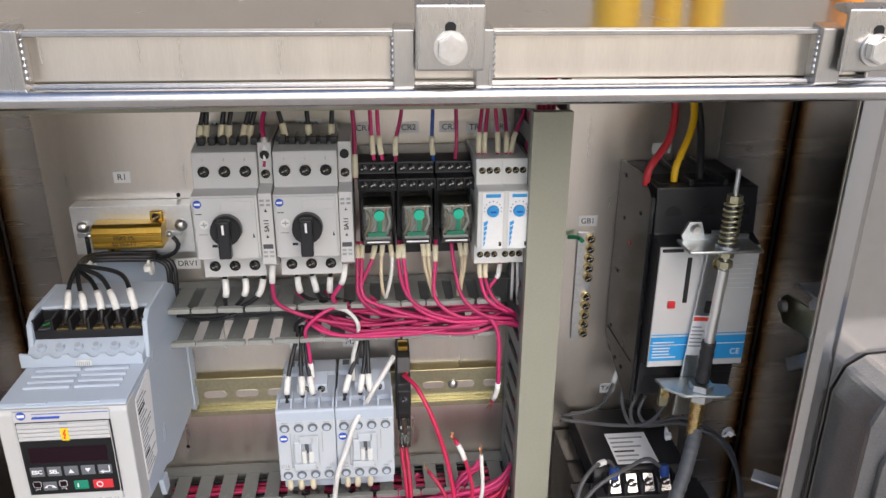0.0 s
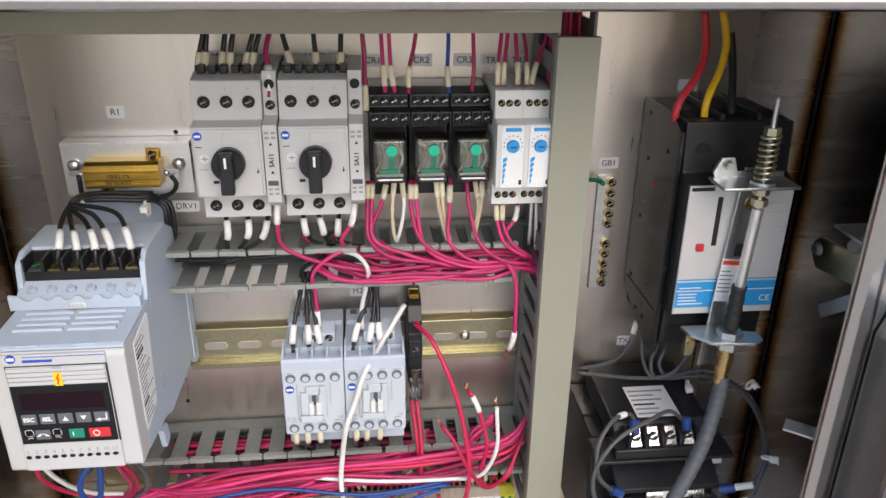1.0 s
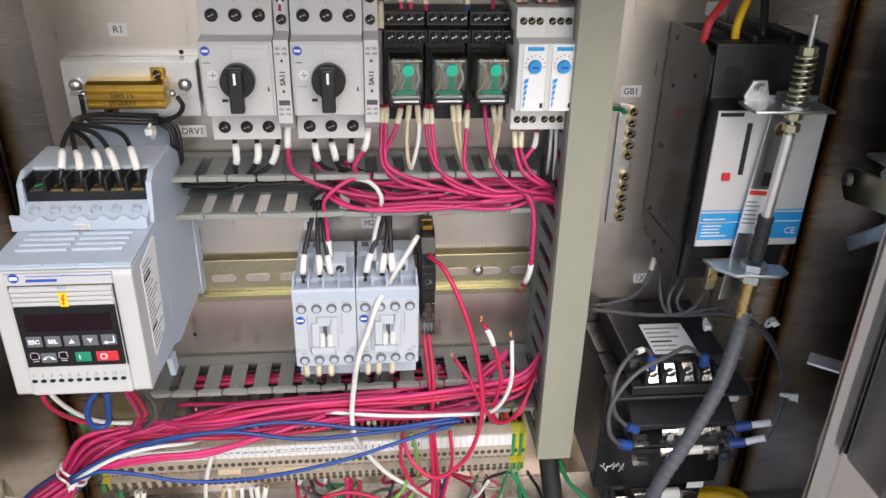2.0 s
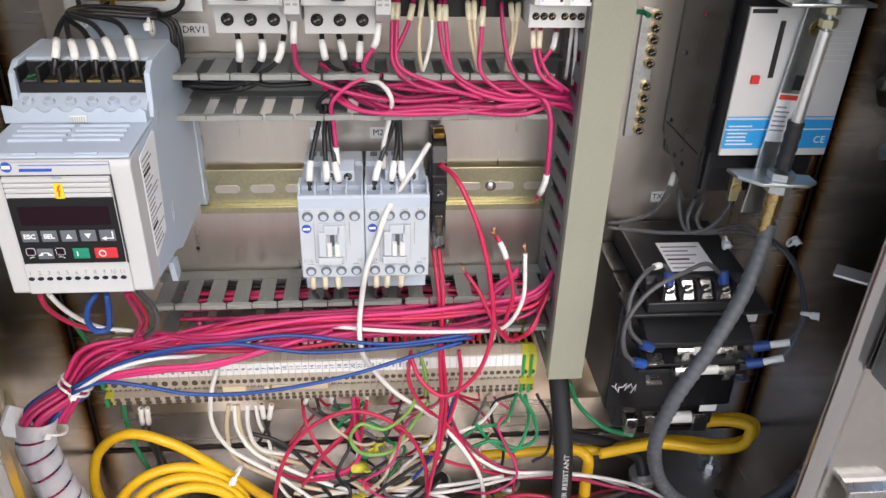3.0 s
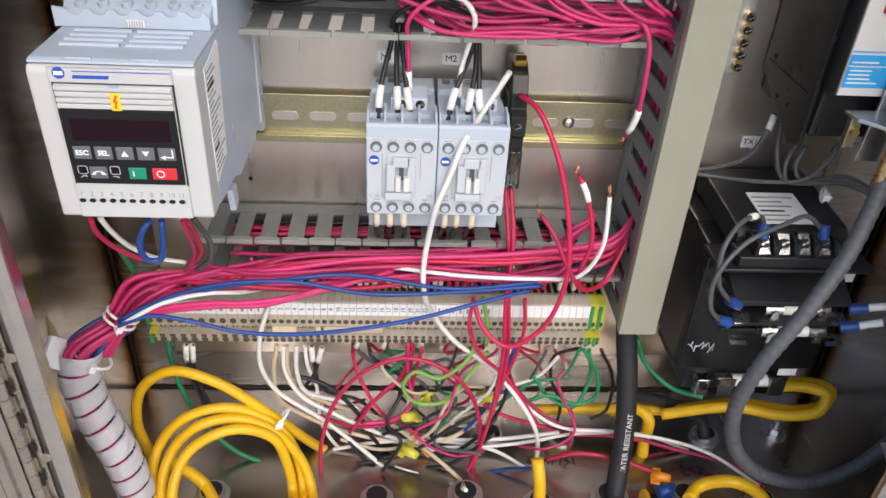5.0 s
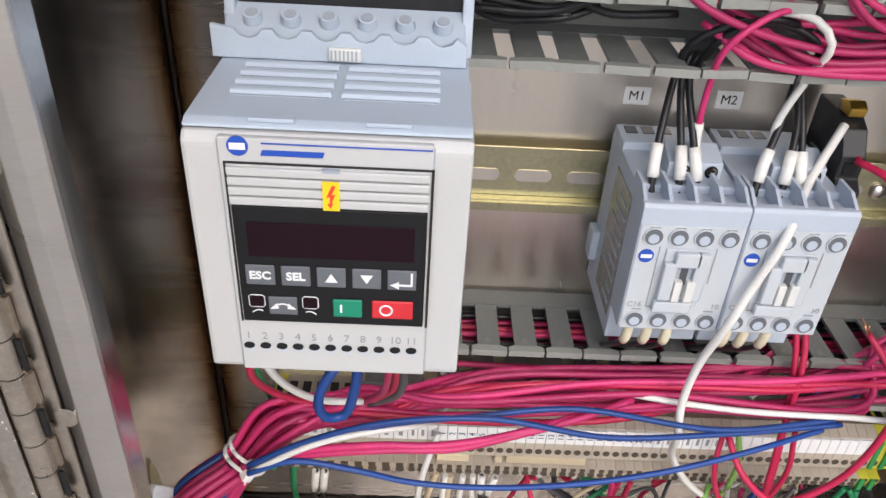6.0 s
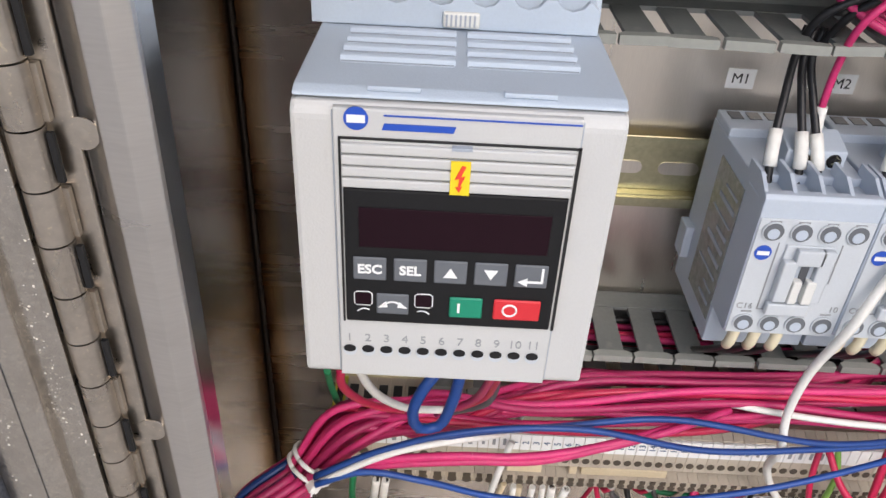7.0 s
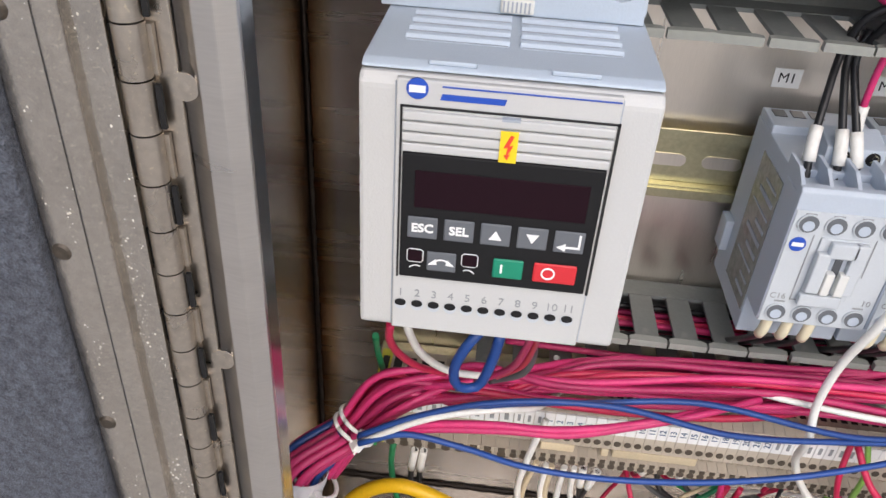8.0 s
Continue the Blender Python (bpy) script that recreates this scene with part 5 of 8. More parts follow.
# ---- control transformer ----
def transformer():
    d = thing("control_transformer", (0.252, PY, 1.005), "black control transformer with a fuse block on its front", "transformer")
    x0, x1 = 0.2005, 0.2985
    part("core", prism([(PY - 0.002, 1.010), (0.574, 1.010), (0.574, 1.116), (0.600, 1.117), (0.600, 1.118), (PY - 0.002, 1.118)], x0, x1, "X", 0.0015), M_CORE, d)
    part("coil_cover", prism([(PY - 0.003, 1.118), (0.5640, 1.117), (0.5640, 1.1290), (0.5690, 1.1340), (PY - 0.003, 1.137)], 0.2130, 0.2880, "X", 0.0015), M_BLACK, d)
    lab = part("rating_label", prism([(0.5715, 1.1341), (0.6090, 1.1356), (0.6090, 1.1362), (0.5715, 1.1347)], 0.2335, 0.2668, "X"), M_WHITE, d, "white rating label with fine print")
    for i in range(6):
        y = 0.5740 + i * 0.0055
        z = 1.1348 + (y - 0.5715) * 0.042
        w = random.uniform(0.012, 0.030)
        part("print_line", box(0.2352, 0.2352 + w, y, y + 0.0016, z, z + 0.0004), M_INKG if i != 2 else M_INK, lab)
    tb = part("terminal_block", box(0.2100, 0.2800, 0.5460, 0.5635, 1.1165, 1.1245, 0.001), M_BLACK, d)
    for i in range(5):
        x = 0.2202 + i * 0.0132
        part("barrier", box(x - 0.0012, x + 0.0012, 0.5470, 0.5635, 1.1240, 1.1345, 0.0004), M_BLACK, tb)
    part("barrier", box(0.2190, 0.2742, 0.5620, 0.5638, 1.1240, 1.1345, 0.0004), M_BLACK, tb)
    for i in range(4):
        x = 0.2268 + i * 0.0132
        part("terminal_plate", prism([(0.5500, 1.1245), (0.5590, 1.1345), (0.5615, 1.1345), (0.5615, 1.1246)], x - 0.0038, x + 0.0038, "X"), M_TIN, tb)
        screw((x, 0.5545, 1.1297), 0.0036, tb, M_BOLT, "terminal_screw", (0, -0.75, 0.66))
    part("flange_plate", box(x0 - 0.003, x1 + 0.002, 0.5440, 0.5735, 1.1140, 1.1166, 0.0008), M_BLACK, d)
    part("front_panel", box(x0 - 0.003, x1 - 0.0005, 0.5620, 0.5735, 1.0150, 1.1130, 0.0015), M_CORE, d)
    # fuse block
    part("fuse_cover", prism([(0.5618, 1.1060), (0.5390, 1.0945), (0.5390, 1.0910), (0.5618, 1.0960)], 0.2120, 0.2900, "X", 0.0008), M_BLACK, d)
    part("mid_cover", prism([(0.5618, 1.0830), (0.5370, 1.0785), (0.5370, 1.0760), (0.5618, 1.0790)], 0.2120, 0.2880, "X", 0.0008), M_BLACK, d)
    for z, y in ((1.0840, 0.5450), (1.0690, 0.5410)):
        part("clip_base", box(0.2120, 0.2900, y + 0.006, 0.5618, z - 0.0070, z - 0.0035, 0.0006), M_BLACK, d)
        part("fuse", cyl((0.2480, y + 0.001, z), (0.2680, y + 0.001, z), 0.0044, 18), M_LGREY, d, "pale tube fuse")
        for xa in (0.2360, 0.2680):
            part("fuse_cap", cyl((xa, y + 0.001, z), (xa + 0.0120, y + 0.001, z), 0.0049, 18), M_TIN, d)
            bm = prism([(xa + 0.003, z - 0.006), (xa + 0.009, z - 0.006), (xa + 0.008, z + 0.002), (xa + 0.0065, z + 0.0025), (xa + 0.004, z + 0.001)], y - 0.0054, y - 0.0046, "Y")
            part("fuse_clip", bm, M_TIN, d)
        for xa, s in ((0.2200, 1), (0.2850, -1)):
            m = Matrix.Translation((xa, y - 0.004, z - 0.004)) @ Matrix.Rotation(0.35, 4, "X") @ Matrix.Diagonal((0.8, 0.75, 1, 1))
            bm = box(-0.0070 if s > 0 else 0.0025, -0.0025 if s > 0 else 0.0070, -0.006, 0.006, -0.0006, 0.0006, 0, m=m)
            box(-0.0025 * s, 0.0070 * s, 0.0020, 0.0060, -0.0006, 0.0006, 0, bm, m=m) if s > 0 else box(-0.0070, 0.0025, 0.0020, 0.0060, -0.0006, 0.0006, 0, bm, m=m)
            box(-0.0025, 0.0070, -0.0060, -0.0018, -0.0006, 0.0006, 0, bm, m=m) if s > 0 else box(-0.0070, 0.0025, -0.0060, -0.0018, -0.0006, 0.0006, 0, bm, m=m)
            part("blade_lug", bm, M_TIN, d)
    for p, q in (((0.2160, 0.541, 1.0905), (0.2075, 0.540, 1.0945)), ((0.2115, 0.538, 1.0780), (0.2030, 0.537, 1.0815)), ((0.2910, 0.541, 1.0880), (0.3010, 0.538, 1.0915)), ((0.2870, 0.537, 1.0760), (0.2970, 0.534, 1.0795))):
        part("crimp_terminal", cyl(p, q, 0.0038, 14, 0.0034), M_WBLUE, d, "blue crimp terminal")
    part("marker_sleeve", cyl((0.3015, 0.538, 1.0918), (0.3130, 0.534, 1.0965), 0.0026, 12), M_SLEEVE, d)
    part("marker_sleeve", cyl((0.2975, 0.534, 1.0798), (0.3090, 0.530, 1.0860), 0.0026, 12), M_SLEEVE, d)
    for i in range(2):
        x = 0.2268 + i * 0.0396
        part("crimp_terminal", cyl((x, 0.5575, 1.1300), (x, 0.5610, 1.1400), 0.0036, 12), M_WBLUE, d, "blue crimp terminal")
    # chalked scrawl
    bm = None
    for k in range(7):
        xa, za = 0.2005 + 0.0026 * k, 1.0385 - 0.0008 * k
        bm = sweep([Vector((xa, 0.5616, za + random.uniform(-0.003, 0.003))), Vector((xa + random.uniform(0.001, 0.004), 0.5616, za + random.uniform(-0.006, 0.006))), Vector((xa + 0.003, 0.5616, za + random.uniform(-0.004, 0.005)))], 0.00035, 5, bm)
    part("chalk_mark", bm, M_WHITE, d, "white handwritten scrawl")
    tg = part("tag", box(0.2890, 0.3000, 0.5605, 0.5612, 1.0960, 1.1060), M_WHITE, d)
    # lower fuse holder
    e = thing("fuse_block", (0.25, PY, 0.9890), "black fuse block with one tube fuse below the transformer", "fuse block")
    part("base", box(0.2140, 0.2970, 0.580, PY - 0.001, 0.9790, 1.0020, 0.001), M_BLACK, e)
    part("fuse", cyl((0.2470, 0.574, 0.9930), (0.2750, 0.574, 0.9930), 0.0048, 18), M_LGREY, e, "pale green tube fuse")
    for xa in (0.2360, 0.2750):
        part("fuse_cap", cyl((xa, 0.574, 0.9930), (xa + 0.0115, 0.574, 0.9930), 0.0054, 18), M_TIN, e)
        part("clip", prism([(xa, 0.9840), (xa + 0.012, 0.9840), (xa + 0.012, 1.0000), (xa, 1.0000)], 0.5665, 0.5675, "Y"), M_TIN, e)
    part("terminal", box(0.2200, 0.2300, 0.568, 0.580, 0.9820, 0.9980, 0.0008), M_TIN, e)
    screw((0.2250, 0.568, 0.9930), 0.0038, e, M_TIN, "terminal_screw")
    part("tag", box(0.2775, 0.2910, 0.5665, 0.5672, 1.0050, 1.0115), M_WHITE, e)


transformer()


# ---- resistor ----
def resistor():
    d = thing("power_resistor", (-0.125, PY, 1.2995), "gold-bodied power resistor on a folded steel bracket", "resistor")
    part("bracket", prism([(PY - 0.001, 1.3365), (0.630, 1.3365), (0.630, 1.3000), (0.632, 1.3000), (0.632, 1.3345), (PY - 0.001, 1.3345)], -0.1668, -0.0825, "X", 0.0004), M_ALU, d)
    g = [(0.6298, 1.3095), (0.6150, 1.3095), (0.6140, 1.3110), (0.6140, 1.3130), (0.6150, 1.3140), (0.6140, 1.3155), (0.6140, 1.3190), (0.6150, 1.3200), (0.6140, 1.3215), (0.6160, 1.3250), (0.6200, 1.3265), (0.6298, 1.3265)]
    body = part("finned_body", prism(g, -0.1490, -0.1010, "X", 0.0003), M_GOLD, d, "gold anodised finned body")
    letters("100Ω 1%", 0.0040, pose(-0.1270, 0.6136, 1.3180, 90), M_INK, body)
    letters("50 WATT", 0.0040, pose(-0.1270, 0.6136, 1.3133, 90), M_INK, body)
    for x, z in ((-0.1065, 1.3290), (-0.1395, 1.3070)):
        part("mounting_lug", box(x - 0.0045, x + 0.0045, 0.6265, 0.6298, z - 0.004, z + 0.004, 0.001), M_GOLD, d)
        screw((x, 0.6262, z), 0.0030, d, M_BRASS, "mounting_screw")
    for x, s in ((-0.1580, -1), (-0.0910, 1)):
        part("wire_lug", box(x + s * -0.009, x + s * 0.002, 0.6195, 0.6210, 1.3170, 1.3200), M_ZINC, d)
        part("solder", ball((x - s * 0.006, 0.620, 1.3183), 0.0024), M_BOLT, d)
        part("round_screw", ball((x - 0.001 if s < 0 else x + 0.0005, 0.629, 1.3215), 0.0045, scale=(1, 0.7, 1)), M_BOLT, d)


resistor()


# ---- terminal strip ----
def terminal_strip():
    x0, x1 = -0.1880, 0.1530
    r = thing("terminal_rail", (-0.0175, PY, 1.005), "steel rail that carries the terminal strip", "rail")
    part("rail_strip", box(x0 - 0.002, x1 + 0.002, 0.6345, PY - 0.0005, 1.004, 1.038, 0.0008), M_YZINC, r)
    prof = [(0.6340, 1.0020), (0.6030, 1.0020), (0.6005, 1.0040), (0.5990, 1.0120), (0.6060, 1.0135), (0.6060, 1.0195), (0.5990, 1.0205), (0.5985, 1.0290), (0.6000, 1.0430), (0.6080, 1.0455), (0.6120, 1.0420), (0.6340, 1.0420)]

    def terminal(w, material, label, marker):
        t = thing("terminal_block", (0, PY, 1.005), label, "terminal", "terminal strip")
        body = part("body", prism(prof, 0.00005, w - 0.00012, "X"), material, t)
        for z, y in ((1.0064, 0.5998), (1.0252, 0.5987)):
            part("screw_hole", cyl((w / 2, y - 0.0003, z), (w / 2, y + 0.0006, z), min(0.0024, w * 0.37), 12), M_HOLE, body)
        part("slot", box(w * 0.10, w * 0.66, 0.6050, 0.6062, 1.0138, 1.0192), M_HOLE, body)
        part("clamp", box(w * 0.30, w * 0.56, 0.6040, 0.6052, 1.0142, 1.0166), M_SCREW, body)
        part("test_slot", box(w * 0.22, w * 0.74, 0.5984, 0.5998, 1.0097, 1.0118), M_HOLE, body)
        part("wire_entry", box(w * 0.2, w * 0.8, 0.6150, 0.6280, 1.0418, 1.0424), M_DARK, body)
        if marker:
            part("marker", box(w * 0.03, w * 0.97, 0.5983, 0.5997, 1.0318, 1.0424), M_WHITE, body)
            if w > 0.006:
                part("marker_print", box(w * 0.35, w * 0.65, 0.5980, 0.5984, 1.0345, 1.0390), M_INKG, body)
        return t
    wide = terminal(0.0075, M_BEIGE, "beige screw terminal block with a white marker", True)
    slim = terminal(0.0052, M_BEIGE, "slim beige screw terminal block with a white marker", True)
    earth = terminal(0.0060, M_YG, "yellow and green earth terminal block", False)
    part("green_band", box(0.0003, 0.0026, 0.5978, 0.6000, 1.0040, 1.0120), M_GRN, earth.children[0])
    part("green_band", box(0.0003, 0.0026, 0.5976, 0.5990, 1.0215, 1.0420), M_GRN, earth.children[0])
    x, first, marks = x0, {}, []
    plan = [earth] + [wide] * 9 + [slim] * 48 + [earth] * 2
    widths = {id(wide): 0.0075, id(slim): 0.0052, id(earth): 0.0060}
    for t in plan:
        if id(t) not in first:
            first[id(t)] = True
            t.location = (x, PY, 1.005)
            t2 = t
        else:
            t2 = copy_thing(t, Matrix.Translation((x, PY, 1.005)))
        if t is slim:
            marks.append(t2)
        x += widths[id(t)] + 0.00005
    for n, t in enumerate(marks):
        body = [c for c in t.children if c.name.startswith("body")][0]
        if 1 <= n - 2 <= 22:
            letters(str(n - 2), 0.0046, pose(0.0027, 0.5980, 1.0372, 90) @ Matrix.Rotation(math.pi / 2, 4, "Z"), M_BLUEINK, body, "marker_number")
        elif n < 34:
            part("marker_print", box(0.0019, 0.0034, 0.5980, 0.5984, 1.0348, 1.0392), M_INKG, body)
    for k, xa in enumerate((-0.098, -0.066, -0.060)):
        b = solo("jumper_bar", box(xa, xa + (0.018, 0.004, 0.044)[k], 0.5995, 0.6058, 1.0140, 1.0192, 0.0006), M_WCREAM, "cream jumper bar across the terminals", "jumper", "jumper bars")


terminal_strip()
rnd = random.Random(7)
for i in range(46):
    x = -0.118 + i * 0.0056 + rnd.uniform(-0.001, 0.001)
    if rnd.random() < 0.2:
        continue
    m = rnd.choice((M_PINK, M_PINK, M_WRED, M_WBLUE, M_WBLACK, M_WWHITE))
    zt = 1.0660 + rnd.uniform(-0.004, 0.004)
    wire("terminal_wire", [(x, 0.620, 1.040), (x + rnd.uniform(-0.001, 0.001), 0.619, 1.052), (x + rnd.uniform(-0.004, 0.004), 0.612, zt), (x + rnd.uniform(-0.01, 0.01), 0.604, zt + 0.008)], 0.0013, m, "short stranded wire with a ferrule entering a terminal", "terminal wires", [(0.001, 0.009)], M_FERR if rnd.random() < 0.7 else M_RED)


# ---- stickers on the plate ----
for text, x, z in (("R1", -0.132, 1.3535), ("DRV1", -0.093, 1.2845), ("MSP1", -0.058, 1.390), ("MSP2", 0.004, 1.390), ("CR1", 0.043, 1.387), ("CR2", 0.076, 1.387), ("CR3", 0.106, 1.387), ("TR1", 0.126, 1.3865), ("TR2", 0.1445, 1.3865), ("GB1", 0.216, 1.3105), ("M1", -0.0155, 1.2115), ("M2", 0.027, 1.2115)):
    label_plate(text, x, z, 0.0032 * len(text) + 0.0055)
label_plate("", 0.2690, 1.368, 0.015)
label_plate("TX1", 0.2450, 1.157, 0.013)


# ---- top clamps ----
def clamp(m):
    d = thing("door_clamp", m.translation, "stainless screw-down door clamp on the flange", "clamp", "door clamps")
    parts = [("clamp_plate", prism([(-0.016, -0.0135), (0.016, -0.0135), (0.016, 0.016), (-0.016, 0.016)], -0.0030, 0, "Y", 0.0010), M_CLAMP),
             ("clamp_hook", prism([(0.0, 0.013), (-0.003, 0.016), (0.004, 0.0185), (0.012, 0.0175), (0.012, 0.015)], -0.016, 0.016, "X", 0.0006), M_CLAMP),
             ("slot", prism([(-0.0025, 0.001), (0.0025, 0.001), (0.0025, 0.0072), (0.001, 0.0085), (-0.001, 0.0085), (-0.0025, 0.0072)], -0.0034, -0.0026, "Y"), M_DARK),
             ("washer", cyl((0, -0.0032, -0.0030), (0, -0.0046, -0.0030), 0.0078, 24), M_BOLT),
             ("hex_bolt", cyl((0, -0.0046, -0.0030), (0, -0.0100, -0.0030), 0.0066, 6, bev=0.0006), M_BOLT)]
    for name, bm, material in parts:
        bm.transform(m)
        part(name, bm, material, d)


clamp(pose(0.086, 0.4520, 1.4715))
clamp(pose(0.292, 0.4520, 1.4695))
clamp(pose(0.343, 0.4520, 1.022, 0, 0, 0))


# ---- hinge and door ----
def dust():
    """Small loose flakes in drifts on the flat strips of the door's edge."""
    rng = random.Random(41)
    bm = bmesh.new()
    for x0, x1, y, drifts in ((-0.2210, -0.2152, 0.4535, 80), (-0.2370, -0.2288, 0.4530, 50)):
        for _ in range(drifts):
            cx, cz = rng.uniform(x0, x1), rng.uniform(1.06, 1.40)
            for _ in range(rng.randint(1, 8)):
                x = min(x1, max(x0, rng.gauss(cx, 0.0008)))
                z = rng.gauss(cz, 0.0035)
                r = 0.00009 + 0.00032 * rng.random() ** 3
                turn = rng.uniform(0, 6.3)
                rim = [bm.verts.new((x + r * rng.uniform(0.5, 1.3) * math.cos(turn + k * 1.2566), y - 0.00003, z + r * rng.uniform(0.5, 1.5) * math.sin(turn + k * 1.2566))) for k in range(5)]
                top = bm.verts.new((x, y - 0.00003 - 0.6 * r, z))
                for k in range(5):
                    bm.faces.new((rim[k], rim[(k + 1) % 5], top))
    bmesh.ops.recalc_face_normals(bm, faces=bm.faces)
    return bm


def hinge_and_door():
    h = thing("piano_hinge", (-0.2135, 0.455, ZF), "long steel piano hinge, speckled with dirt", "hinge")
    hx, hy, pitch = -0.2112, 0.4555, 0.01185
    part("hinge_leaf", box(-0.2115, FL - 0.0135, 0.4578, 0.4592, ZF + 0.01, ZT - 0.01, 0.0003), M_HINGE, h)
    n = int((ZT - ZF - 0.03) / pitch)
    for i in range(n):
        z = ZF + 0.015 + i * pitch
        part("knuckle", cyl((hx, hy, z), (hx, hy, z + pitch - 0.0004), 0.0033, 28), M_HINGE, h)
        s = 1 if i % 2 else -1
        part("knuckle_tab", box(hx + (0 if s > 0 else -0.0044), hx + (0.0044 if s > 0 else 0), hy + 0.0006, hy + 0.0020, z + 0.0004, z + pitch - 0.0010), M_HINGE, h)
        part("knuckle_gap", box(hx - s * 0.0040 - 0.0006, hx - s * 0.0040 + 0.0006, hy - 0.0002, hy + 0.0008, z + 0.0006, z + pitch - 0.0014), M_DARK, h)
    for z in (1.340, 1.265, 1.190, 1.115, 1.04):
        head = part("screw_head", ball((-0.2027, 0.4580, z), 0.0026, scale=(1, 0.18, 1)), M_HINGE, h)
        part("screw_ring", cyl((-0.2027, 0.4579, z), (-0.2027, 0.4576, z), 0.0032, 20), M_HINGE, head)
    d = thing("enclosure_door", (-0.23, 0.45, ZF), "open steel enclosure door with a folded edge and dark liner", "door")
    part("hinge_strip", box(-0.2222, -0.2150, 0.4535, 0.4555, ZF, ZT, 0.0004), M_DOOR, d)
    part("folded_edge", sweep([Vector((-0.2251, 0.4530, ZF + (ZT - ZF) * k / 10)) for k in range(11)], 0.0034, 16), M_DOOR, d, "bright folded edge")
    part("edge_strip", box(-0.2388, -0.2284, 0.4530, 0.4548, ZF, ZT, 0.0004), M_DOOR, d)
    for z in (1.223, 1.1663, 1.1096, 1.0529, 1.2797, 1.3364):
        part("rivet", cyl((-0.2358, 0.4530, z), (-0.2358, 0.4524, z), 0.0024, 16, 0.0018), M_RUST, d)
    specks = part("dust_specks", dust(), M_SPECK, d, "pale dust specks stuck to the steel")
    tagged(specks, "pale dust specks stuck to the steel", kind="stuff")
    part("liner", box(-0.82, -0.2390, 0.4490, 0.4545, ZF, ZT, 0.0012), M_LINER, d, "dark grey textured liner")


hinge_and_door()


# ---- flange-mounted operating mechanism ----
def mechanism():
    d = thing("operating_mechanism", (0.34, 0.50, 1.20), "steel handle mechanism mounted on the enclosure flange", "mechanism")
    lev = prism([(-0.040, -0.008), (0.038, -0.011), (0.044, -0.004), (0.044, 0.006), (0.036, 0.011), (-0.040, 0.010)], -0.0012, 0.0012, "X", 0.0004)
    lev.transform(pose(0.336, 0.520, 1.279, -9, 0, -4))
    part("lever_plate", lev, M_YZINC, d, "yellow-zinc lever plate")
    part("pivot_bolt", cyl((0.3325, 0.549, 1.279), (0.3290, 0.549, 1.279), 0.0045, 14, 0.0036), M_BOLT, d)
    part("pivot_bolt", cyl((0.3400, 0.520, 1.292), (0.3360, 0.520, 1.295), 0.0060, 6), M_GALV, d)
    arm = box(-0.0015, 0.0015, -0.026, 0.026, -0.0045, 0.0045, 0.0006)
    arm.transform(pose(0.338, 0.520, 1.253, -38, 0, 0))
    part("link_arm", arm, M_GALV, d)
    part("bracket", box(0.3365, 0.3865, 0.4650, 0.5450, 1.2960, 1.2985, 0.0006), M_GALV, d)
    st = box(-0.0200, 0.0200, -0.0045, 0.0045, -0.0010, 0.0010, 0.0004)
    st.transform(pose(0.312, 0.478, 1.184, 20, 0, -38))
    part("striker_strip", st, M_GALV, d)
    part("conduit_boss", cyl((0.352, 0.523, 0.968), (0.385, 0.523, 0.985), 0.0085, 18), M_GALV, d)
    # handle housing on the outside of the flange
    hh = thing("handle_housing", (0.36, 0.44, 1.15), "cast grey disconnect handle housing on the flange", "handle")
    part("housing", prism([(0.3160, 1.130), (0.3160, 1.268), (0.3215, 1.284), (0.3330, 1.292), (0.400, 1.296), (0.400, 1.130)], 0.4200, 0.4595, "Y", 0.003), M_CAST, hh)
    part("pivot_cover", prism([(0.3260 + 0.012 * math.cos(a) + 0.012, 1.243 + 0.012 * math.sin(a)) for a in [math.pi * k / 10 for k in range(11)]] + [(0.3262, 1.170), (0.3500, 1.170)], 0.4165, 0.4200, "Y", 0.0008), M_CAST, hh)
    for x, z in ((0.3335, 1.243), (0.3420, 1.238)):
        part("cover_screw", cyl((x, 0.4165, z), (x, 0.4150, z), 0.0030, 14), M_BOLT, hh)


mechanism()


# ---- bundle, ties and spiral wrap ----
def tie(c, axis, r, label="white nylon cable tie round wires"):
    """A cable tie: a band round an axis, with its square head."""
    c, a = Vector(c), Vector(axis).normalized()
    u = a.orthogonal().normalized()
    v = a.cross(u)
    bm = sweep([c + (u * math.cos(t) + v * math.sin(t)) * r for t in [2 * math.pi * k / 20 for k in range(21)]], 0.0011, 6)
    d = solo("cable_tie", bm, M_TIE, label, "cable tie", "cable ties")
    q = a.to_track_quat("Z", "Y").to_matrix().to_4x4()
    side = Vector((0.35, -0.9, 0.25))
    side = (side - a * side.dot(a)).normalized()
    part("head", box(-0.0026, 0.0026, -0.0022, 0.0022, -0.0024, 0.0024, 0.0005, m=Matrix.Translation(c + side * (r + 0.0012)) @ q), M_TIE, d)
    part("tail", sweep([c + side * r, c + side * (r + 0.003) + a * 0.001, c + side * (r + 0.005) + a * 0.003], 0.0005, 5), M_TIE, d)
    return d


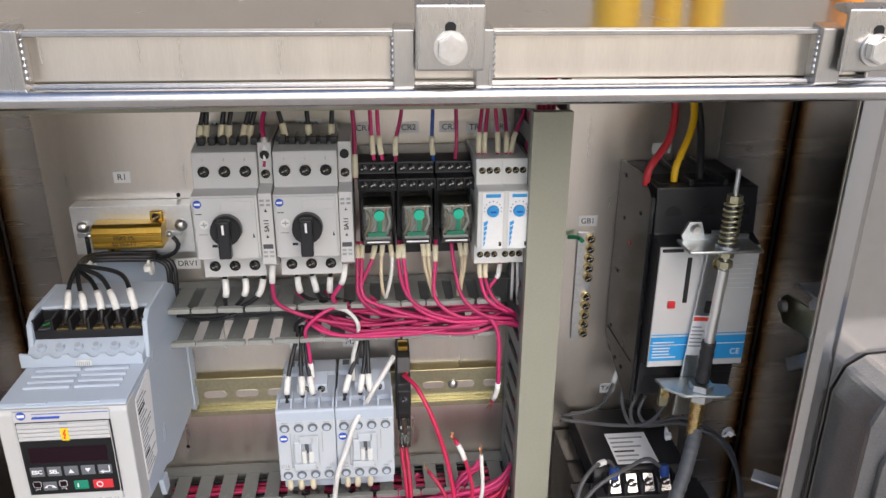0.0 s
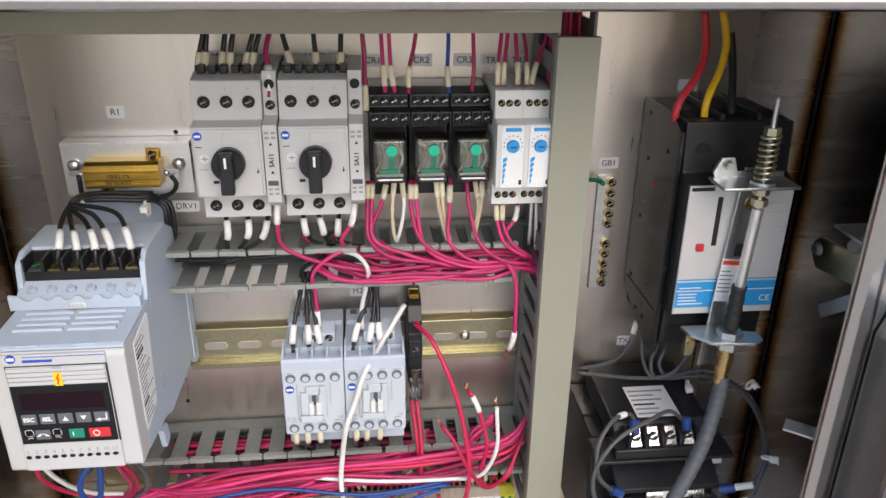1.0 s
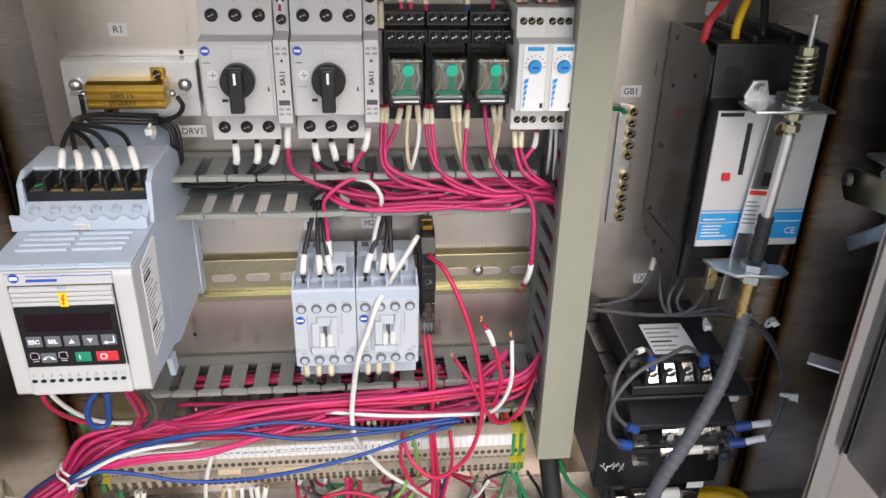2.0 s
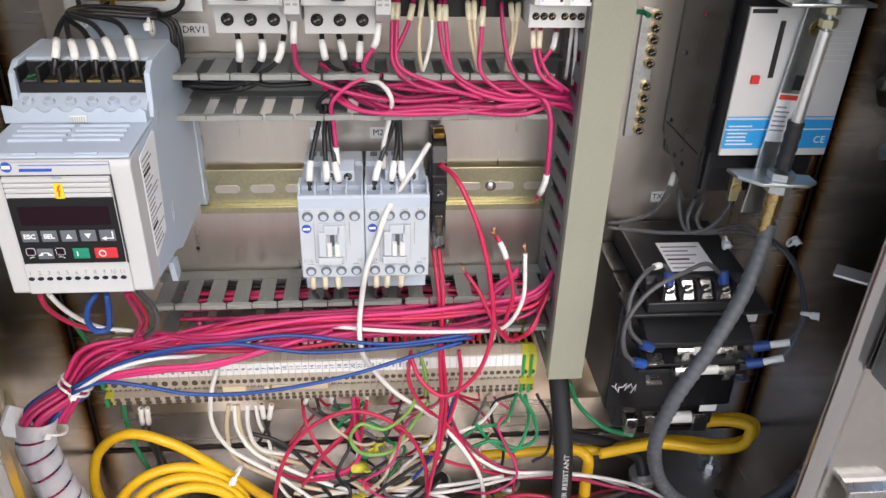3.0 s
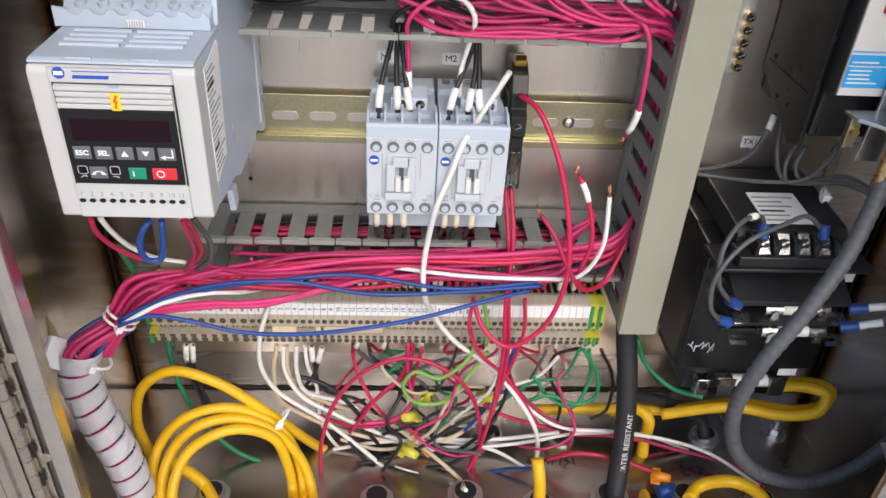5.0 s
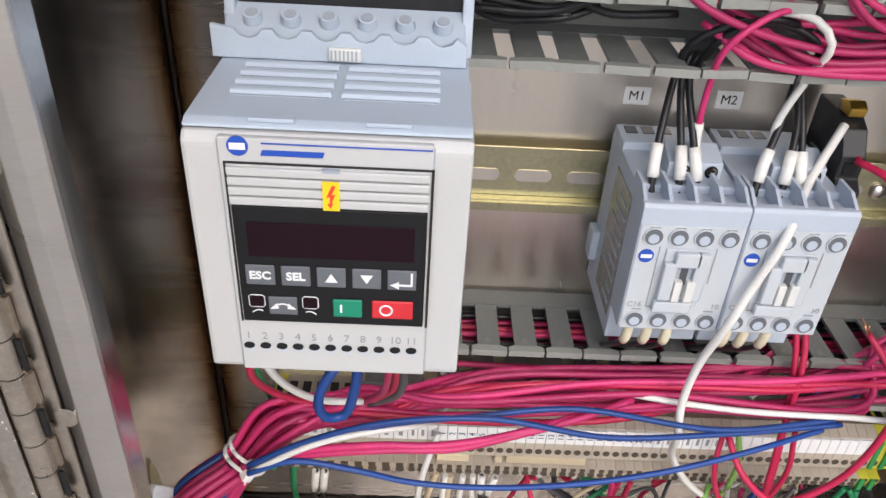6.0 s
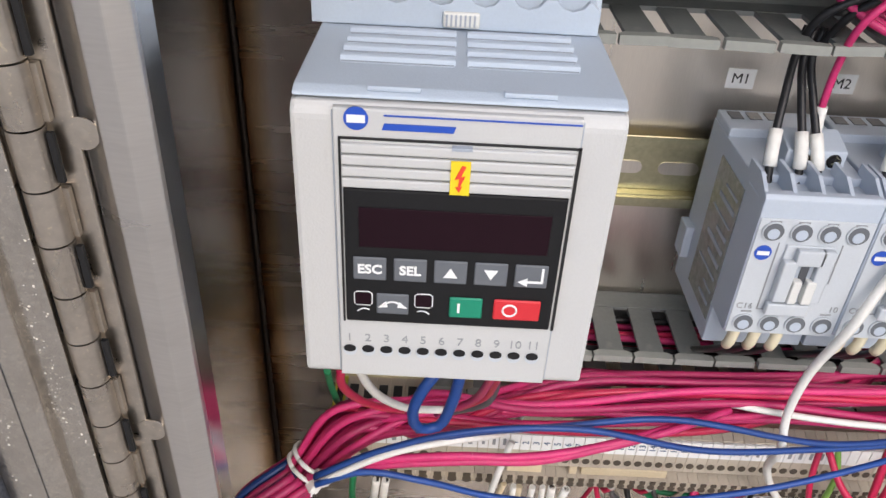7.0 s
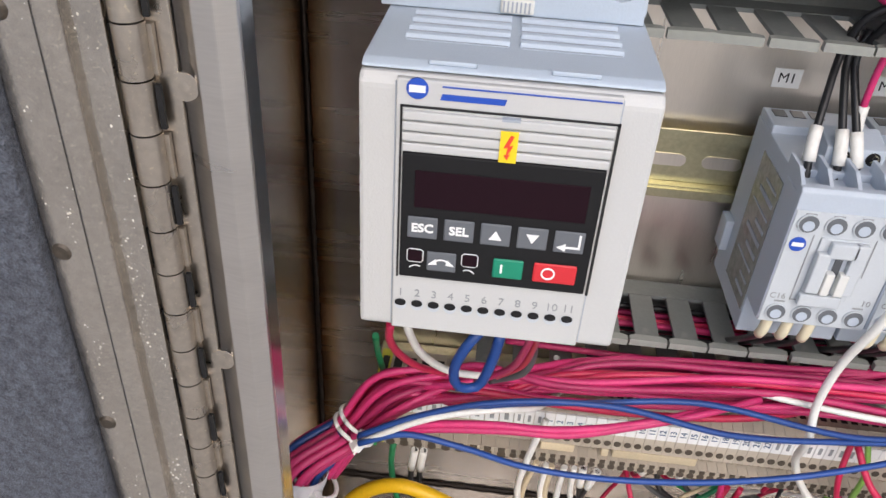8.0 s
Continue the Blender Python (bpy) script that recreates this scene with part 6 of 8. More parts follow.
BT = Vector((-0.190, 0.561, 1.0555))
BD = Vector((-0.52, -0.30, -0.80)).normalized()
bu = BD.orthogonal().normalized()
bv = BD.cross(bu)
rnd = random.Random(3)
WRAP = spline([(-0.2120, 0.545, 1.0440), (-0.2155, 0.541, 1.0240), (-0.2090, 0.536, 0.991), (-0.1990, 0.533, 0.958), (-0.1915, 0.530, 0.911)])
for i in range(22):
    a, rr = rnd.uniform(0, 6.28), 0.0085 * math.sqrt(rnd.random())
    off = bu * math.cos(a) * rr + bv * math.sin(a) * rr + Vector((0.001, 0.002, 0.0025))
    z1, y1 = 1.0885 + rnd.uniform(-0.011, 0.008), 0.585 + rnd.uniform(-0.009, 0.010)
    end = rnd.choice((0.150, 0.150, 0.150, 0.12, 0.06, 0.02))
    mid = Vector((-0.085 + rnd.uniform(-0.02, 0.02), y1 - 0.004 + rnd.uniform(-0.004, 0.004), z1 - 0.004 + rnd.uniform(-0.004, 0.006)))
    pts = [BT + BD * 0.028 + off * 0.9, BT + off, BT - BD * 0.022 + off * 1.5 + Vector((0.006, 0, 0)), Vector((-0.140, 0.570 + rnd.uniform(-0.006, 0.008), 1.081 + rnd.uniform(-0.010, 0.008))), mid, Vector((0.0 + rnd.uniform(-0.03, 0.03), y1, z1 - 0.002 + rnd.uniform(-0.004, 0.006)))]
    if end > 0.1:
        pts += [Vector((0.09 + rnd.uniform(-0.02, 0.02), y1 + 0.004, z1 + rnd.uniform(-0.002, 0.006))), Vector((end - 0.008, 0.596 + rnd.uniform(-0.008, 0.008), 1.097 + rnd.uniform(-0.008, 0.012))), Vector((end + 0.010, 0.606, 1.108 + rnd.uniform(-0.008, 0.014)))]
    else:
        pts += [Vector((end, 0.600, z1 + 0.004)), Vector((end + 0.02, 0.622, z1 + 0.004))]
    wire("pink_wire", pts, 0.0017, M_PINK if rnd.random() < 0.85 else M_WRED, "magenta-red wire in the loose bundle", "main bundle wires")
for i in range(14):
    a, rr = i * 2.4, 0.0105 * math.sqrt((i % 7 + 3) / 9)
    o = bu * math.cos(a) * rr + bv * math.sin(a) * rr
    wire("wrapped_wire", [BT + BD * 0.002 + o, *[WRAP[int((len(WRAP) - 1) * k / 5)] + o for k in range(6)]], 0.0019, M_PINK if i % 3 else M_WBLUE, "wire running inside the spiral wrap", "main bundle wires")
tie(BT, BD, 0.0105)
tie(BT - BD * 0.005, BD, 0.0106)
tie((-0.206, 0.546, 1.036), BD, 0.0125)


def spiral_wrap():
    b = bmesh.new()
    n, r, pitch = len(WRAP), 0.0134, 0.0150
    cum = [0.0]
    for p, q in zip(WRAP, WRAP[1:]):
        cum.append(cum[-1] + (q - p).length)

    def at(s):
        s = min(max(s, 0), cum[-1] - 1e-5)
        for i in range(n - 1):
            if cum[i + 1] >= s:
                f = (s - cum[i]) / max(1e-9, cum[i + 1] - cum[i])
                return WRAP[i].lerp(WRAP[i + 1], f), (WRAP[i + 1] - WRAP[i]).normalized()
        return WRAP[-1], (WRAP[-1] - WRAP[-2]).normalized()
    turns = cum[-1] / pitch
    rows = []
    for k in range(int(turns * 24)):
        th = 2 * math.pi * k / 24
        row = []
        for w in (0.0, 0.24, 0.60, 0.88):
            p, d = at(pitch * (k / 24 + w) - pitch * 0.5)
            u = Vector((0, 1, 0))
            u = (u - d * u.dot(d)).normalized()
            v = d.cross(u)
            row.append(b.verts.new(p + (u * math.cos(th) + v * math.sin(th)) * r * (1.0 if 0 < w < 0.8 else 0.97)))
        rows.append(row)
    for p, q in zip(rows, rows[1:]):
        for k in range(3):
            f = b.faces.new((p[k], p[k + 1], q[k + 1], q[k]))
            f.smooth = True
    bmesh.ops.solidify(b, geom=b.faces[:], thickness=0.0008)
    solo("spiral_wrap", b, M_WRAP, "translucent white spiral wrap round the wire bundle", "cable wrap")


spiral_wrap()
mount = prism([(-0.0100, -0.0100), (0.0100, -0.0100), (0.0100, 0.0100), (-0.0100, 0.0100)], -0.002, 0.002, "Z", 0.0008)
mount.transform(pose(-0.2240, 0.5400, 1.0440, 0, 72, -28) @ pose(0, 0, 0, 0, 0, 40))
tab = prism([(-0.0070, -0.030), (0.0060, -0.030), (0.0050, 0.004), (-0.0010, 0.020), (-0.0060, 0.004)], -0.0008, 0.0008, "X", 0.0003)
tab.transform(pose(-0.2300, 0.5500, 1.0480))
solo("mounting_tab", tab, M_YZINC, "pointed yellow-zinc tab behind the tie mount", "bracket")
solo("tie_mount", mount, M_TIE, "white square adhesive tie mount on the side wall", "tie mount")
for k, (x, z, y) in enumerate(((-0.150, 1.3005, 0.610), (-0.1135, 1.2930, 0.621))):
    tie((x, y, z), (1, 0, 0.1), 0.0052)
# wires inside the covered duct
rnd = random.Random(5)
for i in range(14):
    x, y = rnd.uniform(0.1575, 0.1735), rnd.uniform(0.588, 0.630)
    wire("duct_wire", [(x, y, 1.045), (x + rnd.uniform(-0.002, 0.002), y + 0.003, 1.16), (x, y, 1.25), (x + rnd.uniform(-0.002, 0.002), y - 0.003, 1.36), (x, y, 1.455)], 0.0016, rnd.choice((M_PINK, M_PINK, M_PINK, M_WRED, M_WGREEN, M_YELLOW)), "wire running up inside the covered duct", "duct wires")
# pink wires lying in the open duct
rnd = random.Random(11)
for i in range(13):
    z = 1.2535 + rnd.uniform(-0.008, 0.008)
    y = 0.596 + rnd.uniform(-0.008, 0.012)
    xs = rnd.uniform(-0.01, 0.06)
    wire("pink_wire", [(xs, y + 0.012, z + 0.010), (xs + 0.02, y, z), (0.075 + rnd.uniform(-0.01, 0.01), y - 0.004, z + rnd.uniform(-0.006, 0.004)), (0.120, y - 0.002, z + rnd.uniform(-0.004, 0.006)), (0.146, y, 1.2510 + rnd.uniform(-0.006, 0.006)), (0.166, y + 0.004, 1.242 + rnd.uniform(-0.012, 0.004))], 0.0015, M_PINK, "magenta-red wire lying in the open duct", "duct wires")
# wires seen inside the lower duct
for i in range(18):
    z = 1.0850 + rnd.uniform(-0.010, 0.008)
    y = 0.622 + rnd.uniform(-0.016, 0.014)
    wire("duct_wire", [(-0.123, y, z), (-0.05, y + rnd.uniform(-0.005, 0.005), z + rnd.uniform(-0.003, 0.003)), (0.03, y, z), (0.10, y + rnd.uniform(-0.005, 0.005), z), (0.150, y, z + 0.004)], 0.0016, rnd.choice((M_PINK, M_PINK, M_PINK, M_WBLACK, M_WRED, M_WBLACK, M_WBLACK, M_PINK)), "wire lying in the lower duct", "duct wires")
# ferrules under the contactors
for x0 in (-0.0260, 0.0168):
    for i in range(3):
        x = x0 + 0.0062 + i * 0.0085 + rnd.uniform(-0.0008, 0.0008)
        wire("load_wire", [(x, 0.5725, 1.139), (x, 0.574, 1.128), (x + rnd.uniform(-0.002, 0.002), 0.586, 1.114), (x, 0.604, 1.098), (x, 0.615, 1.088)], 0.0015, M_WBLACK, "black load wire with a cream ferrule below a contactor", "contactor load wires", [(0.001, 0.013)], M_FERR)
for x in (-0.1590, -0.1552, -0.1340, -0.1170, -0.1140):
    w = solo("control_ferrule", cyl((x, 0.500, 1.1842), (x, 0.502, 1.1775), 0.0017, 10, 0.0012), M_FERR, "cream ferrule in a drive control terminal", "ferrule", "drive ferrules")


# ---- floor fittings ----
def gland(x, y, r, label="galvanised cable fitting with a locknut in the floor"):
    d = thing("cable_fitting", (x, y, ZF), label, "cable fitting", "floor fittings")
    nut = None
    ring = [(r * 1.45 * math.cos(a) * (1 + 0.06 * (k % 2)), r * 1.45 * math.sin(a) * (1 + 0.06 * (k % 2))) for k, a in enumerate([2 * math.pi * k / 16 for k in range(16)])]
    part("locknut", prism([(x + p, y + q) for p, q in ring], ZF, ZF + 0.004, "Z", 0.0005), M_GALV, d)
    thr = [Vector((x, y, ZF + 0.004 + 0.004 * k / 14)) for k in range(15)]
    part("threaded_collar", sweep(thr, r * 1.12, 20, wave=lambda i, n: 1.0 if i % 2 else 0.95), M_GALV, d)
    part("bushing", cyl((x, y, ZF + 0.0070), (x, y, ZF + 0.0086), r * 0.92, 20), M_BLACK, d)


for x, y, r in ((0.167, 0.549, 0.0105), (0.228, 0.550, 0.0085), (0.109, 0.543, 0.0085), (0.266, 0.614, 0.0085), (-0.147, 0.553, 0.0090), (-0.019, 0.548, 0.0090), (0.051, 0.552, 0.0095), (0.290, 0.545, 0.0085)):
    gland(x, y, r)
for x, y in ((0.139, 0.613), (0.077, 0.617)):
    d = thing("knockout_plug", (x, y, ZF), "dark round plug in the enclosure floor", "plug", "floor plugs")
    part("rim", cyl((x, y, ZF), (x, y, ZF + 0.003), 0.0115, 24, 0.0105), M_GALV, d)
    part("cap", cyl((x, y, ZF + 0.003), (x, y, ZF + 0.006), 0.0085, 20, 0.0075), M_BLACK, d)
for x, y in ((0.332, 0.620), (-0.100, 0.617), (-0.018, 0.622), (-0.200, 0.553)):
    d = thing("floor_bolt", (x, y, ZF), "steel stud with a nut and broad washer on the floor", "bolt", "floor bolts")
    part("washer", cyl((x, y, ZF), (x, y, ZF + 0.0015), 0.0105, 24), M_GALV, d)
    part("nut", cyl((x, y, ZF + 0.0015), (x, y, ZF + 0.0075), 0.0058, 6, bev=0.0004), M_BOLT, d)
    part("stud", cyl((x, y, ZF + 0.0075), (x, y, ZF + 0.016), 0.0030, 12), M_BOLT, d)


def wire_nut(p, d, material, label):
    p, d = Vector(p), Vector(d).normalized()
    w = solo("wire_connector", cyl(p, p + d * 0.016, 0.0052, 12, 0.0032, bev=0.0006), material, label, "wire connector", "wire connectors")
    q = d.to_track_quat("Z", "Y").to_matrix().to_4x4()
    for s in (-1, 1):
        part("wing", box(s * 0.0045, s * 0.0085, -0.0008, 0.0008, 0.0005, 0.008, 0.0004, m=Matrix.Translation(p) @ q), material, w)


wire_nut((0.010, 0.600, 0.926), (-0.5, -0.6, 0.5), M_YG, "yellow winged wire connector on a wire end")
wire_nut((0.020, 0.615, 0.930), (0.2, -0.3, 0.9), M_YG, "yellow winged wire connector on a wire end")
wire_nut((0.062, 0.610, 0.938), (0.8, -0.4, 0.3), M_YG, "yellow winged wire connector on a wire end")
wire_nut((0.000, 0.585, 0.905), (0.6, -0.5, 0.1), M_YG, "yellow winged wire connector on a wire end")
wire_nut((0.204, 0.567, 0.893), (0.9, -0.3, 0.1), M_ORANGE, "orange wire connector on a red wire end")
wire_nut((0.206, 0.550, 0.891), (0.6, 0.2, 0.1), M_WBLUE, "blue wire connector lying on the floor")
wire_nut((0.268, 0.540, 0.892), (0.1, -0.6, 0.5), M_WBLUE, "blue wire connector lying on the floor")
tie((-0.0950, 0.584, 0.938), (0.7, -0.2, -0.5), 0.0110)
tie((0.2815, 0.5970, 1.142), (1, -0.2, 0), 0.0045)
tie((0.3270, 0.5870, 1.148), (0.7, -0.3, -0.6), 0.0042)
tie((0.3210, 0.5360, 1.119), (-0.1, -0.4, -0.9), 0.0042)

# pen marks on the floor
def pen(strokes, x, y, s):
    bm = None
    for st in strokes:
        bm = sweep([Vector((x + p * s, y + q * s, ZF + 0.0004)) for p, q in st], 0.0005, 5, bm)
    part("pen_mark", bm, M_INK, enc, "black handwritten pen mark")


pen([[(0, 0), (0, 1)], [(0, 1), (0.5, 0.8), (0.05, 0.55), (0.6, 0.3), (0, 0)]], 0.326, 0.580, 0.012)
pen([[(0, 1), (0, 0), (0.5, 0)], [(0.9, 0.9), (0.7, 0.5), (1.1, 0.4), (0.8, 0)], [(1.4, 0), (1.4, 0.9), (1.9, 0.6), (1.4, 0.4), (2.0, 0)]], 0.236, 0.573, 0.010)
pen([[(0, 0.2), (0.4, 0), (0.2, 0.6), (0.6, 0.9)], [(0.9, 0), (0.9, 0.9)], [(0.7, 0.6), (1.2, 0.6)], [(1.5, 0.3), (1.8, 0.5), (1.8, 0)], [(2.2, 0), (2.2, 0.5), (2.5, 0.5)], [(2.8, -0.1), (3.1, 1)], [(3.6, 0.7), (3.3, 0.5), (3.7, 0.2), (3.3, 0)], [(4.0, 0), (4.0, 0.9)]], 0.105, 0.585, 0.010)

# cables that hang behind the enclosure
for x, r, m in ((0.255, 0.020, M_YELLOW), (0.300, 0.012, M_YELLOW), (0.335, 0.014, M_YELLOW), (0.462, 0.014, M_ORANGE)):
    solo("hanging_cable", sweep(spline([(x - 0.02, 0.80, 0.012 + r), (x - 0.02, 0.79, 0.3), (x, 0.76, 1.2), (x + 0.01, 0.765, 1.6), (x + 0.05, 0.80, 2.1)], 0.05), r, 12), m, "thick yellow cable hanging behind the enclosure" if m is M_YELLOW else "thick orange cable hanging behind the enclosure", "cable", "hanging cables")

# tangle of field wires on the floor
rnd = random.Random(21)
kinds = [("black_wire", M_WBLACK), ("white_wire", M_WWHITE), ("red_wire", M_WRED), ("green_wire", M_WGREEN), ("cream_wire", M_WCREAM), ("red_wire", M_WRED), ("grey_wire", M_WGREY), ("pink_wire", M_PINK)]
for i in range(16):
    x, y, z = rnd.uniform(-0.06, 0.13), rnd.uniform(0.60, 0.645), 1.000
    kind, m = kinds[i % 8]
    pts = [(x, 0.615, z), (x + rnd.uniform(-0.008, 0.008), 0.618, z - 0.02)]
    for k in range(5):
        x = min(0.14, max(-0.09, x + rnd.uniform(-0.03, 0.04)))
        y = min(0.655, max(0.575, y + rnd.uniform(-0.025, 0.018)))
        pts.append((x, y, max(0.889, 0.968 - 0.017 * k + rnd.uniform(-0.014, 0.014))))
    wire(kind, pts, rnd.uniform(0.0011, 0.0016), m, "thin field wire tangled below the terminal strip", "field wires", [(0.001, 0.014)] if i % 2 else ())


# ---- wires and cables ----
wire("black_wire", [(-0.067, 0.604, 1.38), (-0.064, 0.604, 1.397), (-0.06, 0.606, 1.413), (-0.059, 0.612, 1.423)], 0.0016, M_WBLACK, "black stranded wire with a cream sleeve entering a switch", "motor feed wires", sleeves=((0.005, 0.0155),), sleeve_mat=M_FERR)
wire("black_wire", [(-0.062, 0.603, 1.38), (-0.06, 0.603, 1.397), (-0.058, 0.606, 1.413), (-0.057, 0.612, 1.423)], 0.0016, M_WBLACK, "black stranded wire with a cream sleeve entering a switch", "motor feed wires", sleeves=((0.005, 0.0155),), sleeve_mat=M_FERR)
wire("black_wire", [(-0.052, 0.604, 1.38), (-0.05, 0.604, 1.397), (-0.047, 0.608, 1.413), (-0.045, 0.615, 1.423)], 0.0016, M_WBLACK, "black stranded wire with a cream sleeve entering a switch", "motor feed wires", sleeves=((0.005, 0.0155),), sleeve_mat=M_FERR)
wire("black_wire", [(-0.047, 0.603, 1.38), (-0.045, 0.602, 1.398), (-0.042, 0.606, 1.413), (-0.04, 0.612, 1.423)], 0.0016, M_WBLACK, "black stranded wire with a cream sleeve entering a switch", "motor feed wires", sleeves=((0.005, 0.0155),), sleeve_mat=M_FERR)
wire("black_wire", [(-0.039, 0.604, 1.38), (-0.035, 0.604, 1.397), (-0.03, 0.608, 1.413), (-0.027, 0.615, 1.423)], 0.0016, M_WBLACK, "black stranded wire with a cream sleeve entering a switch", "motor feed wires", sleeves=((0.005, 0.0155),), sleeve_mat=M_FERR)
wire("black_wire", [(-0.034, 0.603, 1.38), (-0.031, 0.602, 1.397), (-0.026, 0.606, 1.413), (-0.023, 0.612, 1.423)], 0.0016, M_WBLACK, "black stranded wire with a cream sleeve entering a switch", "motor feed wires", sleeves=((0.005, 0.0155),), sleeve_mat=M_FERR)
wire("pink_wire", [(-0.022, 0.59, 1.375), (-0.021, 0.592, 1.389), (-0.023, 0.6, 1.401), (-0.02, 0.607, 1.414), (-0.02, 0.612, 1.423)], 0.0016, M_PINK, "red stranded wire with a white sleeve in a contact block", "motor feed wires", sleeves=((0.004, 0.015),))
wire("black_wire", [(-0.008, 0.604, 1.38), (-0.009, 0.604, 1.394), (-0.013, 0.608, 1.41), (-0.015, 0.612, 1.423)], 0.0016, M_WBLACK, "black stranded wire with a cream sleeve entering a switch", "motor feed wires", sleeves=((0.005, 0.0155),), sleeve_mat=M_FERR)
wire("black_wire", [(0.007, 0.604, 1.379), (0.007, 0.604, 1.393), (0.006, 0.608, 1.41), (0.005, 0.612, 1.423)], 0.0016, M_WBLACK, "black stranded wire with a cream sleeve entering a switch", "motor feed wires", sleeves=((0.005, 0.0155),), sleeve_mat=M_FERR)
wire("black_wire", [(0.021, 0.604, 1.379), (0.022, 0.604, 1.393), (0.023, 0.608, 1.41), (0.024, 0.612, 1.423)], 0.0016, M_WBLACK, "black stranded wire with a cream sleeve entering a switch", "motor feed wires", sleeves=((0.005, 0.0155),), sleeve_mat=M_FERR)
wire("pink_wire", [(0.037, 0.6, 1.362), (0.037, 0.604, 1.376), (0.037, 0.61, 1.396), (0.036, 0.612, 1.413), (0.036, 0.614, 1.423)], 0.0015, M_PINK, "red stranded wire with a cream sleeve running down beside a switch", "relay feed wires", sleeves=((0.001, 0.016),), sleeve_mat=M_FERR)
wire("pink_wire", [(0.05, 0.604, 1.374), (0.049, 0.606, 1.386), (0.048, 0.612, 1.409), (0.047, 0.614, 1.423)], 0.0013, M_PINK, "red stranded wire with a cream sleeve entering a relay socket", "relay feed wires", sleeves=((0.004, 0.013),), sleeve_mat=M_FERR)
wire("pink_wire", [(0.056, 0.604, 1.374), (0.054, 0.606, 1.386), (0.053, 0.612, 1.409), (0.053, 0.614, 1.423)], 0.0013, M_PINK, "red stranded wire with a cream sleeve entering a relay socket", "relay feed wires", sleeves=((0.004, 0.013),), sleeve_mat=M_FERR)
wire("pink_wire", [(0.065, 0.604, 1.373), (0.065, 0.606, 1.386), (0.069, 0.612, 1.402), (0.071, 0.614, 1.416)], 0.0013, M_PINK, "red stranded wire with a cream sleeve entering a relay socket", "relay feed wires", sleeves=((0.004, 0.013),), sleeve_mat=M_FERR)
wire("blue_wire", [(0.091, 0.604, 1.373), (0.09, 0.606, 1.385), (0.091, 0.612, 1.409), (0.09, 0.614, 1.423)], 0.0013, M_WBLUE, "blue stranded wire with a cream sleeve entering a relay socket", "relay feed wires", sleeves=((0.004, 0.013),), sleeve_mat=M_FERR)
wire("pink_wire", [(0.106, 0.604, 1.374), (0.107, 0.606, 1.389), (0.107, 0.612, 1.409), (0.107, 0.614, 1.423)], 0.0013, M_PINK, "red stranded wire entering a relay socket", "relay feed wires")
wire("pink_wire", [(0.122, 0.6, 1.376), (0.122, 0.602, 1.388), (0.125, 0.61, 1.41), (0.126, 0.614, 1.423)], 0.0013, M_PINK, "red stranded wire with a cream sleeve entering a timing relay", "timer feed wires", sleeves=((0.003, 0.014),), sleeve_mat=M_FERR)
wire("pink_wire", [(0.126, 0.6, 1.376), (0.126, 0.602, 1.388), (0.129, 0.61, 1.41), (0.13, 0.614, 1.423)], 0.0013, M_PINK, "red stranded wire with a cream sleeve entering a timing relay", "timer feed wires", sleeves=((0.003, 0.014),), sleeve_mat=M_FERR)
wire("pink_wire", [(0.135, 0.6, 1.376), (0.135, 0.602, 1.388), (0.134, 0.61, 1.41), (0.134, 0.614, 1.423)], 0.0013, M_PINK, "red stranded wire with a cream sleeve entering a timing relay", "timer feed wires", sleeves=((0.003, 0.014),), sleeve_mat=M_FERR)
wire("pink_wire", [(0.141, 0.6, 1.376), (0.141, 0.602, 1.388), (0.141, 0.61, 1.402), (0.138, 0.614, 1.416)], 0.0013, M_PINK, "red stranded wire with a cream sleeve entering a timing relay", "timer feed wires", sleeves=((0.003, 0.014),), sleeve_mat=M_FERR)
wire("pink_wire", [(0.144, 0.6, 1.376), (0.146, 0.602, 1.388), (0.154, 0.61, 1.406), (0.156, 0.614, 1.423)], 0.0013, M_PINK, "red stranded wire with a cream sleeve entering a timing relay", "timer feed wires", sleeves=((0.003, 0.014),), sleeve_mat=M_FERR)
wire("black_wire", [(-0.058, 0.602, 1.294), (-0.057, 0.598, 1.281), (-0.059, 0.6, 1.27), (-0.046, 0.607, 1.26), (-0.016, 0.612, 1.259)], 0.0016, M_WBLACK, "black stranded wire with a white sleeve leaving a switch", "motor load wires", sleeves=((0.004, 0.013),))
wire("black_wire", [(-0.044, 0.602, 1.294), (-0.043, 0.598, 1.283), (-0.048, 0.6, 1.273), (-0.061, 0.605, 1.262), (-0.092, 0.61, 1.262)], 0.0016, M_WBLACK, "black stranded wire with a white sleeve leaving a switch", "motor load wires", sleeves=((0.004, 0.013),))
wire("black_wire", [(-0.03, 0.602, 1.293), (-0.034, 0.598, 1.279), (-0.043, 0.6, 1.271), (-0.065, 0.605, 1.26), (-0.096, 0.608, 1.259)], 0.0016, M_WBLACK, "black stranded wire with a white sleeve leaving a switch", "motor load wires", sleeves=((0.004, 0.013),))
wire("pink_wire", [(-0.022, 0.592, 1.308), (-0.023, 0.588, 1.29), (-0.021, 0.592, 1.274), (0.001, 0.592, 1.262), (0.039, 0.592, 1.254), (0.078, 0.592, 1.256)], 0.0015, M_PINK, "red stranded wire with a white sleeve leaving a switch", "motor load wires", sleeves=((0.002, 0.015),))
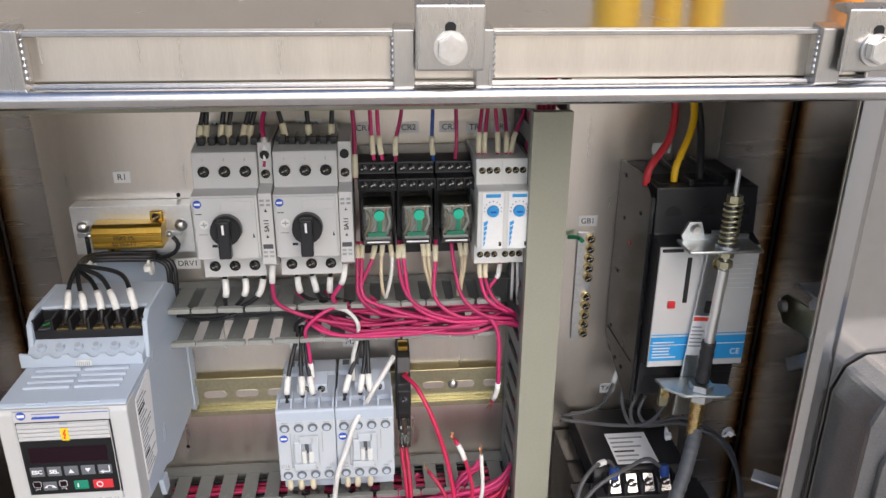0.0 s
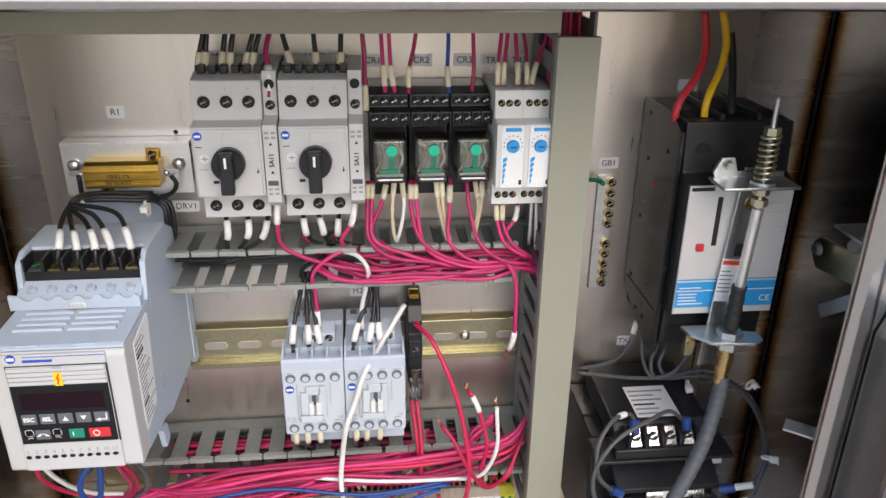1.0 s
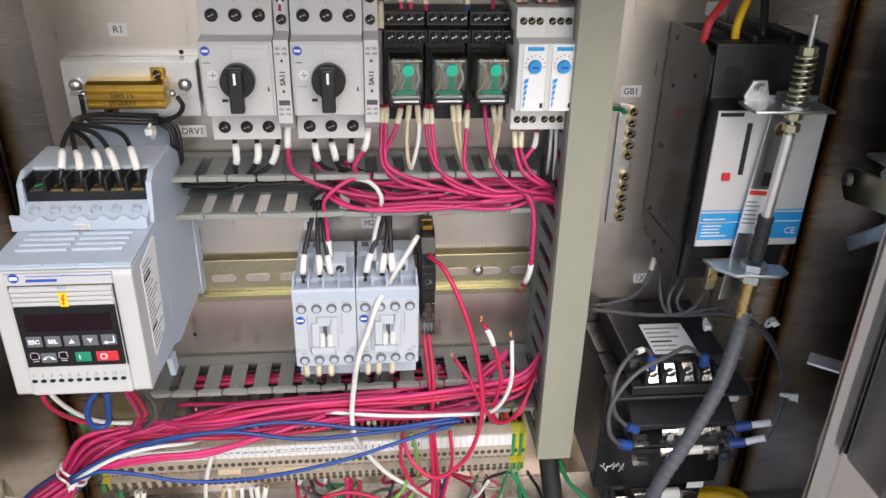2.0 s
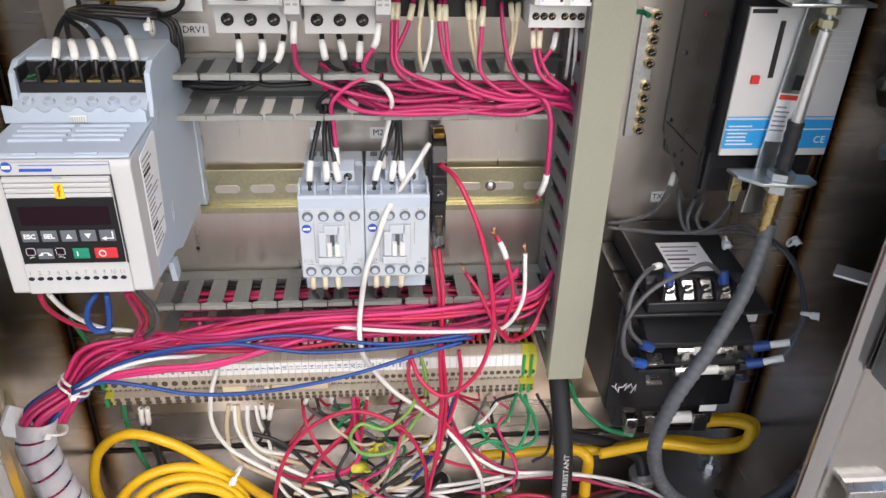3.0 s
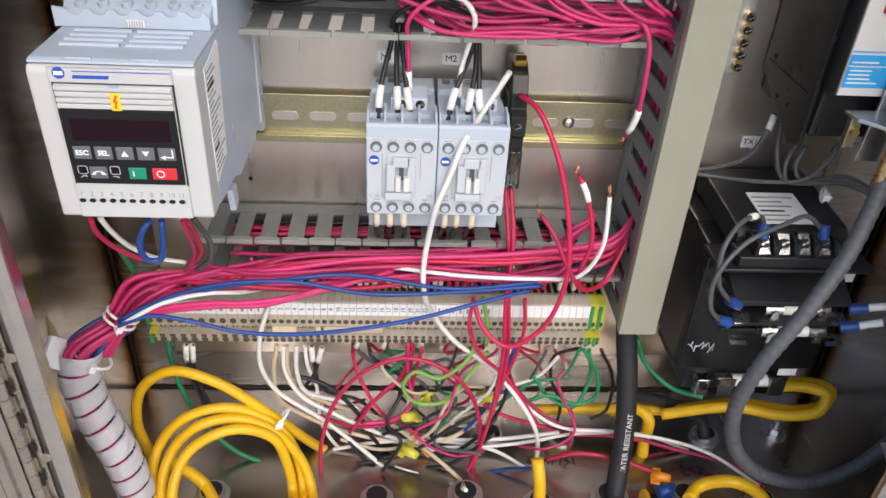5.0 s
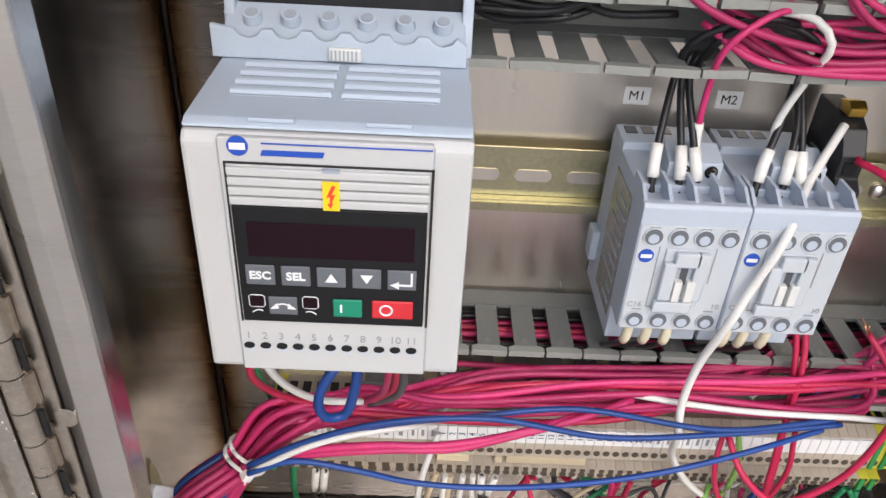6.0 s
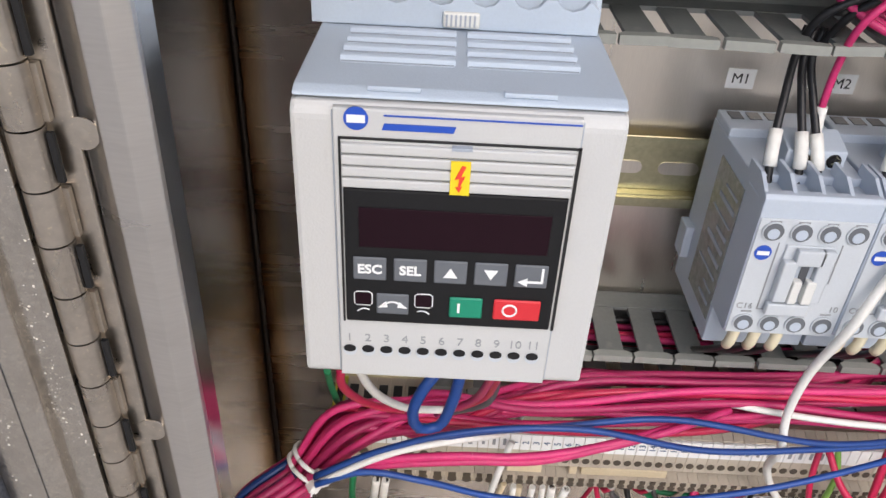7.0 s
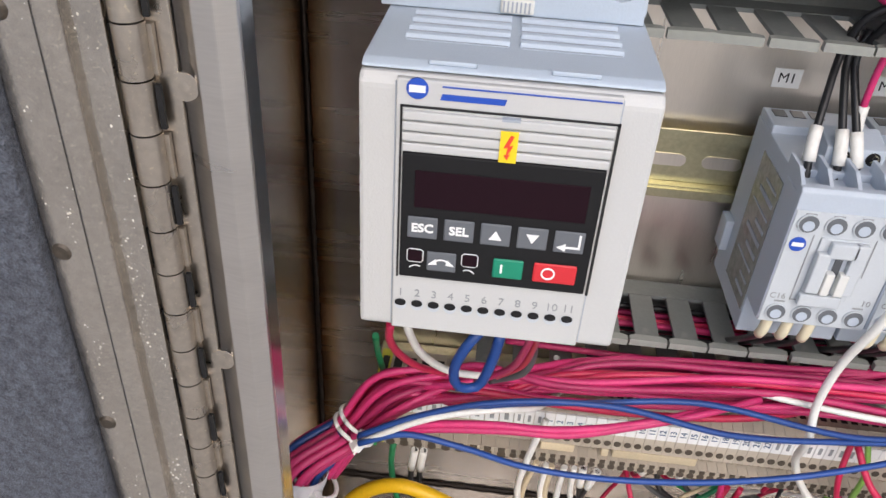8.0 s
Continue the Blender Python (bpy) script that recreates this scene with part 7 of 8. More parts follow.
wire("black_wire", [(-0.007, 0.602, 1.294), (-0.006, 0.598, 1.283), (-0.003, 0.602, 1.274), (0.016, 0.608, 1.264)], 0.0016, M_WBLACK, "black stranded wire with a white sleeve leaving a switch", "motor load wires", sleeves=((0.004, 0.012),))
wire("black_wire", [(0.003, 0.602, 1.294), (0.006, 0.598, 1.283), (0.008, 0.602, 1.273), (0.031, 0.608, 1.265)], 0.0016, M_WBLACK, "black stranded wire with a white sleeve leaving a switch", "motor load wires", sleeves=((0.004, 0.012),))
wire("black_wire", [(0.017, 0.602, 1.293), (0.016, 0.598, 1.283), (0.017, 0.602, 1.273), (0.035, 0.608, 1.264)], 0.0016, M_WBLACK, "black stranded wire with a white sleeve leaving a switch", "motor load wires", sleeves=((0.004, 0.012),))
wire("pink_wire", [(0.028, 0.592, 1.305), (0.026, 0.588, 1.292), (0.018, 0.592, 1.277), (0.021, 0.6, 1.268)], 0.0015, M_PINK, "red stranded wire with a white sleeve leaving a switch", "motor load wires", sleeves=((0.002, 0.015),))
wire("pink_wire", [(0.037, 0.606, 1.314), (0.036, 0.6, 1.292), (0.037, 0.592, 1.277), (0.05, 0.59, 1.265), (0.085, 0.59, 1.259)], 0.0014, M_PINK, "red stranded wire leaving a relay socket into the duct", "relay load wires", sleeves=((0.002, 0.010),), sleeve_mat=M_FERR)
wire("pink_wire", [(0.04, 0.606, 1.314), (0.039, 0.6, 1.292), (0.04, 0.592, 1.277), (0.062, 0.59, 1.266), (0.093, 0.59, 1.256)], 0.0014, M_PINK, "red stranded wire leaving a relay socket into the duct", "relay load wires", sleeves=((0.002, 0.010),), sleeve_mat=M_FERR)
wire("pink_wire", [(0.05, 0.606, 1.315), (0.046, 0.6, 1.3), (0.038, 0.596, 1.281), (0.041, 0.592, 1.27), (0.062, 0.59, 1.261)], 0.0014, M_PINK, "red stranded wire leaving a relay socket into the duct", "relay load wires", sleeves=((0.004, 0.010),), sleeve_mat=M_FERR)
wire("white_wire", [(0.055, 0.606, 1.315), (0.053, 0.602, 1.295), (0.054, 0.602, 1.276), (0.057, 0.608, 1.265)], 0.0013, M_WCREAM, "cream stranded wire leaving a relay socket into the duct", "relay load wires", sleeves=((0.001, 0.011),), sleeve_mat=M_FERR)
wire("white_wire", [(0.06, 0.606, 1.314), (0.061, 0.602, 1.295), (0.057, 0.602, 1.274), (0.054, 0.608, 1.263)], 0.0013, M_WWHITE, "white stranded wire leaving a relay socket into the duct", "relay load wires", sleeves=((0.001, 0.011),), sleeve_mat=M_FERR)
wire("pink_wire", [(0.066, 0.606, 1.314), (0.066, 0.6, 1.295), (0.072, 0.594, 1.275), (0.089, 0.59, 1.263), (0.117, 0.59, 1.256)], 0.0014, M_PINK, "red stranded wire leaving a relay socket into the duct", "relay load wires", sleeves=((0.003, 0.010),), sleeve_mat=M_FERR)
wire("pink_wire", [(0.069, 0.606, 1.314), (0.07, 0.6, 1.295), (0.076, 0.594, 1.268), (0.101, 0.588, 1.257), (0.133, 0.59, 1.255)], 0.0014, M_PINK, "red stranded wire leaving a relay socket into the duct", "relay load wires", sleeves=((0.003, 0.010),), sleeve_mat=M_FERR)
wire("white_wire", [(0.083, 0.606, 1.314), (0.085, 0.602, 1.294), (0.09, 0.602, 1.274), (0.093, 0.608, 1.263)], 0.0013, M_WCREAM, "cream stranded wire leaving a relay socket into the duct", "relay load wires", sleeves=((0.001, 0.011),), sleeve_mat=M_FERR)
wire("white_wire", [(0.087, 0.606, 1.314), (0.088, 0.602, 1.294), (0.092, 0.602, 1.274), (0.095, 0.608, 1.263)], 0.0013, M_WCREAM, "cream stranded wire leaving a relay socket into the duct", "relay load wires", sleeves=((0.001, 0.011),), sleeve_mat=M_FERR)
wire("pink_wire", [(0.093, 0.606, 1.314), (0.092, 0.6, 1.295), (0.092, 0.594, 1.272), (0.109, 0.588, 1.26), (0.133, 0.59, 1.259)], 0.0014, M_PINK, "red stranded wire leaving a relay socket into the duct", "relay load wires", sleeves=((0.004, 0.012),), sleeve_mat=M_FERR)
wire("pink_wire", [(0.104, 0.606, 1.313), (0.106, 0.6, 1.294), (0.112, 0.59, 1.273), (0.128, 0.586, 1.261), (0.149, 0.59, 1.256)], 0.0014, M_PINK, "red stranded wire leaving a relay socket into the duct", "relay load wires", sleeve_mat=M_FERR)
wire("white_wire", [(0.11, 0.606, 1.313), (0.112, 0.602, 1.293), (0.109, 0.602, 1.275), (0.111, 0.608, 1.263)], 0.0013, M_WCREAM, "cream stranded wire leaving a relay socket into the duct", "relay load wires", sleeves=((0.001, 0.011),), sleeve_mat=M_FERR)
wire("white_wire", [(0.115, 0.606, 1.313), (0.114, 0.602, 1.297), (0.111, 0.602, 1.274), (0.113, 0.608, 1.263)], 0.0013, M_WCREAM, "cream stranded wire leaving a relay socket into the duct", "relay load wires", sleeves=((0.001, 0.011),), sleeve_mat=M_FERR)
wire("pink_wire", [(0.124, 0.6, 1.299), (0.125, 0.598, 1.286), (0.13, 0.592, 1.271), (0.145, 0.59, 1.261)], 0.0013, M_PINK, "red stranded wire with a cream sleeve leaving a timing relay", "timer load wires", sleeves=((0.002, 0.011),), sleeve_mat=M_FERR)
wire("pink_wire", [(0.129, 0.6, 1.299), (0.129, 0.598, 1.284), (0.135, 0.592, 1.271), (0.149, 0.59, 1.261)], 0.0013, M_PINK, "red stranded wire with a cream sleeve leaving a timing relay", "timer load wires", sleeves=((0.002, 0.011),), sleeve_mat=M_FERR)
wire("pink_wire", [(0.139, 0.6, 1.298), (0.138, 0.598, 1.288), (0.131, 0.596, 1.278), (0.128, 0.6, 1.267)], 0.0013, M_PINK, "red stranded wire with a white sleeve leaving a timing relay", "timer load wires", sleeves=((0.002, 0.011),))
wire("white_wire", [(0.149, 0.6, 1.299), (0.149, 0.6, 1.283), (0.15, 0.606, 1.264)], 0.0012, M_WWHITE, "white stranded wire leaving a timing relay", "timer load wires")
wire("white_wire", [(0.152, 0.6, 1.299), (0.153, 0.6, 1.282), (0.155, 0.606, 1.26)], 0.0012, M_WWHITE, "white stranded wire leaving a timing relay", "timer load wires")
wire("black_wire", [(-0.152, 0.5551, 1.2823), (-0.1505, 0.5612, 1.2945), (-0.1543, 0.578, 1.2998), (-0.1528, 0.5941, 1.3058), (-0.149, 0.61, 1.305), (-0.11, 0.625, 1.299)], 0.0016, M_WBLACK, "black lead with a white sleeve on a drive terminal", "drive input leads", sleeves=((0.009, 0.014),))
wire("black_wire", [(-0.1396, 0.5551, 1.2813), (-0.1409, 0.5612, 1.2945), (-0.1484, 0.578, 1.2989), (-0.1528, 0.5941, 1.3048), (-0.149, 0.61, 1.303), (-0.109, 0.622, 1.298)], 0.0016, M_WBLACK, "black lead with a white sleeve on a drive terminal", "drive input leads", sleeves=((0.009, 0.014),))
wire("black_wire", [(-0.1292, 0.5551, 1.2813), (-0.1303, 0.5612, 1.2935), (-0.1396, 0.578, 1.3008), (-0.1528, 0.5941, 1.3048), (-0.149, 0.612, 1.305), (-0.11, 0.626, 1.3)], 0.0016, M_WBLACK, "black lead with a white sleeve on a drive terminal", "drive input leads", sleeves=((0.009, 0.014),))
wire("black_wire", [(-0.1177, 0.5551, 1.2813), (-0.1217, 0.5612, 1.2954), (-0.1338, 0.578, 1.3047), (-0.1518, 0.5921, 1.3067), (-0.15, 0.614, 1.306), (-0.11, 0.628, 1.301)], 0.0016, M_WBLACK, "black lead with a white sleeve on a drive terminal", "drive input leads", sleeves=((0.009, 0.014),))
wire("black_wire", [(-0.1063, 0.5551, 1.2813), (-0.1102, 0.5612, 1.2983), (-0.1201, 0.578, 1.3057), (-0.1518, 0.5921, 1.3077)], 0.0016, M_WBLACK, "black lead with a white sleeve on a drive terminal", "drive input leads", sleeves=((0.009, 0.014),))
wire("black_wire", [(-0.109, 0.624, 1.299), (-0.101, 0.622, 1.295), (-0.1, 0.62, 1.282), (-0.1, 0.622, 1.264), (-0.09, 0.615, 1.255), (-0.062, 0.606, 1.257), (-0.047, 0.61, 1.261)], 0.0016, M_WBLACK, "black lead bending down beside the drive into the duct", "drive input leads")
wire("black_wire", [(-0.109, 0.622, 1.298), (-0.102, 0.62, 1.294), (-0.101, 0.618, 1.281), (-0.102, 0.62, 1.263), (-0.086, 0.612, 1.254), (-0.058, 0.606, 1.259)], 0.0016, M_WBLACK, "black lead bending down beside the drive into the duct", "drive input leads")
wire("black_wire", [(-0.11, 0.626, 1.3), (-0.099, 0.624, 1.295), (-0.097, 0.622, 1.281), (-0.099, 0.624, 1.263)], 0.0016, M_WBLACK, "black lead bending down beside the drive into the duct", "drive input leads")
wire("black_wire", [(-0.153, 0.617, 1.318), (-0.154, 0.62, 1.31), (-0.155, 0.622, 1.3)], 0.0016, M_WBLACK, "black resistor lead looping down from its lug", "resistor leads")
wire("black_wire", [(-0.094, 0.617, 1.317), (-0.091, 0.618, 1.311), (-0.095, 0.62, 1.304), (-0.106, 0.623, 1.299)], 0.0016, M_WBLACK, "black resistor lead looping down from its lug", "resistor leads")
wire("black_wire", [(-0.019, 0.5845, 1.19), (-0.0188, 0.5913, 1.2065), (-0.016, 0.6, 1.22), (-0.0122, 0.61, 1.2335), (-0.01, 0.612, 1.245)], 0.0016, M_WBLACK, "black stranded wire with a cream sleeve entering a contactor", "contactor feed wires", sleeves=((0.011, 0.0135, 1.5),), sleeve_mat=M_SLEEVE)
wire("black_wire", [(-0.0075, 0.5855, 1.189), (-0.008, 0.5917, 1.2064), (-0.0088, 0.601, 1.22), (-0.0085, 0.611, 1.2335), (-0.007, 0.612, 1.245)], 0.0016, M_WBLACK, "black stranded wire with a cream sleeve entering a contactor", "contactor feed wires", sleeves=((0.011, 0.0135, 1.5),), sleeve_mat=M_SLEEVE)
wire("black_wire", [(0.0022, 0.588, 1.188), (-0.0013, 0.5931, 1.205), (-0.004, 0.602, 1.22), (-0.0055, 0.611, 1.2335), (-0.004, 0.612, 1.245)], 0.0016, M_WBLACK, "black stranded wire with a cream sleeve entering a contactor", "contactor feed wires", sleeves=((0.011, 0.0135, 1.5),), sleeve_mat=M_SLEEVE)
wire("red_wire", [(-0, 0.597, 1.2), (-0.001, 0.6, 1.212), (-0.002, 0.598, 1.236), (-0.002, 0.59, 1.254), (0.012, 0.592, 1.266), (0.029, 0.598, 1.269)], 0.0014, M_PINK, "red stranded wire with a white sleeve entering a contactor coil terminal", "contactor feed wires", sleeves=((0.008, 0.012),))
wire("black_wire", [(0.0222, 0.5845, 1.19), (0.0255, 0.5913, 1.2065), (0.0315, 0.6, 1.22), (0.037, 0.61, 1.2325), (0.038, 0.612, 1.245)], 0.0016, M_WBLACK, "black stranded wire with a cream sleeve entering a contactor", "contactor feed wires", sleeves=((0.011, 0.0135, 1.5),), sleeve_mat=M_SLEEVE)
wire("black_wire", [(0.034, 0.5855, 1.189), (0.036, 0.5917, 1.2064), (0.039, 0.601, 1.22), (0.0395, 0.611, 1.2325), (0.039, 0.612, 1.245)], 0.0016, M_WBLACK, "black stranded wire with a cream sleeve entering a contactor", "contactor feed wires", sleeves=((0.011, 0.0135, 1.5),), sleeve_mat=M_SLEEVE)
wire("black_wire", [(0.044, 0.588, 1.188), (0.0418, 0.5931, 1.206), (0.0415, 0.602, 1.22), (0.0412, 0.611, 1.2325), (0.041, 0.612, 1.245)], 0.0016, M_WBLACK, "black stranded wire with a cream sleeve entering a contactor", "contactor feed wires", sleeves=((0.011, 0.0135, 1.5),), sleeve_mat=M_SLEEVE)
wire("white_wire", [(0.03, 0.597, 1.205), (0.03, 0.6, 1.22), (0.034, 0.596, 1.241), (0.035, 0.588, 1.258), (0.029, 0.592, 1.265), (0.015, 0.6, 1.266)], 0.0016, M_WWHITE, "white stranded wire entering a contactor coil terminal", "contactor feed wires")
wire("black_wire", [(-0.012, 0.612, 1.235), (-0.01, 0.604, 1.251), (0.004, 0.6, 1.26), (0.026, 0.604, 1.259)], 0.0016, M_WBLACK, "black wire curving inside the open duct", "contactor feed wires")
wire("black_wire", [(-0.005, 0.612, 1.235), (-0.001, 0.6, 1.254), (0.015, 0.598, 1.263), (0.033, 0.604, 1.258)], 0.0016, M_WBLACK, "black wire curving inside the open duct", "contactor feed wires")
wire("black_wire", [(0.041, 0.612, 1.233), (0.038, 0.602, 1.252), (0.026, 0.602, 1.259), (0.004, 0.606, 1.26)], 0.0016, M_WBLACK, "black wire curving inside the open duct", "contactor feed wires")
wire("white_wire", [(0.061, 0.606, 1.219), (0.0445, 0.588, 1.2000), (0.031, 0.566, 1.1880), (0.0235, 0.564, 1.1650), (0.0175, 0.561, 1.1490), (0.0131, 0.5675, 1.1190), (0.0109, 0.5670, 1.0955), (0.0121, 0.5640, 1.0790), (0.0196, 0.5790, 1.0490), (0.0365, 0.588, 1.0175), (0.0724, 0.596, 0.978), (0.102, 0.58, 0.942), (0.112, 0.585, 0.903), (0.11, 0.59, 0.847)], 0.0019, M_WWHITE, "loose white wire looping from the fuse holder to the enclosure floor", "loose wires")
wire("red_wire", [(0.068, 0.6, 1.206), (0.077, 0.585, 1.204), (0.091, 0.57, 1.177), (0.102, 0.562, 1.133), (0.105, 0.56, 1.092), (0.094, 0.562, 1.051), (0.072, 0.565, 1.032), (0.055, 0.572, 1.043), (0.048, 0.585, 1.057)], 0.0017, M_WRED, "loose red wire looping from the fuse holder past the terminals", "loose wires")
wire("red_wire", [(0.065, 0.605, 1.14), (0.069, 0.59, 1.107), (0.072, 0.58, 1.063), (0.076, 0.58, 1.008), (0.07, 0.585, 0.942), (0.05, 0.59, 0.847)], 0.0016, M_WRED, "red wire hanging from the fuse holder", "loose wires")
wire("red_wire", [(0.069, 0.605, 1.14), (0.072, 0.588, 1.108), (0.07, 0.578, 1.065), (0.072, 0.575, 1.012), (0.067, 0.58, 0.934), (0.054, 0.585, 0.853)], 0.0016, M_WRED, "red wire hanging from the fuse holder", "loose wires")
wire("red_wire", [(0.147, 0.59, 1.1), (0.138, 0.578, 1.081), (0.12, 0.568, 1.081), (0.114, 0.565, 1.093), (0.118, 0.562, 1.124), (0.109, 0.565, 1.16), (0.104, 0.568, 1.168)], 0.0015, M_WRED, "loose red wire with a white sleeve and bare copper end", "loose wires", sleeves=((-0.018, 0.013, 1.3),), bare=0.006)
wire("white_wire", [(-0.053, 0.61, 1.074), (-0.009, 0.578, 1.09), (0.04, 0.572, 1.088), (0.093, 0.57, 1.088), (0.113, 0.562, 1.096), (0.124, 0.558, 1.121), (0.124, 0.562, 1.157)], 0.0015, M_WWHITE, "loose white wire with a bare copper end", "loose wires", bare=0.006)
wire("red_wire", [(0.151, 0.59, 1.107), (0.135, 0.575, 1.083), (0.118, 0.562, 1.085), (0.104, 0.56, 1.106), (0.094, 0.566, 1.126), (0.085, 0.572, 1.137)], 0.0015, M_WRED, "loose red wire with a bare copper end", "loose wires", bare=0.005)
wire("pink_wire", [(0.119, 0.595, 1.258), (0.132, 0.588, 1.257), (0.137, 0.585, 1.247), (0.138, 0.582, 1.223), (0.138, 0.585, 1.198), (0.135, 0.59, 1.185)], 0.0016, M_PINK, "red wire with a white sleeve hanging from the duct", "loose wires", sleeves=((-0.022, 0.018, 1.3),), bare=0.006)
wire("red_cable", [(0.238, 0.588, 1.357), (0.239, 0.588, 1.368), (0.255, 0.6, 1.385), (0.262, 0.61, 1.402), (0.26, 0.615, 1.423)], 0.0027, M_FEED, "thick red feeder entering the circuit breaker", "breaker feeders")
wire("yellow_cable", [(0.258, 0.588, 1.355), (0.258, 0.588, 1.369), (0.27, 0.6, 1.389), (0.276, 0.61, 1.402), (0.273, 0.615, 1.423)], 0.0026, M_YELLOW, "thick yellow feeder entering the circuit breaker", "breaker feeders")
wire("black_cable", [(0.278, 0.592, 1.359), (0.28, 0.6, 1.374), (0.282, 0.61, 1.391), (0.28, 0.615, 1.409)], 0.0028, M_WBLACK, "thick black feeder entering the circuit breaker", "breaker feeders")
wire("green_wire", [(0.2, 0.642, 1.299), (0.207, 0.638, 1.3), (0.209, 0.632, 1.299)], 0.0018, M_WGREEN, "green earth wire ending at the ground bar", "earth wires")
wire("grey_wire", [(0.243, 0.62, 1.19), (0.238, 0.615, 1.177), (0.231, 0.62, 1.156), (0.213, 0.625, 1.146), (0.201, 0.628, 1.143)], 0.0015, M_WGREY, "dark grey transformer wire with a pale sleeve", "transformer wires", sleeves=((0.001, 0.010),))
wire("grey_wire", [(0.246, 0.615, 1.186), (0.244, 0.605, 1.17), (0.251, 0.6, 1.152), (0.266, 0.598, 1.15), (0.292, 0.597, 1.151), (0.322, 0.59, 1.14), (0.329, 0.565, 1.126), (0.323, 0.54, 1.109), (0.31, 0.535, 1.095), (0.3, 0.538, 1.091)], 0.0015, M_WGREY, "dark grey transformer wire hanging below the breaker", "transformer wires")
wire("grey_wire", [(0.26, 0.61, 1.177), (0.251, 0.602, 1.163), (0.255, 0.6, 1.15), (0.267, 0.598, 1.152), (0.297, 0.6, 1.154), (0.33, 0.59, 1.135), (0.33, 0.57, 1.128), (0.321, 0.54, 1.109), (0.307, 0.53, 1.084), (0.296, 0.534, 1.079)], 0.0015, M_WGREY, "dark grey transformer wire hanging below the breaker", "transformer wires")
wire("grey_wire", [(0.279, 0.595, 1.182), (0.273, 0.592, 1.17), (0.264, 0.595, 1.155), (0.241, 0.605, 1.147), (0.215, 0.618, 1.143), (0.199, 0.622, 1.143)], 0.0015, M_WGREY, "dark grey transformer wire hanging below the breaker", "transformer wires")
wire("grey_wire", [(0.263, 0.605, 1.175), (0.257, 0.6, 1.161), (0.264, 0.598, 1.152), (0.293, 0.598, 1.151), (0.317, 0.59, 1.144)], 0.0015, M_WGREY, "dark grey transformer wire hanging below the breaker", "transformer wires")
wire("grey_wire", [(0.227, 0.56, 1.137), (0.223, 0.56, 1.146), (0.208, 0.552, 1.148), (0.194, 0.54, 1.136), (0.195, 0.535, 1.112), (0.207, 0.538, 1.096)], 0.0016, M_WGREY, "dark grey jumper wire between transformer terminals", "transformer wires", sleeves=((0.016, 0.006),))
wire("grey_wire", [(0.264, 0.56, 1.138), (0.253, 0.56, 1.147), (0.233, 0.55, 1.147), (0.206, 0.54, 1.138), (0.191, 0.533, 1.118), (0.193, 0.532, 1.095), (0.203, 0.535, 1.082)], 0.0016, M_WGREY, "dark grey jumper wire between transformer terminals", "transformer wires")
wire("grey_conduit_cable", [(0.275, 0.537, 1.191), (0.273, 0.534, 1.177), (0.261, 0.522, 1.144), (0.241, 0.51, 1.11), (0.222, 0.505, 1.071), (0.219, 0.51, 1.025), (0.237, 0.518, 0.976), (0.271, 0.525, 0.942), (0.314, 0.53, 0.93), (0.342, 0.53, 0.948), (0.358, 0.53, 0.975)], 0.0048, M_CONDUIT, "dark grey ribbed flexible conduit looping from the breaker to the wall", "flexible conduit")
trunk = wire("black_cable", [(0.1665, 0.606, 1.045), (0.1705, 0.601, 1.012), (0.1745, 0.590, 0.980), (0.1760, 0.577, 0.946), (0.1735, 0.562, 0.916), (0.1690, 0.546, 0.892)], 0.0080, M_RUBBER, "thick black rubber cable dropping to a floor gland", "floor cables")
up, out = Vector((0.0040, 0.026, 0.060)).normalized(), Vector((0.05, -0.90, 0.40))
out = (out - up * out.dot(up)).normalized()
side = out.cross(up)
print_pose = Matrix((up, side, out)).transposed().to_4x4()
print_pose.translation = Vector((0.1748, 0.5685, 0.9310)) + out * 0.0083
letters("WATER RESISTANT", 0.0062, print_pose, M_INKW, trunk, "printed_writing")
wire("black_cable", [(0.184, 0.605, 0.948), (0.212, 0.61, 0.936), (0.242, 0.615, 0.92), (0.26, 0.615, 0.905), (0.262, 0.606, 0.893)], 0.0050, M_RUBBER, "black rubber cable bending over to a floor gland", "floor cables")
wire("green_wire", [(0.181, 0.605, 1.007), (0.191, 0.602, 0.984), (0.212, 0.59, 0.969), (0.231, 0.575, 0.974)], 0.0020, M_WGREEN, "green and white earth wire to the fuse block", "earth wires")
wire("yellow_cable", [(0.115, 0.625, 0.908), (0.165, 0.62, 0.915), (0.224, 0.61, 0.924), (0.279, 0.6, 0.942), (0.322, 0.592, 0.942), (0.342, 0.59, 0.951), (0.345, 0.592, 0.964), (0.333, 0.6, 0.965), (0.309, 0.61, 0.955)], 0.0046, M_YELLOW, "yellow cable lying in a flat loop on the enclosure floor", "yellow cables")
wire("yellow_cable", [(0.215, 0.6, 0.929), (0.265, 0.59, 0.948), (0.306, 0.58, 0.949), (0.331, 0.578, 0.956), (0.337, 0.585, 0.967), (0.323, 0.595, 0.966), (0.304, 0.605, 0.956)], 0.0046, M_YELLOW, "yellow cable lying in a flat loop on the enclosure floor", "yellow cables")
wire("yellow_cable", [(0.178, 0.618, 0.914), (0.199, 0.612, 0.923), (0.207, 0.605, 0.92), (0.207, 0.6, 0.892), (0.205, 0.585, 0.872), (0.192, 0.514, 0.9), (0.205, 0.49, 0.893)], 0.0050, M_YELLOW, "yellow cable rising beside the thick black cable", "yellow cables")
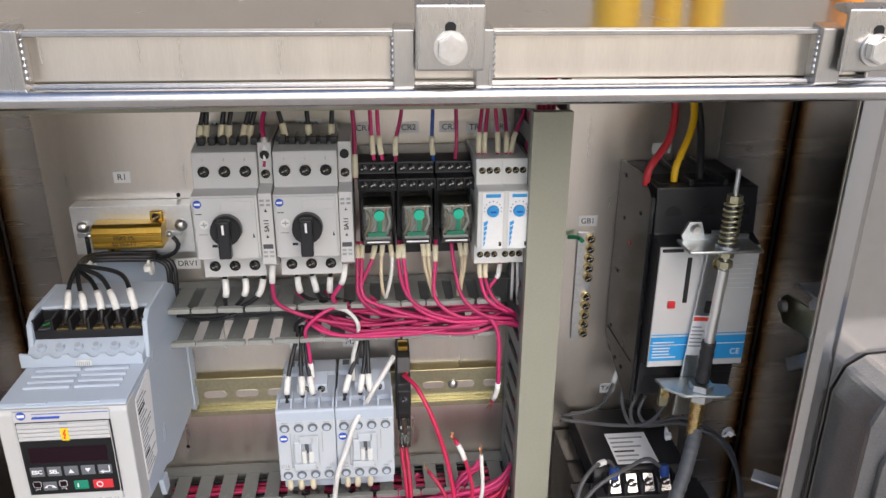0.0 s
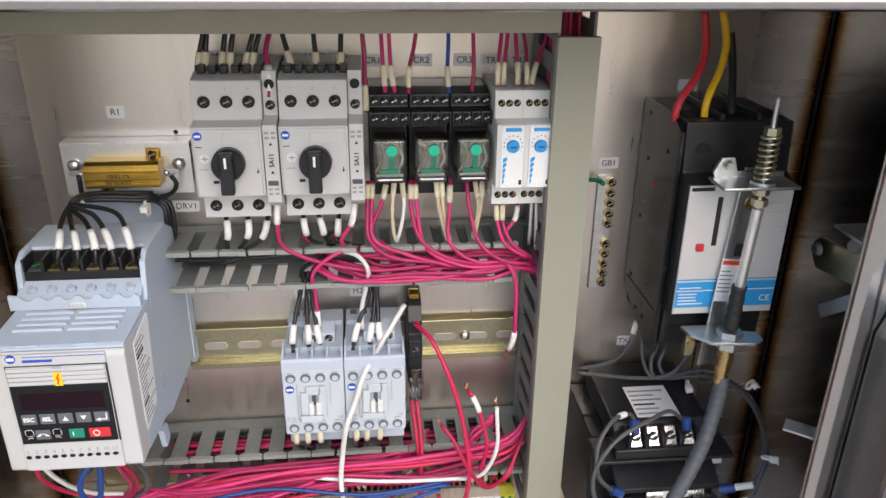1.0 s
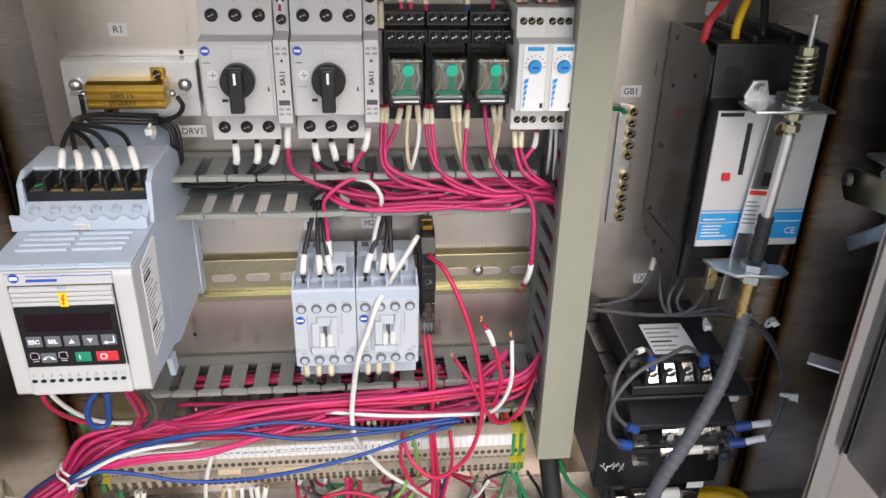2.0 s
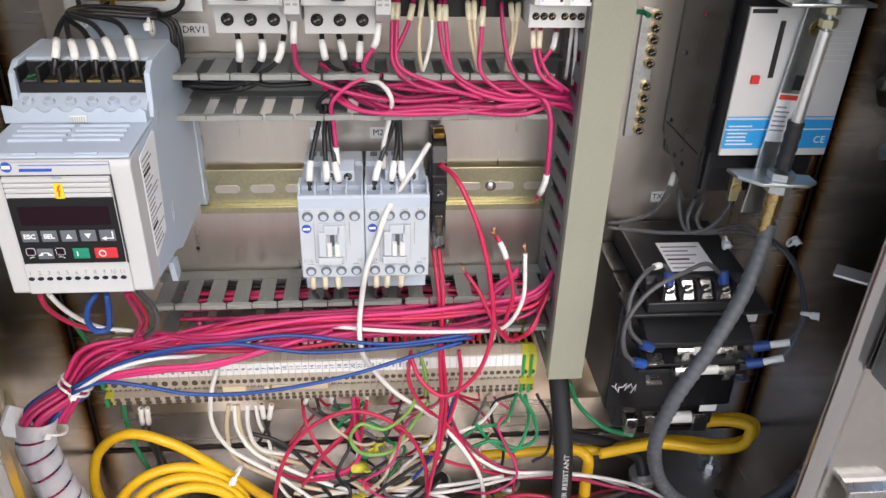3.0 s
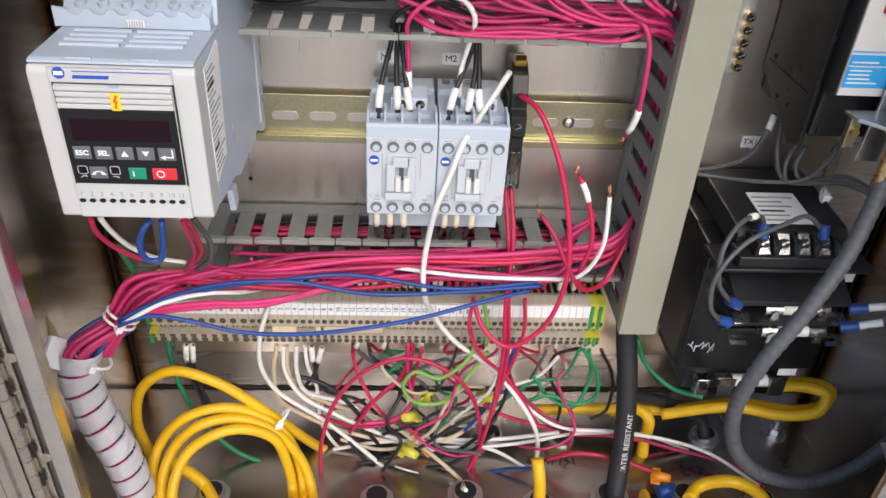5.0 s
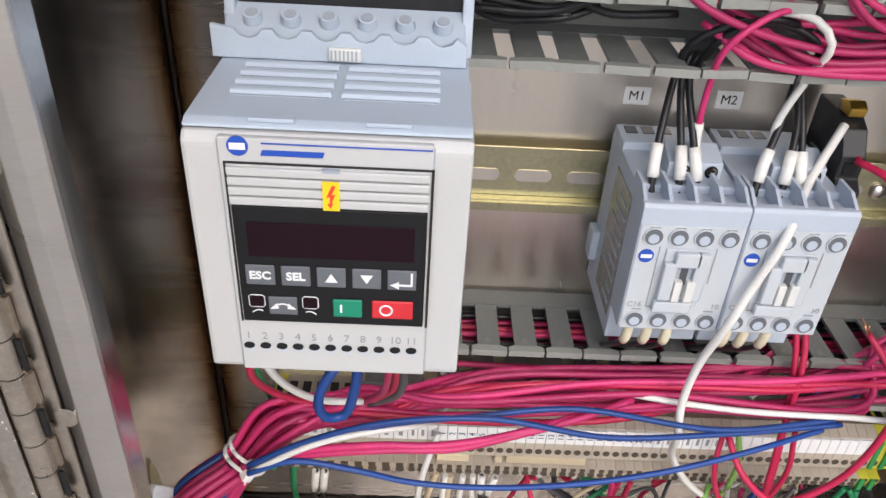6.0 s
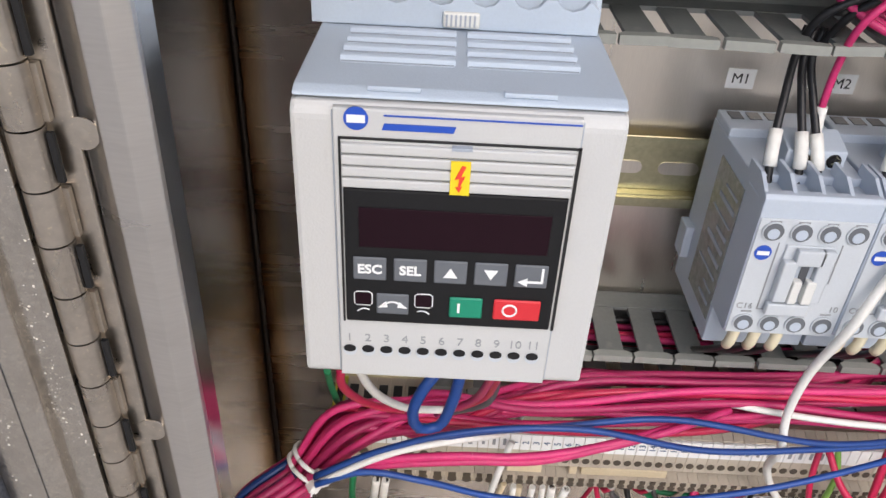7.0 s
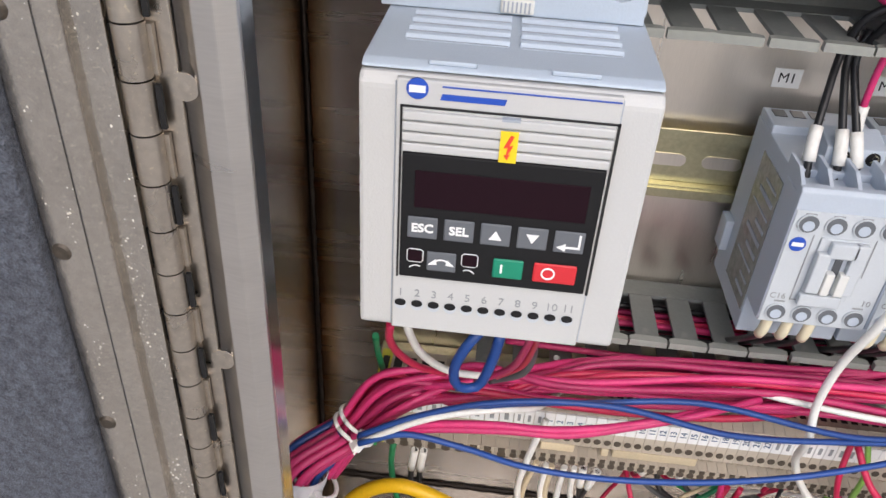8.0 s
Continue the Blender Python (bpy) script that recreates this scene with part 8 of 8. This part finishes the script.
wire("yellow_cable", [(0.225, 0.537, 0.9), (0.238, 0.55, 0.9), (0.259, 0.545, 0.912), (0.283, 0.54, 0.902), (0.305, 0.535, 0.865)], 0.0050, M_YELLOW, "yellow cable arching out of a floor gland", "yellow cables")
wire("yellow_cable", [(-0.042, 0.615, 0.853), (-0.071, 0.6, 0.891), (-0.104, 0.585, 0.944), (-0.141, 0.585, 0.977), (-0.173, 0.588, 0.985), (-0.199, 0.59, 0.964), (-0.206, 0.585, 0.932), (-0.197, 0.575, 0.903), (-0.19, 0.539, 0.905), (-0.182, 0.527, 0.893)], 0.0040, M_YELLOW, "coiled yellow cable held by a nylon tie", "yellow cables")
wire("yellow_cable", [(-0.168, 0.513, 0.893), (-0.185, 0.535, 0.91), (-0.186, 0.565, 0.926), (-0.164, 0.572, 0.952), (-0.134, 0.578, 0.957), (-0.103, 0.58, 0.941), (-0.085, 0.575, 0.916), (-0.078, 0.56, 0.885), (-0.079, 0.526, 0.893), (-0.1, 0.507, 0.893)], 0.0040, M_YELLOW, "coiled yellow cable held by a nylon tie", "yellow cables")
wire("yellow_cable", [(-0.157, 0.505, 0.897), (-0.178, 0.534, 0.91), (-0.175, 0.558, 0.927), (-0.154, 0.565, 0.95), (-0.127, 0.572, 0.952), (-0.1, 0.574, 0.937), (-0.079, 0.57, 0.907), (-0.07, 0.555, 0.887), (-0.07, 0.515, 0.9), (-0.094, 0.498, 0.897)], 0.0040, M_YELLOW, "coiled yellow cable held by a nylon tie", "yellow cables")
wire("yellow_cable", [(-0.143, 0.498, 0.902), (-0.168, 0.527, 0.912), (-0.161, 0.55, 0.935), (-0.14, 0.558, 0.949), (-0.12, 0.565, 0.948), (-0.098, 0.568, 0.934), (-0.089, 0.565, 0.907), (-0.085, 0.555, 0.888), (-0.083, 0.517, 0.905), (-0.102, 0.503, 0.902)], 0.0040, M_YELLOW, "coiled yellow cable held by a nylon tie", "yellow cables")
wire("yellow_cable", [(-0.181, 0.56, 0.919), (-0.17, 0.56, 0.912), (-0.154, 0.558, 0.894), (-0.142, 0.541, 0.892)], 0.0046, M_YELLOW, "yellow cable entering a floor gland", "yellow cables")
wire("yellow_cable", [(0.108, 0.541, 0.888), (0.1085, 0.546, 0.900), (0.1075, 0.553, 0.912), (0.1060, 0.560, 0.921)], 0.0050, M_YELLOW, "yellow cable stub standing in a floor gland", "yellow cables")
wire("white_wire", [(-0.098, 0.594, 1.042), (-0.104, 0.588, 1.023), (-0.107, 0.59, 0.989), (-0.097, 0.595, 0.957), (-0.063, 0.595, 0.926), (-0.031, 0.59, 0.896), (0.007, 0.57, 0.874), (0.048, 0.529, 0.893)], 0.0018, M_WWHITE, "white wire dropping from a terminal and sweeping along the floor", "field wires")
wire("white_wire", [(-0.092, 0.605, 0.996), (-0.092, 0.605, 0.969), (-0.081, 0.605, 0.943), (-0.054, 0.605, 0.922), (-0.017, 0.6, 0.905), (0.042, 0.6, 0.88), (0.097, 0.59, 0.873)], 0.0018, M_WWHITE, "white wire dropping from the terminal strip", "field wires")
wire("cream_wire", [(-0.097, 0.608, 0.994), (-0.102, 0.61, 0.965), (-0.099, 0.61, 0.933), (-0.075, 0.61, 0.912), (-0.044, 0.605, 0.901), (0.003, 0.6, 0.895), (0.042, 0.6, 0.901), (0.077, 0.61, 0.927)], 0.0018, M_WCREAM, "cream wire dropping from the terminal strip", "field wires")
wire("cream_wire", [(-0.089, 0.605, 0.996), (-0.09, 0.605, 0.972), (-0.084, 0.61, 0.945), (-0.055, 0.615, 0.922), (-0.017, 0.61, 0.912), (0.017, 0.59, 0.9), (0.046, 0.57, 0.887), (0.05, 0.549, 0.898)], 0.0018, M_WCREAM, "cream wire dropping from the terminal strip", "field wires")
wire("white_wire", [(-0.082, 0.605, 0.996), (-0.083, 0.605, 0.969), (-0.077, 0.61, 0.942), (-0.045, 0.615, 0.925), (-0.007, 0.61, 0.901), (0.032, 0.6, 0.899), (0.082, 0.6, 0.899), (0.132, 0.6, 0.907)], 0.0018, M_WWHITE, "white wire dropping from the terminal strip", "field wires")
wire("white_wire", [(-0.076, 0.608, 0.993), (-0.075, 0.61, 0.97), (-0.07, 0.615, 0.946), (-0.066, 0.61, 0.904), (-0.047, 0.6, 0.882), (0.002, 0.58, 0.884), (0.041, 0.565, 0.884), (0.051, 0.548, 0.898)], 0.0016, M_WWHITE, "white wire dropping from the terminal strip", "field wires")
wire("black_wire", [(-0.071, 0.608, 0.993), (-0.07, 0.61, 0.97), (-0.063, 0.612, 0.942), (-0.035, 0.615, 0.928), (-0.012, 0.61, 0.901), (0.002, 0.6, 0.861)], 0.0015, M_WBLACK, "black wire with a pale ferrule below the terminal strip", "field wires", sleeves=((0.0, 0.016),))
wire("black_wire", [(-0.063, 0.608, 0.992), (-0.07, 0.61, 0.963), (-0.077, 0.612, 0.949)], 0.0015, M_WBLACK, "black wire with a pale ferrule below the terminal strip", "field wires", sleeves=((0.0, 0.016),))
wire("black_wire", [(-0.165, 0.605, 0.996), (-0.167, 0.607, 0.971), (-0.163, 0.61, 0.943), (-0.16, 0.612, 0.921), (-0.148, 0.61, 0.902)], 0.0015, M_WBLACK, "black wire with a pale ferrule below the terminal strip", "field wires", sleeves=((0.0, 0.018),))
wire("black_wire", [(-0.16, 0.605, 0.996), (-0.162, 0.607, 0.971), (-0.16, 0.61, 0.943), (-0.155, 0.612, 0.921)], 0.0015, M_WBLACK, "black wire with a pale ferrule below the terminal strip", "field wires", sleeves=((0.0, 0.018),))
wire("green_wire", [(-0.177, 0.604, 1.001), (-0.178, 0.605, 0.979), (-0.172, 0.6, 0.953), (-0.156, 0.595, 0.918), (-0.131, 0.59, 0.892), (-0.095, 0.588, 0.878), (-0.065, 0.585, 0.881), (-0.037, 0.58, 0.869)], 0.0018, M_WGREEN, "green wire sweeping from the terminals across the floor", "field wires")
wire("red_wire", [(-0.065, 0.575, 0.869), (-0.064, 0.58, 0.915), (-0.05, 0.585, 0.961), (-0.027, 0.59, 0.986), (0.001, 0.592, 0.996), (0.028, 0.59, 0.989), (0.051, 0.588, 0.966), (0.063, 0.585, 0.923), (0.056, 0.58, 0.887), (0.041, 0.575, 0.865)], 0.0017, M_WRED, "red wire looping over the enclosure floor", "field wires")
wire("red_wire", [(0.007, 0.605, 0.995), (0.004, 0.61, 0.966), (-0.015, 0.61, 0.942), (-0.031, 0.61, 0.923), (-0.044, 0.605, 0.901)], 0.0016, M_WRED, "red wire dropping from the terminal strip", "field wires")
wire("red_wire", [(0.014, 0.605, 0.995), (0.009, 0.605, 0.964), (-0.001, 0.6, 0.924), (-0.036, 0.6, 0.913), (-0.065, 0.61, 0.914), (-0.105, 0.625, 0.922)], 0.0016, M_WRED, "red wire dropping from the terminal strip", "field wires", sleeves=((0.050, 0.012, 1.3),))
wire("pink_wire", [(0.079, 0.605, 0.992), (0.086, 0.61, 0.963), (0.096, 0.61, 0.943), (0.131, 0.6, 0.917), (0.178, 0.6, 0.908), (0.222, 0.59, 0.901), (0.28, 0.575, 0.893), (0.291, 0.548, 0.9)], 0.0016, M_PINK, "red wire dropping from the terminal strip", "field wires")
wire("white_wire", [(0.09, 0.6, 0.946), (0.13, 0.595, 0.919), (0.174, 0.59, 0.919), (0.224, 0.585, 0.913), (0.26, 0.58, 0.901), (0.287, 0.55, 0.9)], 0.0016, M_WWHITE, "white wire running across the enclosure floor", "field wires")
wire("red_wire", [(0.12, 0.58, 0.897), (0.142, 0.575, 0.91), (0.176, 0.57, 0.908), (0.203, 0.565, 0.9)], 0.0018, M_WRED, "red wire ending in an orange wire connector", "field wires")
wire("lime_wire", [(0.053, 0.595, 1.008), (0.05, 0.59, 1), (0.027, 0.588, 0.979), (0.009, 0.588, 0.986), (0, 0.588, 0.971), (0.009, 0.588, 0.954), (0.032, 0.59, 0.952), (0.046, 0.592, 0.971), (0.064, 0.597, 0.999)], 0.0016, M_WLIME, "yellow-green wire loop below the terminal strip", "field wires")
wire("lime_wire", [(0.055, 0.59, 1.056), (0.06, 0.588, 1.036), (0.061, 0.59, 1.011)], 0.0015, M_WLIME, "yellow-green wire across the terminals", "field wires")
wire("green_wire", [(0.14, 0.605, 0.996), (0.153, 0.6, 0.975), (0.156, 0.6, 0.949), (0.142, 0.6, 0.94), (0.119, 0.6, 0.95), (0.102, 0.6, 0.944)], 0.0016, M_WGREEN, "green wire curling below the earth terminals", "earth wires")
wire("green_wire", [(0.145, 0.605, 0.995), (0.15, 0.605, 0.964), (0.139, 0.6, 0.937), (0.12, 0.605, 0.943), (0.105, 0.61, 0.962)], 0.0016, M_WGREEN, "green wire curling below the earth terminals", "earth wires")
wire("green_wire", [(0.138, 0.605, 0.996), (0.129, 0.61, 0.961), (0.106, 0.612, 0.953), (0.077, 0.61, 0.927)], 0.0015, M_WGREEN, "green wire curling below the earth terminals", "earth wires")
wire("black_wire", [(0.156, 0.61, 0.991), (0.171, 0.61, 0.959), (0.169, 0.605, 0.927), (0.156, 0.6, 0.923)], 0.0014, M_WBLACK, "thin black wire curling below the terminal strip", "field wires")
wire("grey_wire", [(0.113, 0.61, 0.989), (0.105, 0.612, 0.96), (0.096, 0.612, 0.941), (0.077, 0.612, 0.942)], 0.0014, M_WGREY, "thin grey wire curling below the terminal strip", "field wires")
wire("white_wire", [(0.123, 0.61, 0.983), (0.11, 0.612, 0.96), (0.081, 0.61, 0.947)], 0.0014, M_WWHITE, "thin white wire with a ferrule below the terminal strip", "field wires")
wire("blue_wire", [(0.002, 0.59, 0.88), (0.032, 0.585, 0.88), (0.061, 0.58, 0.88), (0.09, 0.575, 0.891), (0.113, 0.57, 0.898)], 0.0015, M_WBLUE, "blue wire crossing the enclosure floor", "field wires")
wire("orange_wire", [(0.008, 0.598, 0.906), (0.027, 0.59, 0.882), (0.051, 0.58, 0.866), (0.081, 0.575, 0.866)], 0.0016, M_ORANGE, "orange wire end on the enclosure floor", "field wires")
wire("black_wire", [(-0.04, 0.6, 0.875), (-0.007, 0.595, 0.882), (0.032, 0.59, 0.888), (0.061, 0.59, 0.911), (0.079, 0.59, 0.95), (0.083, 0.595, 0.976)], 0.0016, M_WBLACK, "black wire tangled on the enclosure floor", "field wires")
wire("black_wire", [(-0.037, 0.59, 0.868), (0.002, 0.585, 0.878), (0.041, 0.58, 0.892), (0.075, 0.585, 0.922)], 0.0016, M_WBLACK, "black wire tangled on the enclosure floor", "field wires")
wire("blue_wire", [(0.085, 0.6, 0.999), (0.08, 0.605, 0.967), (0.071, 0.605, 0.935), (0.052, 0.6, 0.908)], 0.0015, M_WBLUE, "dark blue wire hanging below the terminal strip", "field wires")
wire("red_wire", [(0.086, 0.592, 1.054), (0.088, 0.588, 1.029), (0.084, 0.59, 0.999), (0.075, 0.595, 0.958)], 0.0015, M_WRED, "red wire tangled below the terminal strip", "field wires")
wire("red_wire", [(0.049, 0.592, 1.055), (0.047, 0.585, 1.033), (0.059, 0.588, 1.002), (0.078, 0.59, 0.981), (0.11, 0.592, 0.926)], 0.0015, M_WRED, "red wire tangled below the terminal strip", "field wires")
wire("cream_wire", [(0.077, 0.61, 0.927), (0.052, 0.605, 0.923), (0.032, 0.6, 0.909), (0.022, 0.6, 0.892)], 0.0015, M_WCREAM, "cream wire tangled on the enclosure floor", "field wires")
wire("white_wire", [(-0.057, 0.6, 0.886), (-0.017, 0.6, 0.895), (0.032, 0.6, 0.896), (0.077, 0.595, 0.891), (0.106, 0.58, 0.884)], 0.0016, M_WWHITE, "white wire on the enclosure floor", "field wires")
wire("blue_wire", [(-0.136, 0.505, 1.17), (-0.14, 0.502, 1.166), (-0.144, 0.503, 1.153), (-0.142, 0.505, 1.144), (-0.136, 0.507, 1.143), (-0.132, 0.505, 1.156), (-0.13, 0.503, 1.171)], 0.0018, M_WBLUE, "blue jumper looping under the drive", "drive control wires")
wire("white_wire", [(-0.16, 0.5, 1.174), (-0.159, 0.505, 1.164), (-0.155, 0.515, 1.147), (-0.146, 0.525, 1.132), (-0.132, 0.535, 1.122)], 0.0014, M_WWHITE, "white control wire under the drive", "drive control wires")
wire("red_wire", [(-0.165, 0.5, 1.173), (-0.166, 0.505, 1.162), (-0.163, 0.515, 1.146), (-0.156, 0.525, 1.132), (-0.148, 0.53, 1.126)], 0.0014, M_WRED, "red control wire under the drive", "drive control wires")
wire("red_wire", [(-0.118, 0.505, 1.171), (-0.118, 0.515, 1.157), (-0.12, 0.53, 1.134), (-0.128, 0.54, 1.118)], 0.0014, M_WRED, "red control wire under the drive", "drive control wires")
wire("pink_wire", [(-0.12, 0.505, 1.17), (-0.121, 0.515, 1.154), (-0.124, 0.53, 1.132), (-0.136, 0.545, 1.109)], 0.0014, M_PINK, "red control wire under the drive", "drive control wires")
wire("green_wire", [(-0.18, 0.56, 1.115), (-0.181, 0.57, 1.099), (-0.18, 0.58, 1.078)], 0.0015, M_WGREEN, "green control wire behind the drive", "drive control wires")
wire("grey_wire", [(-0.122, 0.53, 1.156), (-0.116, 0.535, 1.138), (-0.118, 0.54, 1.122), (-0.13, 0.55, 1.106)], 0.0018, M_WGREY, "grey control wire curving under the drive", "drive control wires")
wire("blue_wire", [(-0.186, 0.55, 1.062), (-0.162, 0.553, 1.074), (-0.127, 0.556, 1.086), (-0.085, 0.558, 1.092), (-0.039, 0.563, 1.094), (0.031, 0.563, 1.084), (0.089, 0.573, 1.083)], 0.0014, M_WBLUE, "blue wire in the loose wire bundle", "main bundle wires")
wire("blue_wire", [(-0.185, 0.548, 1.066), (-0.16, 0.551, 1.079), (-0.125, 0.553, 1.091), (-0.077, 0.555, 1.094), (-0.024, 0.556, 1.084), (0.031, 0.563, 1.081), (0.093, 0.573, 1.08)], 0.0014, M_WBLUE, "blue wire in the loose wire bundle", "main bundle wires")
wire("blue_wire", [(-0.185, 0.546, 1.063), (-0.165, 0.548, 1.07), (-0.139, 0.548, 1.066), (-0.111, 0.55, 1.056), (-0.076, 0.55, 1.054), (-0.033, 0.55, 1.059), (0.007, 0.553, 1.066), (0.047, 0.56, 1.074), (0.085, 0.573, 1.076)], 0.0014, M_WBLUE, "blue wire in the loose wire bundle", "main bundle wires")
wire("white_wire", [(-0.185, 0.547, 1.062), (-0.164, 0.549, 1.075), (-0.149, 0.551, 1.081), (-0.127, 0.556, 1.083), (-0.108, 0.568, 1.075), (-0.092, 0.600, 1.058)], 0.0015, M_WWHITE, "white wire in the loose wire bundle", "main bundle wires")
wire("pink_wire", [(-0.189, 0.552, 1.06), (-0.162, 0.552, 1.072), (-0.127, 0.552, 1.078), (-0.101, 0.553, 1.078), (-0.074, 0.556, 1.081), (-0.051, 0.56, 1.086), (-0.025, 0.572, 1.085)], 0.0017, M_PINK, "magenta-red wire in the loose bundle", "main bundle wires")
wire("pink_wire", [(-0.189, 0.552, 1.058), (-0.162, 0.551, 1.07), (-0.123, 0.551, 1.076), (-0.093, 0.553, 1.076), (-0.067, 0.556, 1.082), (-0.04, 0.562, 1.087), (-0.009, 0.575, 1.089)], 0.0017, M_PINK, "magenta-red wire in the loose bundle", "main bundle wires")
wire("red_wire", [(-0.042, 0.592, 0.915), (-0.034, 0.592, 0.929), (-0.019, 0.595, 0.953), (-0.002, 0.6, 0.969), (0.005, 0.605, 0.989), (0.007, 0.61, 1)], 0.0015, M_WRED, "red wire with a white sleeve below the terminal strip", "field wires")
wire("pink_wire", [(0.003, 0.605, 1.001), (0.004, 0.6, 0.969), (0.008, 0.597, 0.945), (-0.005, 0.594, 0.929), (-0.032, 0.592, 0.925)], 0.0017, M_PINK, "magenta-red wire hooked below the terminal strip", "field wires")
wire("cream_wire", [(0.066, 0.605, 0.954), (0.049, 0.6, 0.958), (0.035, 0.598, 0.941), (0.027, 0.594, 0.919), (0.008, 0.592, 0.902), (-0.017, 0.592, 0.895), (-0.05, 0.594, 0.905)], 0.0015, M_WCREAM, "cream wire looping over the enclosure floor", "field wires")
wire("black_wire", [(0.064, 0.592, 0.941), (0.032, 0.588, 0.918), (0.003, 0.586, 0.895), (-0.036, 0.586, 0.885)], 0.0015, M_WBLACK, "black wire looping over the enclosure floor", "field wires")
wire("black_wire", [(-0.085, 0.612, 0.959), (-0.06, 0.608, 0.951), (-0.037, 0.604, 0.926), (-0.022, 0.6, 0.897), (0.002, 0.596, 0.879)], 0.0018, M_WBLACK, "black wire behind the pale field wires", "field wires")
wire("black_wire", [(0.066, 0.6, 0.935), (0.032, 0.6, 0.932), (0.011, 0.597, 0.92), (-0.016, 0.596, 0.908)], 0.0014, M_WBLACK, "thin black wire across the enclosure floor", "field wires")
wire("black_wire", [(-0.043, 0.592, 0.905), (-0.031, 0.588, 0.888), (-0.021, 0.584, 0.874), (-0.017, 0.58, 0.867)], 0.0017, M_WBLACK, "black wire on the enclosure floor", "field wires")
wire("white_wire", [(0.176, 0.602, 0.905), (0.142, 0.6, 0.905), (0.112, 0.598, 0.899), (0.077, 0.595, 0.896), (0.032, 0.592, 0.897)], 0.0016, M_WWHITE, "white wire crossing the enclosure floor", "field wires")
wire("red_wire", [(0.249, 0.6, 0.881), (0.205, 0.602, 0.895), (0.176, 0.603, 0.9), (0.143, 0.604, 0.901), (0.117, 0.604, 0.91), (0.082, 0.604, 0.924), (0.061, 0.604, 0.94)], 0.0016, M_WRED, "red wire crossing the enclosure floor", "field wires")
wire("white_wire", [(0.247, 0.598, 0.887), (0.209, 0.6, 0.903), (0.178, 0.602, 0.906), (0.143, 0.603, 0.905)], 0.0015, M_WWHITE, "white wire crossing the enclosure floor", "field wires")
wire("black_wire", [(0.139, 0.612, 0.99), (0.121, 0.614, 0.98), (0.121, 0.614, 0.957), (0.132, 0.61, 0.927), (0.124, 0.605, 0.891), (0.109, 0.6, 0.876)], 0.0014, M_WBLACK, "thin black wire curling below the earth terminals", "earth wires")
